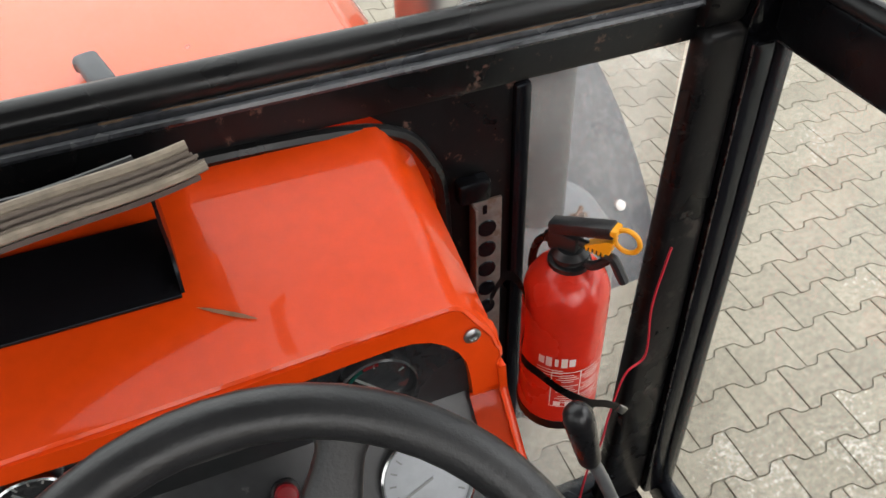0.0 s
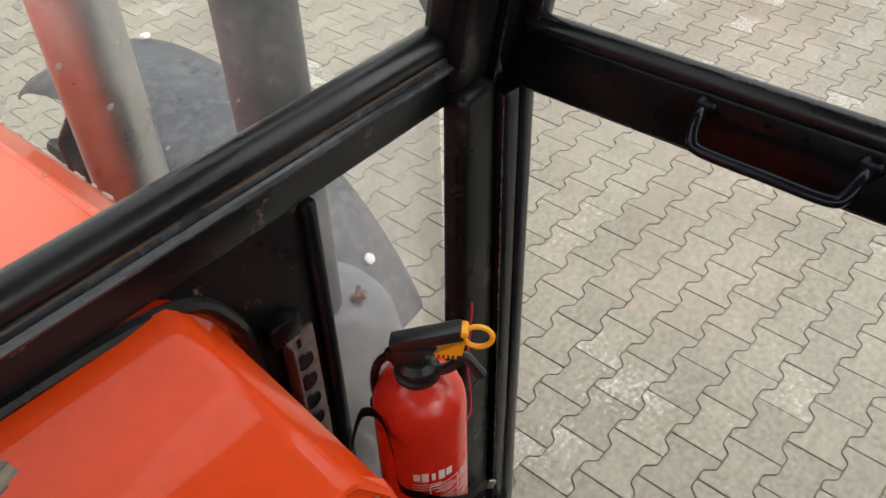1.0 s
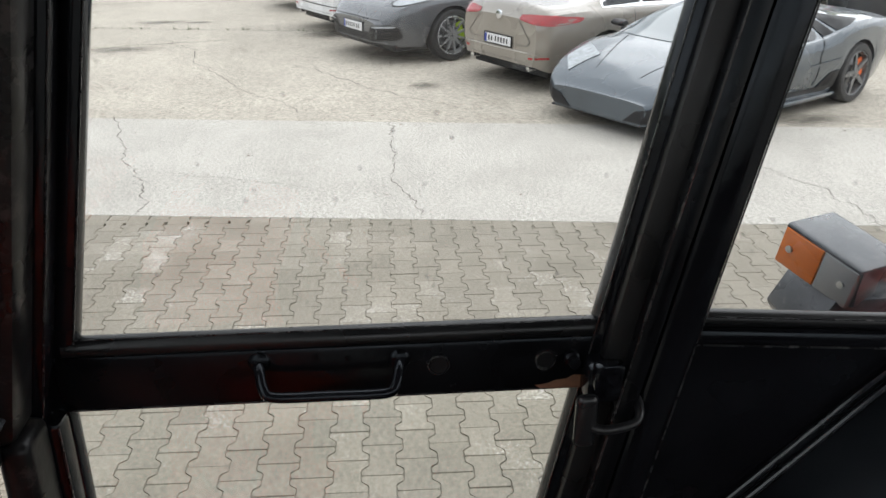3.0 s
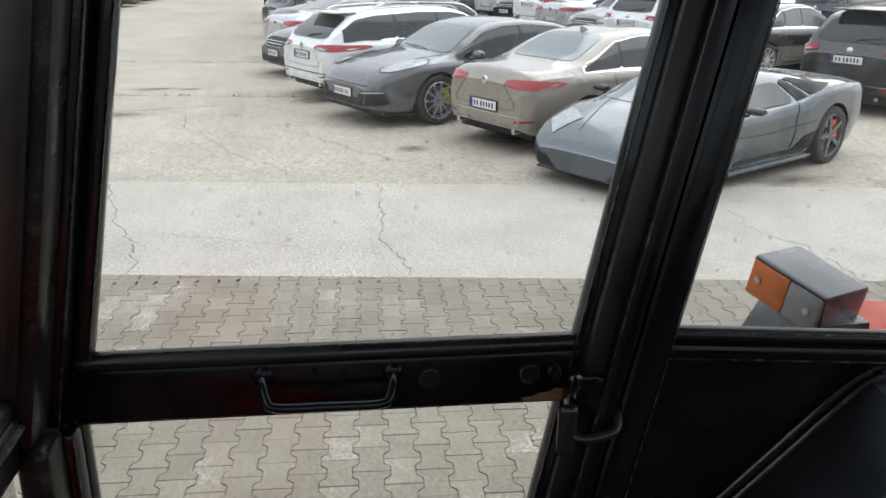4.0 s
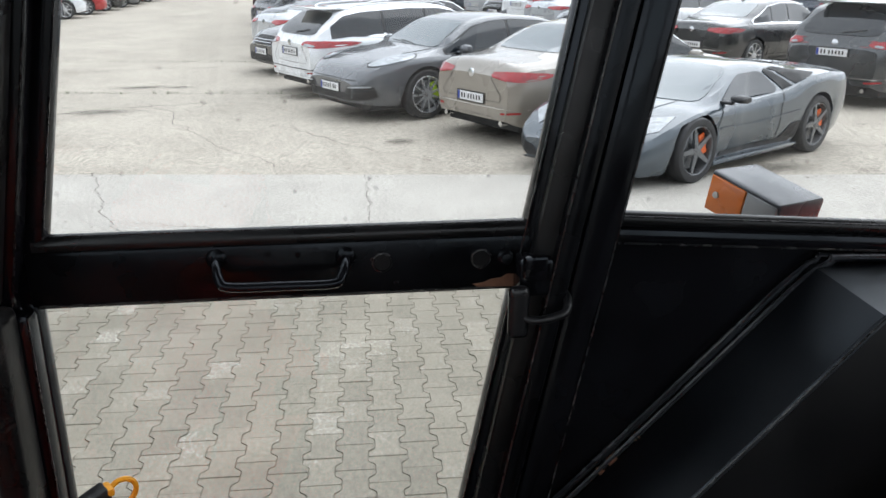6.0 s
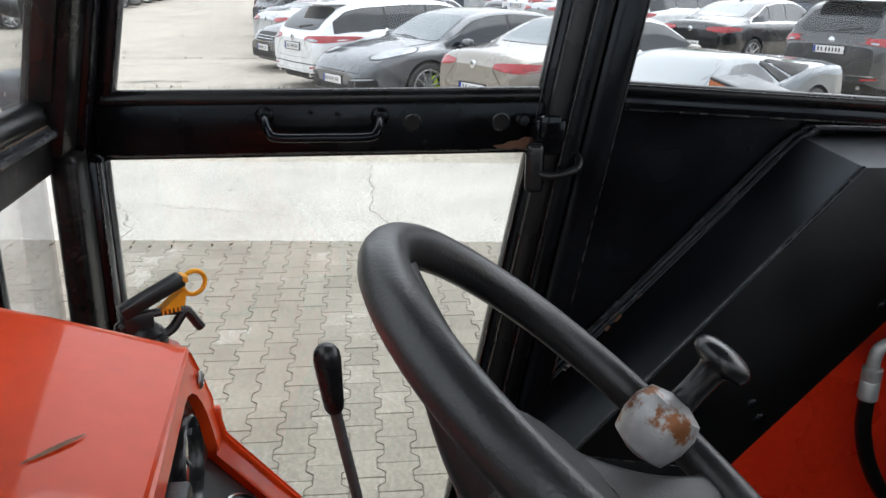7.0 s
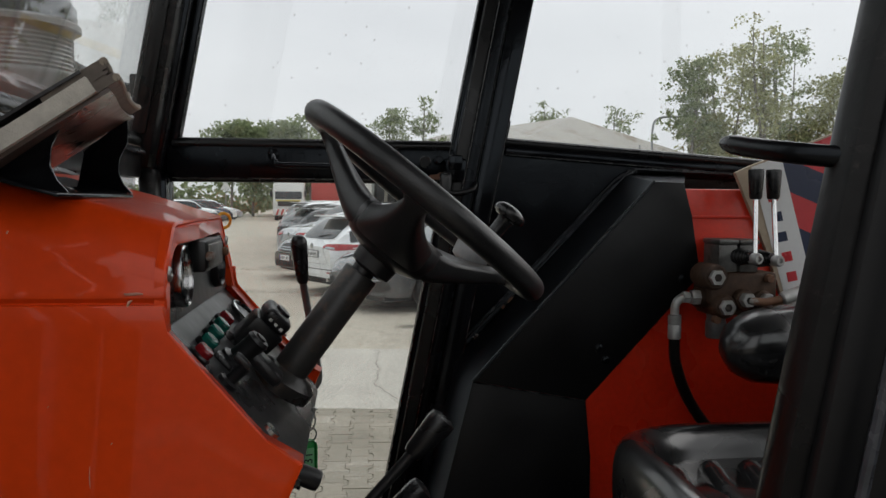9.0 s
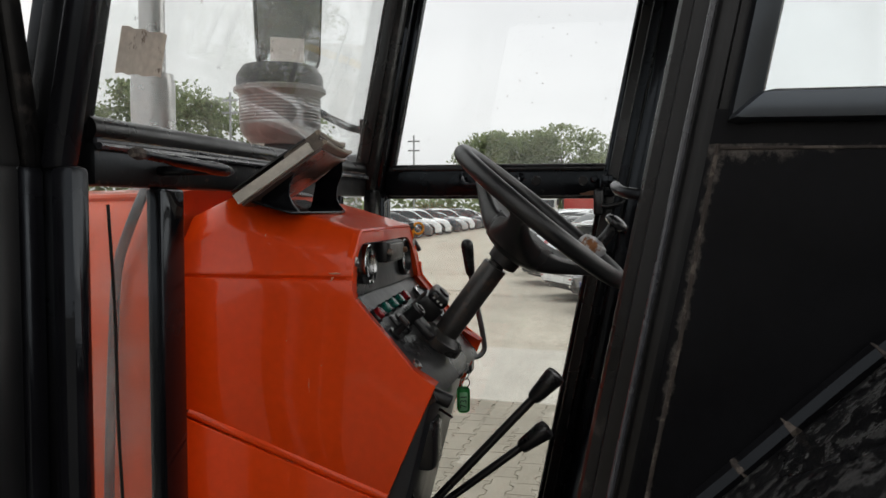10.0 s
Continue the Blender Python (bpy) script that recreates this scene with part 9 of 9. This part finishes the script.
# street lamp, mast and camera pole
POLE = material("galvanised_pole", (0.32, 0.33, 0.34), 0.5, metal=0.5, vary=0.1)
lamp_post = thing("street_lamp", "grey street lamp with a curved arm", "street lamp", (62, -22.7, -0.03))
bm = B()
tube(bm, curve_pts([(0, 0, 0), (0, 0, 5.5), (0, -0.05, 7.6), (0, -0.5, 8.25), (0, -1.6, 8.4)], 5), 0.09, 8)
part("pole", bm, POLE, lamp_post)
bm = B()
box(bm, (-0.15, -2.1, 8.32), (0.15, -1.5, 8.46), 0.04)
part("lamp_head", bm, POLE, lamp_post)
for x, y, h, lab in ((60, 14.9, 7.2, "thin mast with small crossarms"), (42, 21.2, 8.2, "pole with two security cameras"), (60, -21.0, 6.0, "slim grey utility pole")):
    p = thing("mast", lab, "mast", (x, y, -0.03))
    bm = B()
    tube(bm, [(0, 0, 0), (0, 0, h)], 0.07, 8)
    part("pole", bm, POLE, p)
    for k in range(2):
        bm = B()
        box(bm, (-0.08, -0.45, h - 0.5 - 0.7 * k), (0.08, 0.45, h - 0.38 - 0.7 * k), 0.02)
        part("crossarm", bm, POLE, p)
# warning sign in the scrub
sgn = thing("road_sign", "small triangular road sign on a post", "road sign", (70, 11.2, -0.03))
bm = B()
tube(bm, [(0, 0, 0), (0, 0, 2.9)], 0.04, 8)
part("post", bm, POLE, sgn)
bm = B()
prism(bm, [(-0.45, 2.5), (0.45, 2.5), (0, 3.25)], "x", -0.06, -0.04)
part("plate", bm, LW, sgn)


# low unseen wall behind the open door, added to darken the housing's reflections
WALL = material("grey_render", (0.30, 0.285, 0.26), 0.9, vary=0.15, scale=0.6, fine=12, bump=0.4, bump_scale=40)
bm = B()
box(bm, (-4.5, -12, -0.1), (-4.2, 8, 2.0), 0.01)
unseen_reflection_wall = part("unseen_reflection_wall", bm, WALL, None, "unseen low grey wall added to darken reflections", kind="structure")
tagged(unseen_reflection_wall, category="wall")

# ---- paving blocks ----
PL, PW = 0.208, 0.150         # length along a row of blocks and pitch between rows
GAP = 0.0017


def paver_outline():
    """The outline of an interlocking I-shaped block, centred, long side along x."""
    h, b, n = PL / 2 - GAP, PW / 2 - GAP * 0.6, 0.017
    c = PL / 4
    side = [(-h + 0.003, n - 0.003), (-c - 0.026, n), (-c - 0.014, n * 0.80), (-c + 0.008, -n * 0.80), (-c + 0.020, -n), (c - 0.020, -n), (c - 0.008, -n * 0.80), (c + 0.014, n * 0.80), (c + 0.026, n), (h - 0.003, n - 0.003)]
    side = [(-h, n - 0.006)] + side + [(h, n - 0.006)]
    return [(x, -b - dy) for x, dy in side] + [(x, b + dy) for x, dy in side[::-1]]


def paver_mesh(bm, m=None, drop=0.0):
    pts = paver_outline()
    top = [bm.verts.new((x * 0.980, y * 0.974, drop)) for x, y in pts]
    mid = [bm.verts.new((x, y, drop - 0.004)) for x, y in pts]
    low = [bm.verts.new((x, y, drop - 0.028)) for x, y in pts]
    fs = [bm.faces.new(top)]
    n = len(pts)
    for a, b in ((mid, top), (low, mid)):
        for i in range(n):
            fs.append(bm.faces.new((a[i], a[(i + 1) % n], b[(i + 1) % n], b[i])))
    if m is not None:
        for v in top + mid + low:
            v.co = m @ v.co


bm = B()
box(bm, (-3.5, -9, -0.05), (5.66, 14, -0.0075), 0)
PAVE_TURN = radians(-1.5)
bed = part("pavement", bm, SAND, None, "grey interlocking concrete paving with sandy joints", smooth=False, kind="structure")
tagged(bed, category="pavement")

bm = B()
paver_mesh(bm)
blocks = []
bmesh.ops.recalc_face_normals(bm, faces=bm.faces)
for k in range(3):
    me = bpy.data.meshes.new("paving_block")
    bm.to_mesh(me)
    me.materials.append(PAVER)
    blocks.append(me)
bm.free()
rp = random.Random(12)
rest_v, rest_f = [], []
pts = paver_outline()
n = len(pts)
cosr, sinr = math.cos(PAVE_TURN), math.sin(PAVE_TURN)
count = 0
lasts = []
for row in range(-52, 80):
    y0 = 0.826 + row * PW
    for col in range(-28, 27):
        x0 = 1.985 + (col + (0.5 if row % 2 else 0.0)) * PL
        x, y = x0 * cosr - y0 * sinr, x0 * sinr + y0 * cosr
        edge = 5.63 + 0.1157 * y - 0.11
        if x > edge - 0.02 and x - PL < edge - 0.02 and x > 0:
            lasts.append((x - PL * 0.5 + 0.004, y, edge + 0.105))
        if x > edge - 0.02 or x < -3.3:
            continue
        dz, tx, ty = rp.uniform(-0.0025, 0.0015), rp.uniform(-0.008, 0.008), rp.uniform(-0.008, 0.008)
        if 1.0 < x < 3.15 and -0.5 < y < 2.5 and count < 300:
            ob = new("paving_block", blocks[0])
            ob.parent = bed
            ob.matrix_basis = pose(x, y, dz, math.degrees(tx), math.degrees(ty), math.degrees(PAVE_TURN))
            count += 1
        else:
            base = len(rest_v)
            for sx, sy, z in ((0.980, 0.974, 0.0), (1, 1, -0.004), (1, 1, -0.024)):
                for px, py in pts:
                    qx, qy = px * sx, py * sy
                    rest_v.append((x + qx * cosr - qy * sinr, y + qx * sinr + qy * cosr, z + dz + tx * qy + ty * qx))
            rest_f.append(tuple(base + i for i in range(n)))
            for a, b in ((1, 0), (2, 1)):
                rest_f += [(base + a * n + i, base + a * n + (i + 1) % n, base + b * n + (i + 1) % n, base + b * n + i) for i in range(n)]
me = bpy.data.meshes.new("paving_blocks_rest")
me.from_pydata(rest_v, [], rest_f)
me.materials.append(PAVER)
rest = new("paving_blocks", me)
rest.parent = bed
tagged(rest, "more interlocking paving blocks", kind="stuff")
for x0, y, x1 in lasts:
    if x1 - x0 > 0.02:
        bm = B()
        box(bm, (x0, y - PW / 2 + 0.004, -0.024), (x1, y + PW / 2 - 0.004, rp.uniform(-0.003, 0.0)), 0.004, 1)
        part("edge_block", bm, PAVER, bed, smooth=False)
